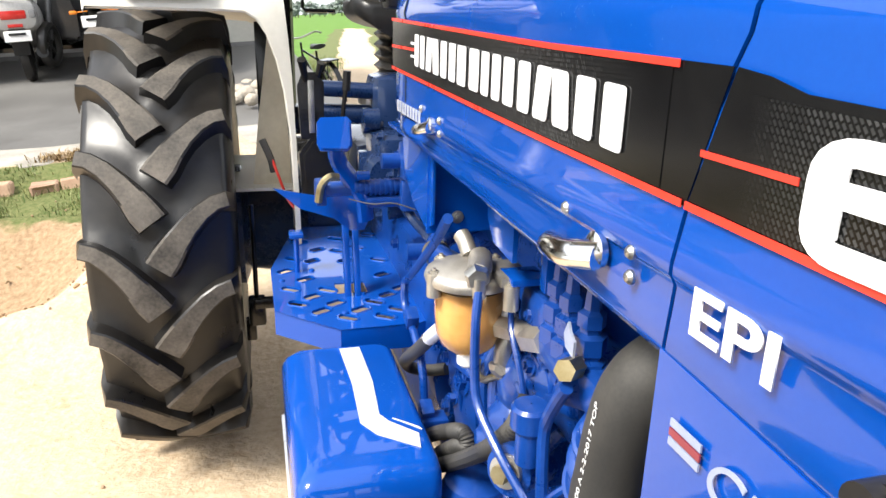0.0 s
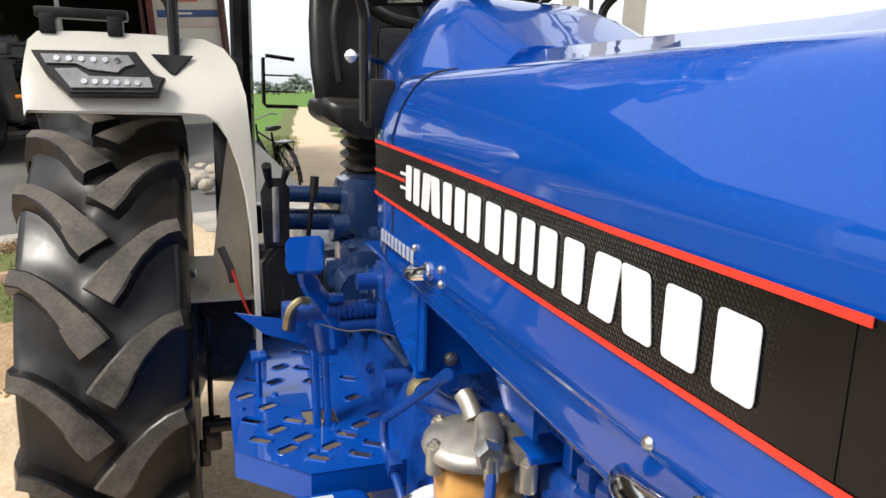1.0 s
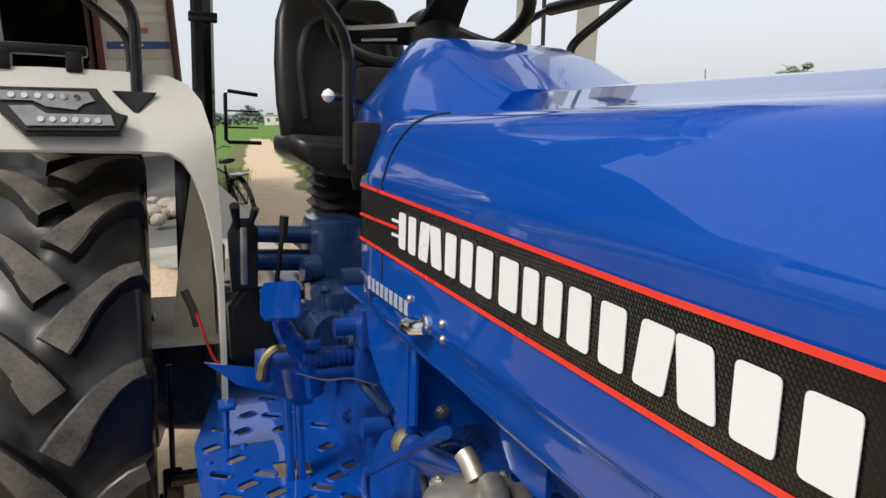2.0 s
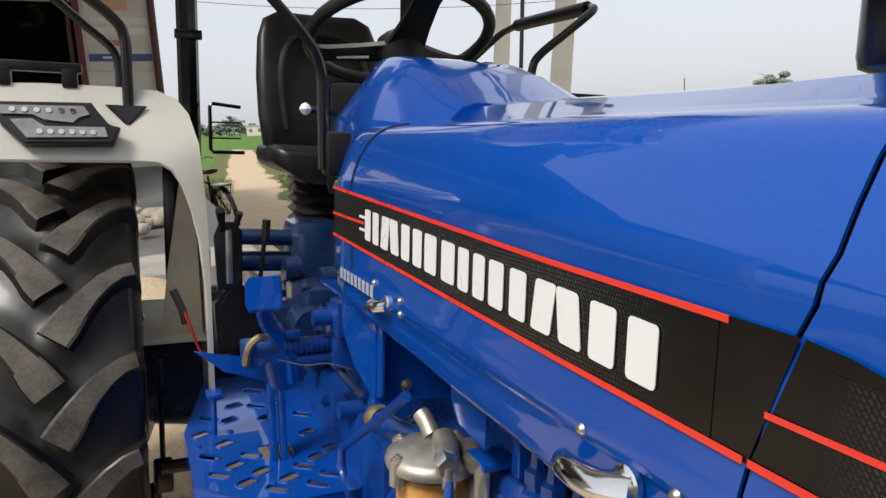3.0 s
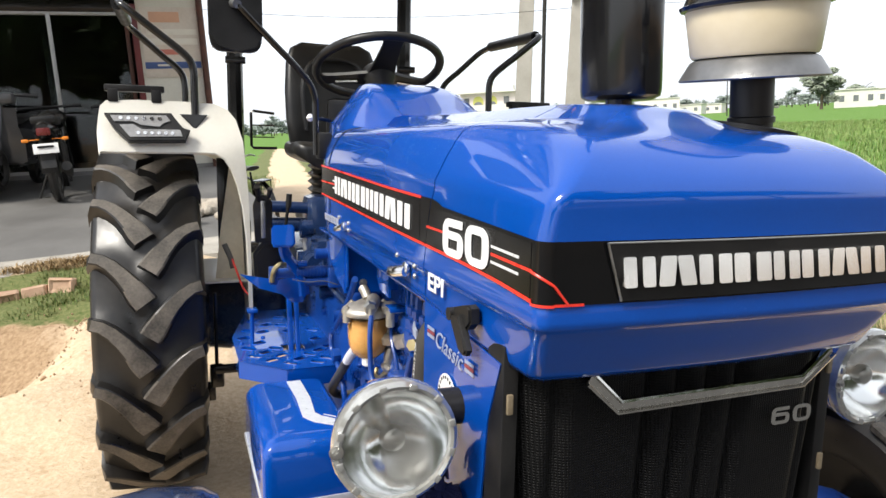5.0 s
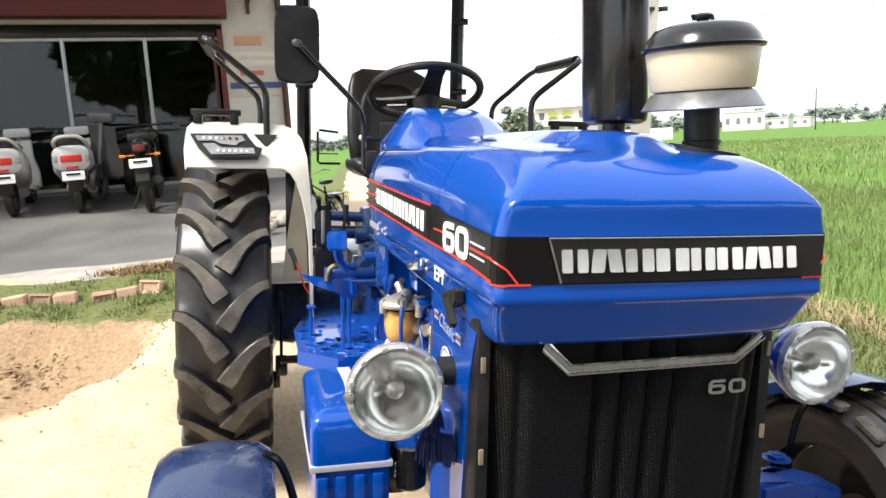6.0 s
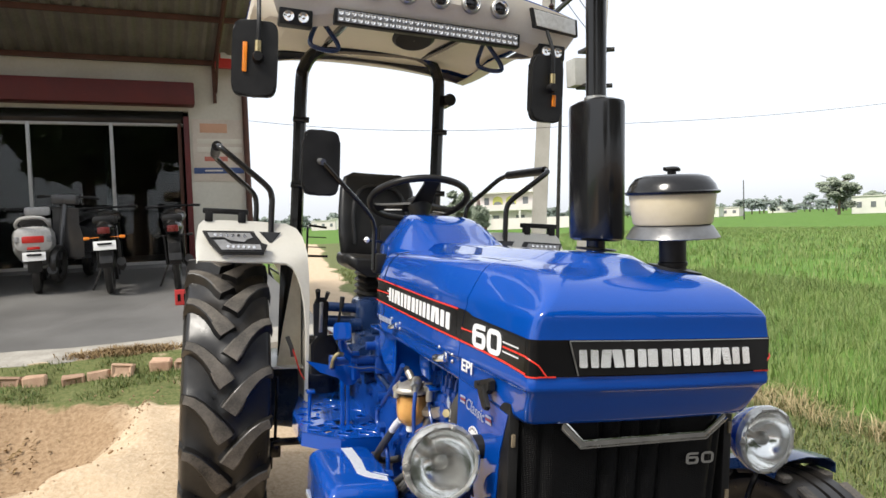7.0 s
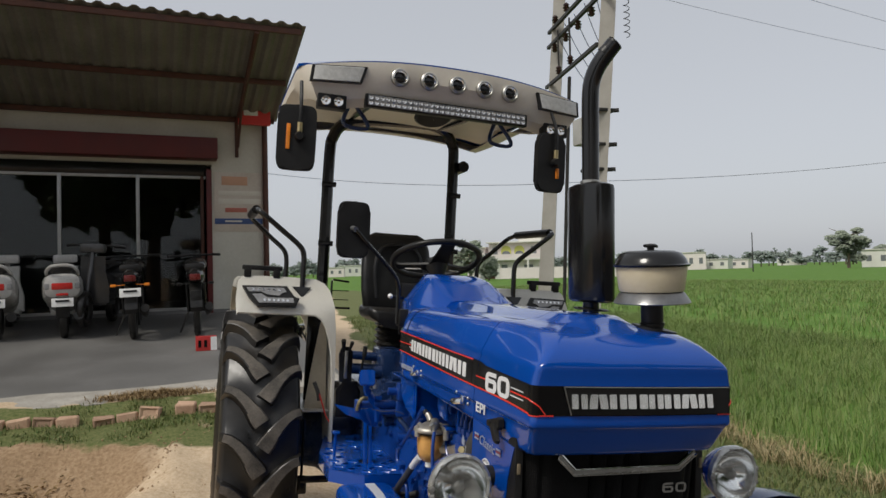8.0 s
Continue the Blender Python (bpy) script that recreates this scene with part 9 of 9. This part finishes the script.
for k in range(6):
    a = pole_pt(P1, 0.075, 6.2).lerp(pole_pt(P2, 0.085, 6.2), 0.2 * k)
    wire(a, pole_pt(P2, 0.085, 4.1 + 0.25 * k) + RIGHT * 0.15, 0.15, 0.007, 10)
b = bmesh.new()
q = pole_pt(P2, 0.085, 6.0) + RIGHT * 0.30
tube(b, [q + Vector((0.05 * math.cos(i * 1.05), 0.05 * math.sin(i * 1.05), -0.018 * i)) for i in range(44)], 0.007, seg=5, smooth=0)
part("coiled_wire", b, IRON, wires)
b = bmesh.new()
cyl(b, pole_pt(P1, 0.075, 0.0) + RIGHT * 0.42, pole_pt(P1, 0.075, 5.3) + RIGHT * 0.30, 0.035, seg=10)
solid("earth_rod", b, IRON, "thin iron operating rod beside the pole", "rod")
x, y = polar(42.3, 150)
b = bmesh.new()
cyl(b, (x, y, -0.2), (x, y, 7.5), 0.12, 0.08, 8)
solid("field_pole", b, IRON, "slim dark pole standing far out in the field", "pole")


# ---- vehicles parked in the shade before the shop glass ----
SCOOTER_WHITE = surface("white_scooter_plastic", (0.44, 0.43, 0.41), (0.55, 0.54, 0.52), rough=(0.2, 0.35), scale=4, fine=60, bump=0.02, coat=0.5)
SCOOTER_GREY = surface("grey_scooter_plastic", (0.03, 0.03, 0.032), (0.06, 0.06, 0.062), rough=(0.25, 0.4), scale=4, fine=60, bump=0.02, coat=0.4)
PLATE_W = surface("white_number_plate", (0.7, 0.7, 0.68), (0.78, 0.78, 0.76), rough=(0.4, 0.5), scale=10, fine=60, bump=0)


DARK_RED = surface("dark_red_lens", (0.10, 0.008, 0.006), (0.15, 0.012, 0.010), rough=(0.2, 0.35), scale=20, fine=120, bump=0.05, coat=0.4)


def road_wheel(xc, yc, r, w, name, parent):
    b = bmesh.new()
    lathe(b, [(r - 0.075, -w * 0.35), (r - 0.05, -w * 0.5), (r - 0.012, -w * 0.38), (r, 0), (r - 0.012, w * 0.38), (r - 0.05, w * 0.5), (r - 0.075, w * 0.35)], (xc, yc, r), (1, 0, 0), 28)
    t = part(name, b, RUBBER, parent)
    b = bmesh.new()
    lathe(b, [(r - 0.07, -w * 0.3), (r - 0.085, 0), (r - 0.07, w * 0.3)], (xc, yc, r), (1, 0, 0), 28)
    for i in range(5):
        a = 2 * math.pi * i / 5
        box(b, (xc, yc + 0.5 * (r - 0.08) * math.cos(a), r + 0.5 * (r - 0.08) * math.sin(a)), (0.02, r - 0.08, 0.03), 0, Matrix.Rotation(a, 3, "X"))
    part("rim", b, IRON, t)


def plate(y, z, parent, tilt=-12):
    b = bmesh.new()
    box(b, (0, y, z), (0.235, 0.006, 0.105), 0.004, Matrix.Rotation(radians(tilt), 3, "X"))
    p_ = part("number_plate", b, PLATE_W, parent, "white number plate")
    for dz in (0.018, -0.020):
        b = bmesh.new()
        box(b, (0, y - 0.005 + dz * math.tan(radians(-tilt)) * -1, z + dz), (0.15, 0.004, 0.022), 0, Matrix.Rotation(radians(tilt), 3, "X"))
        part("print_bar", b, BLACK_DECAL, p_)


def handlebar(y, z, half, parent, mirrors=False):
    b = bmesh.new()
    tube(b, [(-half, y - 0.10, z - 0.01), (-half * 0.45, y, z), (half * 0.45, y, z), (half, y - 0.10, z - 0.01)], 0.014, seg=8)
    for s in (-1, 1):
        cyl(b, (s * half * 0.72, y - 0.05, z), (s * (half + 0.01), y - 0.105, z - 0.01), 0.019, seg=10)
    hb = part("handlebar", b, BLACK_PLASTIC, parent)
    if mirrors:
        for s in (-1, 1):
            b = bmesh.new()
            tube(b, [(s * half * 0.6, y - 0.02, z), (s * half * 0.72, y, z + 0.12), (s * half * 0.95, y, z + 0.17)], 0.006, seg=6)
            lathe(b, [(0.001, -0.012), (0.05, -0.01), (0.058, 0.0), (0.05, 0.008), (0.001, 0.01)], (s * half * 1.0, y, z + 0.19), (0, 1, 0), 16)
            part("mirror", b, BLACK_PLASTIC, hb)


def scooter(m, body_mat, label):
    t = thing("scooter", label, "scooter", m, "two-wheelers before the shop")
    road_wheel(0, 0.0, 0.23, 0.10, "rear_wheel", t)
    road_wheel(0, 1.24, 0.23, 0.10, "front_wheel", t)
    b = bmesh.new()
    rings = []
    for y, hw, z0, z1 in ((-0.27, 0.13, 0.56, 0.75), (-0.24, 0.19, 0.50, 0.79), (-0.05, 0.225, 0.42, 0.80), (0.25, 0.21, 0.34, 0.76), (0.50, 0.17, 0.30, 0.68)):
        zc, hz = (z0 + z1) / 2, (z1 - z0) / 2
        rings.append([(hw * math.copysign(abs(math.cos(a)) ** 0.6, math.cos(a)), y, zc + hz * math.copysign(abs(math.sin(a)) ** 0.6, math.sin(a))) for a in (2 * math.pi * i / 20 for i in range(20))])
    skin(b, rings)
    part("body", b, body_mat, t)
    b = bmesh.new()
    rings = []
    for y, hw, z in ((-0.22, 0.10, 0.80), (-0.15, 0.14, 0.83), (0.2, 0.15, 0.82), (0.45, 0.13, 0.80), (0.55, 0.09, 0.77)):
        rings.append([(hw * math.cos(a), y, z + 0.045 * math.sin(a)) for a in (2 * math.pi * i / 16 for i in range(16))])
    skin(b, rings)
    part("seat", b, SEAT_VINYL, t)
    b = bmesh.new()
    tube(b, [(-0.17, -0.05, 0.78), (-0.16, -0.24, 0.83), (-0.09, -0.31, 0.885), (0.09, -0.31, 0.885), (0.16, -0.24, 0.83), (0.17, -0.05, 0.78)], 0.020, seg=8)
    part("grab_rail", b, body_mat, t)
    b = bmesh.new()
    box(b, (0, -0.262, 0.640), (0.23, 0.04, 0.085), 0.02)
    part("tail_lamp", b, RED_LENS, t, "red tail lamp")
    for s in (-1, 1):
        b = bmesh.new()
        box(b, (s * 0.155, -0.243, 0.642), (0.07, 0.05, 0.075), 0.018)
        part("indicator", b, surface_lens, t)
    plate(-0.275, 0.445, t)
    b = bmesh.new()
    box(b, (0, -0.225, 0.40), (0.15, 0.04, 0.28), 0.01)
    part("mudflap", b, BLACK_PLASTIC, t)
    b = bmesh.new()
    box(b, (0, -0.268, 0.540), (0.13, 0.02, 0.030), 0.006)
    part("reflector", b, RED_LENS, t)
    b = bmesh.new()
    cyl(b, (0.17, -0.22, 0.28), (0.16, 0.25, 0.26), 0.055, seg=14)
    part("muffler", b, BLACK_PAINT, t)
    b = bmesh.new()
    box(b, (0, 0.72, 0.30), (0.34, 0.42, 0.06), 0.02)
    grid = [[(sx * (0.20 if z < 0.7 else 0.15), 0.98 + 0.10 * (z - 0.3) - 0.05 * abs(sx), z) for sx in (-1, -0.5, 0, 0.5, 1)] for z in (0.30, 0.5, 0.7, 0.9)]
    sheet(b, grid, 0.04)
    part("apron", b, body_mat, t)
    b = bmesh.new()
    cyl(b, (0, 1.20, 0.28), (0, 1.02, 1.0), 0.03, seg=10)
    box(b, (0, 1.0, 1.0), (0.30, 0.16, 0.12), 0.04)
    part("steering_head", b, body_mat, t)
    handlebar(0.98, 1.04, 0.34, t)


def motorcycle(m, tank_mat, label, marked=True):
    t = thing("motorcycle", label, "motorcycle", m, "two-wheelers before the shop")
    road_wheel(0, 0.0, 0.31, 0.09, "rear_wheel", t)
    road_wheel(0, 1.28, 0.31, 0.085, "front_wheel", t)
    b = bmesh.new()
    rings = []
    for y, hw, z0, z1 in ((-0.32, 0.06, 0.72, 0.82), (-0.25, 0.095, 0.68, 0.86), (0.05, 0.12, 0.66, 0.86), (0.35, 0.10, 0.60, 0.80)):
        zc, hz = (z0 + z1) / 2, (z1 - z0) / 2
        rings.append([(hw * math.cos(a), y, zc + hz * math.sin(a)) for a in (2 * math.pi * i / 16 for i in range(16))])
    skin(b, rings)
    part("tail_fairing", b, tank_mat, t)
    b = bmesh.new()
    box(b, (0, 0.12, 0.87), (0.24, 0.66, 0.09), 0.035)
    part("seat", b, SEAT_VINYL, t)
    b = bmesh.new()
    rings = []
    for y, hw, z in ((0.45, 0.09, 0.86), (0.55, 0.14, 0.90), (0.75, 0.16, 0.92), (0.92, 0.13, 0.90), (0.98, 0.07, 0.86)):
        rings.append([(hw * math.cos(a), y, z + 0.10 * math.sin(a)) for a in (2 * math.pi * i / 16 for i in range(16))])
    skin(b, rings)
    part("fuel_tank", b, tank_mat, t)
    b = bmesh.new()
    box(b, (0, 0.62, 0.48), (0.22, 0.34, 0.32), 0.05)
    cyl(b, (0, 0.80, 0.55), (0, 0.88, 0.75), 0.07, seg=14)
    part("engine", b, IRON, t)
    b = bmesh.new()
    tube(b, [(0.11, 0.75, 0.35), (0.13, 0.4, 0.26), (0.14, 0.0, 0.32), (0.15, -0.25, 0.38)], lambda s: 0.022 + 0.028 * sstep(0.45, 0.7, s), seg=12)
    part("exhaust", b, IRON, t)
    b = bmesh.new()
    grid = []
    for k in range(9):
        a = radians(60 + 110 * k / 8)
        grid.append([(u, 0.0 + 0.37 * math.cos(a), 0.31 + 0.37 * math.sin(a)) for u in (-0.07, 0, 0.07)])
    sheet(b, grid, 0.006)
    box(b, (0, -0.33, 0.45), (0.13, 0.02, 0.26), 0.005)
    part("mudguard", b, BLACK_PLASTIC, t)
    b = bmesh.new()
    box(b, (0, -0.325, 0.745), (0.13, 0.05, 0.08), 0.018)
    part("tail_lamp", b, DARK_RED, t, "dark red tail lamp")
    if marked:
        plate(-0.365, 0.575, t)
    for s in (-1, 1):
        b = bmesh.new()
        box(b, (s * 0.185, -0.29, 0.665), (0.066, 0.04, 0.036), 0.014)
        cyl(b, (s * 0.155, -0.28, 0.665), (s * 0.06, -0.26, 0.67), 0.006, seg=8)
        part("indicator", b, ORANGE if marked else BLACK_PLASTIC, t, "orange indicator" if marked else "")
        b = bmesh.new()
        cyl(b, (s * 0.09, -0.05, 0.32), (s * 0.10, -0.14, 0.66), 0.025, seg=10)
        part("shock_absorber", b, BLACK_PAINT, t)
        b = bmesh.new()
        cyl(b, (s * 0.09, 1.28, 0.31), (s * 0.09, 1.02, 0.98), 0.02, seg=10)
        part("fork_leg", b, BLACK_PAINT, t)
    b = bmesh.new()
    lathe(b, [(0.06, -0.10), (0.09, -0.02), (0.085, 0.02), (0.001, 0.03)], (0, 1.12, 0.92), (0, 1, 0), 20)
    part("headlamp", b, BLACK_PLASTIC, t)
    handlebar(0.95, 1.05, 0.33, t)
    b = bmesh.new()
    tube(b, [(-0.10, 0.30, 0.30), (-0.22, 0.28, 0.02)], 0.012, seg=8, smooth=0)
    part("side_stand", b, IRON, t)


def on_floor(u, d, yaw, lean=0):
    return SHOP @ pose(u, -d, floor_z(-d) - 0.004, 0, lean, yaw) @ Matrix.Scale(1.02, 4)


scooter(on_floor(-1.84, 1.66, 4, -1), SCOOTER_WHITE, "white scooter on its stand before the shop glass")
scooter(on_floor(-2.57, 1.60, 3, -1), SCOOTER_WHITE, "pale scooter with a grab rail before the shop glass")
scooter(on_floor(-1.36, 0.42, 168, -3), SCOOTER_GREY, "dark grey scooter parked in the shade")
motorcycle(on_floor(-1.03, 2.00, -1, -2), BLACK_PAINT, "black motorcycle with orange indicators before the shop")
motorcycle(on_floor(-0.27, 2.03, -3, -2), BLACK_PAINT, "dark motorcycle leaning on its stand by the shop pier", marked=False)

# small red carton on the floor
b = bmesh.new()
box(b, (-0.235, -3.045, floor_z(-3.10) + 0.083), (0.23, 0.11, 0.165), 0.004)
carton = at_shop(solid("carton", b, surface("red_card", (0.42, 0.022, 0.022), (0.5, 0.035, 0.03), rough=(0.5, 0.65), scale=8, fine=60, bump=0.02), "small red and white printed carton on the cement", "carton"))
for u, mt in ((-0.31, BLACK_DECAL), (-0.245, BLACK_DECAL), (-0.155, WHITE_DECAL)):
    b = bmesh.new()
    box(b, (u, -3.102, floor_z(-3.10) + 0.083), (0.032 if mt == BLACK_DECAL else 0.068, 0.004, 0.08 if mt == BLACK_DECAL else 0.155), 0)
    part("print_bar", b, mt, carton)

# bicycle standing on the lane behind the tractor
def bicycle(m):
    t = thing("bicycle", "old black bicycle standing beside the lane", "bicycle", m)
    for yc in (0.0, 1.08):
        b = bmesh.new()
        tube(b, [(0, yc + 0.325 * math.cos(a), 0.34 + 0.325 * math.sin(a)) for a in (2 * math.pi * i / 36 for i in range(37))], 0.018, seg=8, smooth=0)
        w = part("wheel", b, RUBBER, t)
        b = bmesh.new()
        for i in range(14):
            a = 2 * math.pi * i / 14
            tube(b, [(0.01 * (-1) ** i, yc, 0.34), (0, yc + 0.31 * math.cos(a), 0.34 + 0.31 * math.sin(a))], 0.0016, seg=4, smooth=0)
        part("spokes", b, STEEL, w)
    b = bmesh.new()
    for p0, p1 in (((0, 0.45, 0.30), (0, 0.34, 0.82)), ((0, 0.40, 0.72), (0, 0.92, 0.82)), ((0, 0.45, 0.30), (0, 0.94, 0.76)), ((0, 0.90, 0.92), (0, 1.08, 0.34)), ((0.05, 0.0, 0.34), (0.02, 0.45, 0.30)), ((0.05, 0.0, 0.34), (0, 0.37, 0.74)),
                   ((-0.05, 0.0, 0.34), (-0.02, 0.45, 0.30)), ((-0.05, 0.0, 0.34), (0, 0.37, 0.74))):
        tube(b, [p0, p1], 0.015, seg=8, smooth=0)
    part("frame", b, BLACK_PAINT, t)
    b = bmesh.new()
    tube(b, [(-0.27, 0.78, 1.0), (-0.22, 0.90, 1.02), (0, 0.92, 0.98), (0.22, 0.90, 1.02), (0.27, 0.78, 1.0)], 0.012, seg=8)
    part("handlebar", b, STEEL, t)
    b = bmesh.new()
    rings = []
    for y, hw in ((0.18, 0.09), (0.24, 0.11), (0.34, 0.07), (0.46, 0.03)):
        rings.append([(hw * math.cos(a), y, 0.88 + 0.03 * math.sin(a)) for a in (2 * math.pi * i / 12 for i in range(12))])
    skin(b, rings)
    part("saddle", b, SEAT_VINYL, t)
    b = bmesh.new()
    box(b, (0, -0.05, 0.72), (0.15, 0.36, 0.015), 0.004)
    for s in (-1, 1):
        tube(b, [(s * 0.07, -0.2, 0.72), (s * 0.06, 0.0, 0.34)], 0.006, seg=6, smooth=0)
    part("carrier", b, BLACK_PAINT, t)
    for yc, a0, a1 in ((0.0, 20, 200), (1.08, 40, 170)):
        b = bmesh.new()
        sheet(b, [[(u, yc + 0.365 * math.cos(radians(a0 + (a1 - a0) * k / 10)), 0.34 + 0.365 * math.sin(radians(a0 + (a1 - a0) * k / 10))) for u in (-0.03, 0, 0.03)] for k in range(11)], 0.003)
        part("mudguard", b, BLACK_PAINT, t)


bx, by = 0.62, 10.4
bicycle(pose(bx, by, ground_z(bx, by) - 0.005, 0, -7, 14) @ Matrix.Scale(1.12, 4))
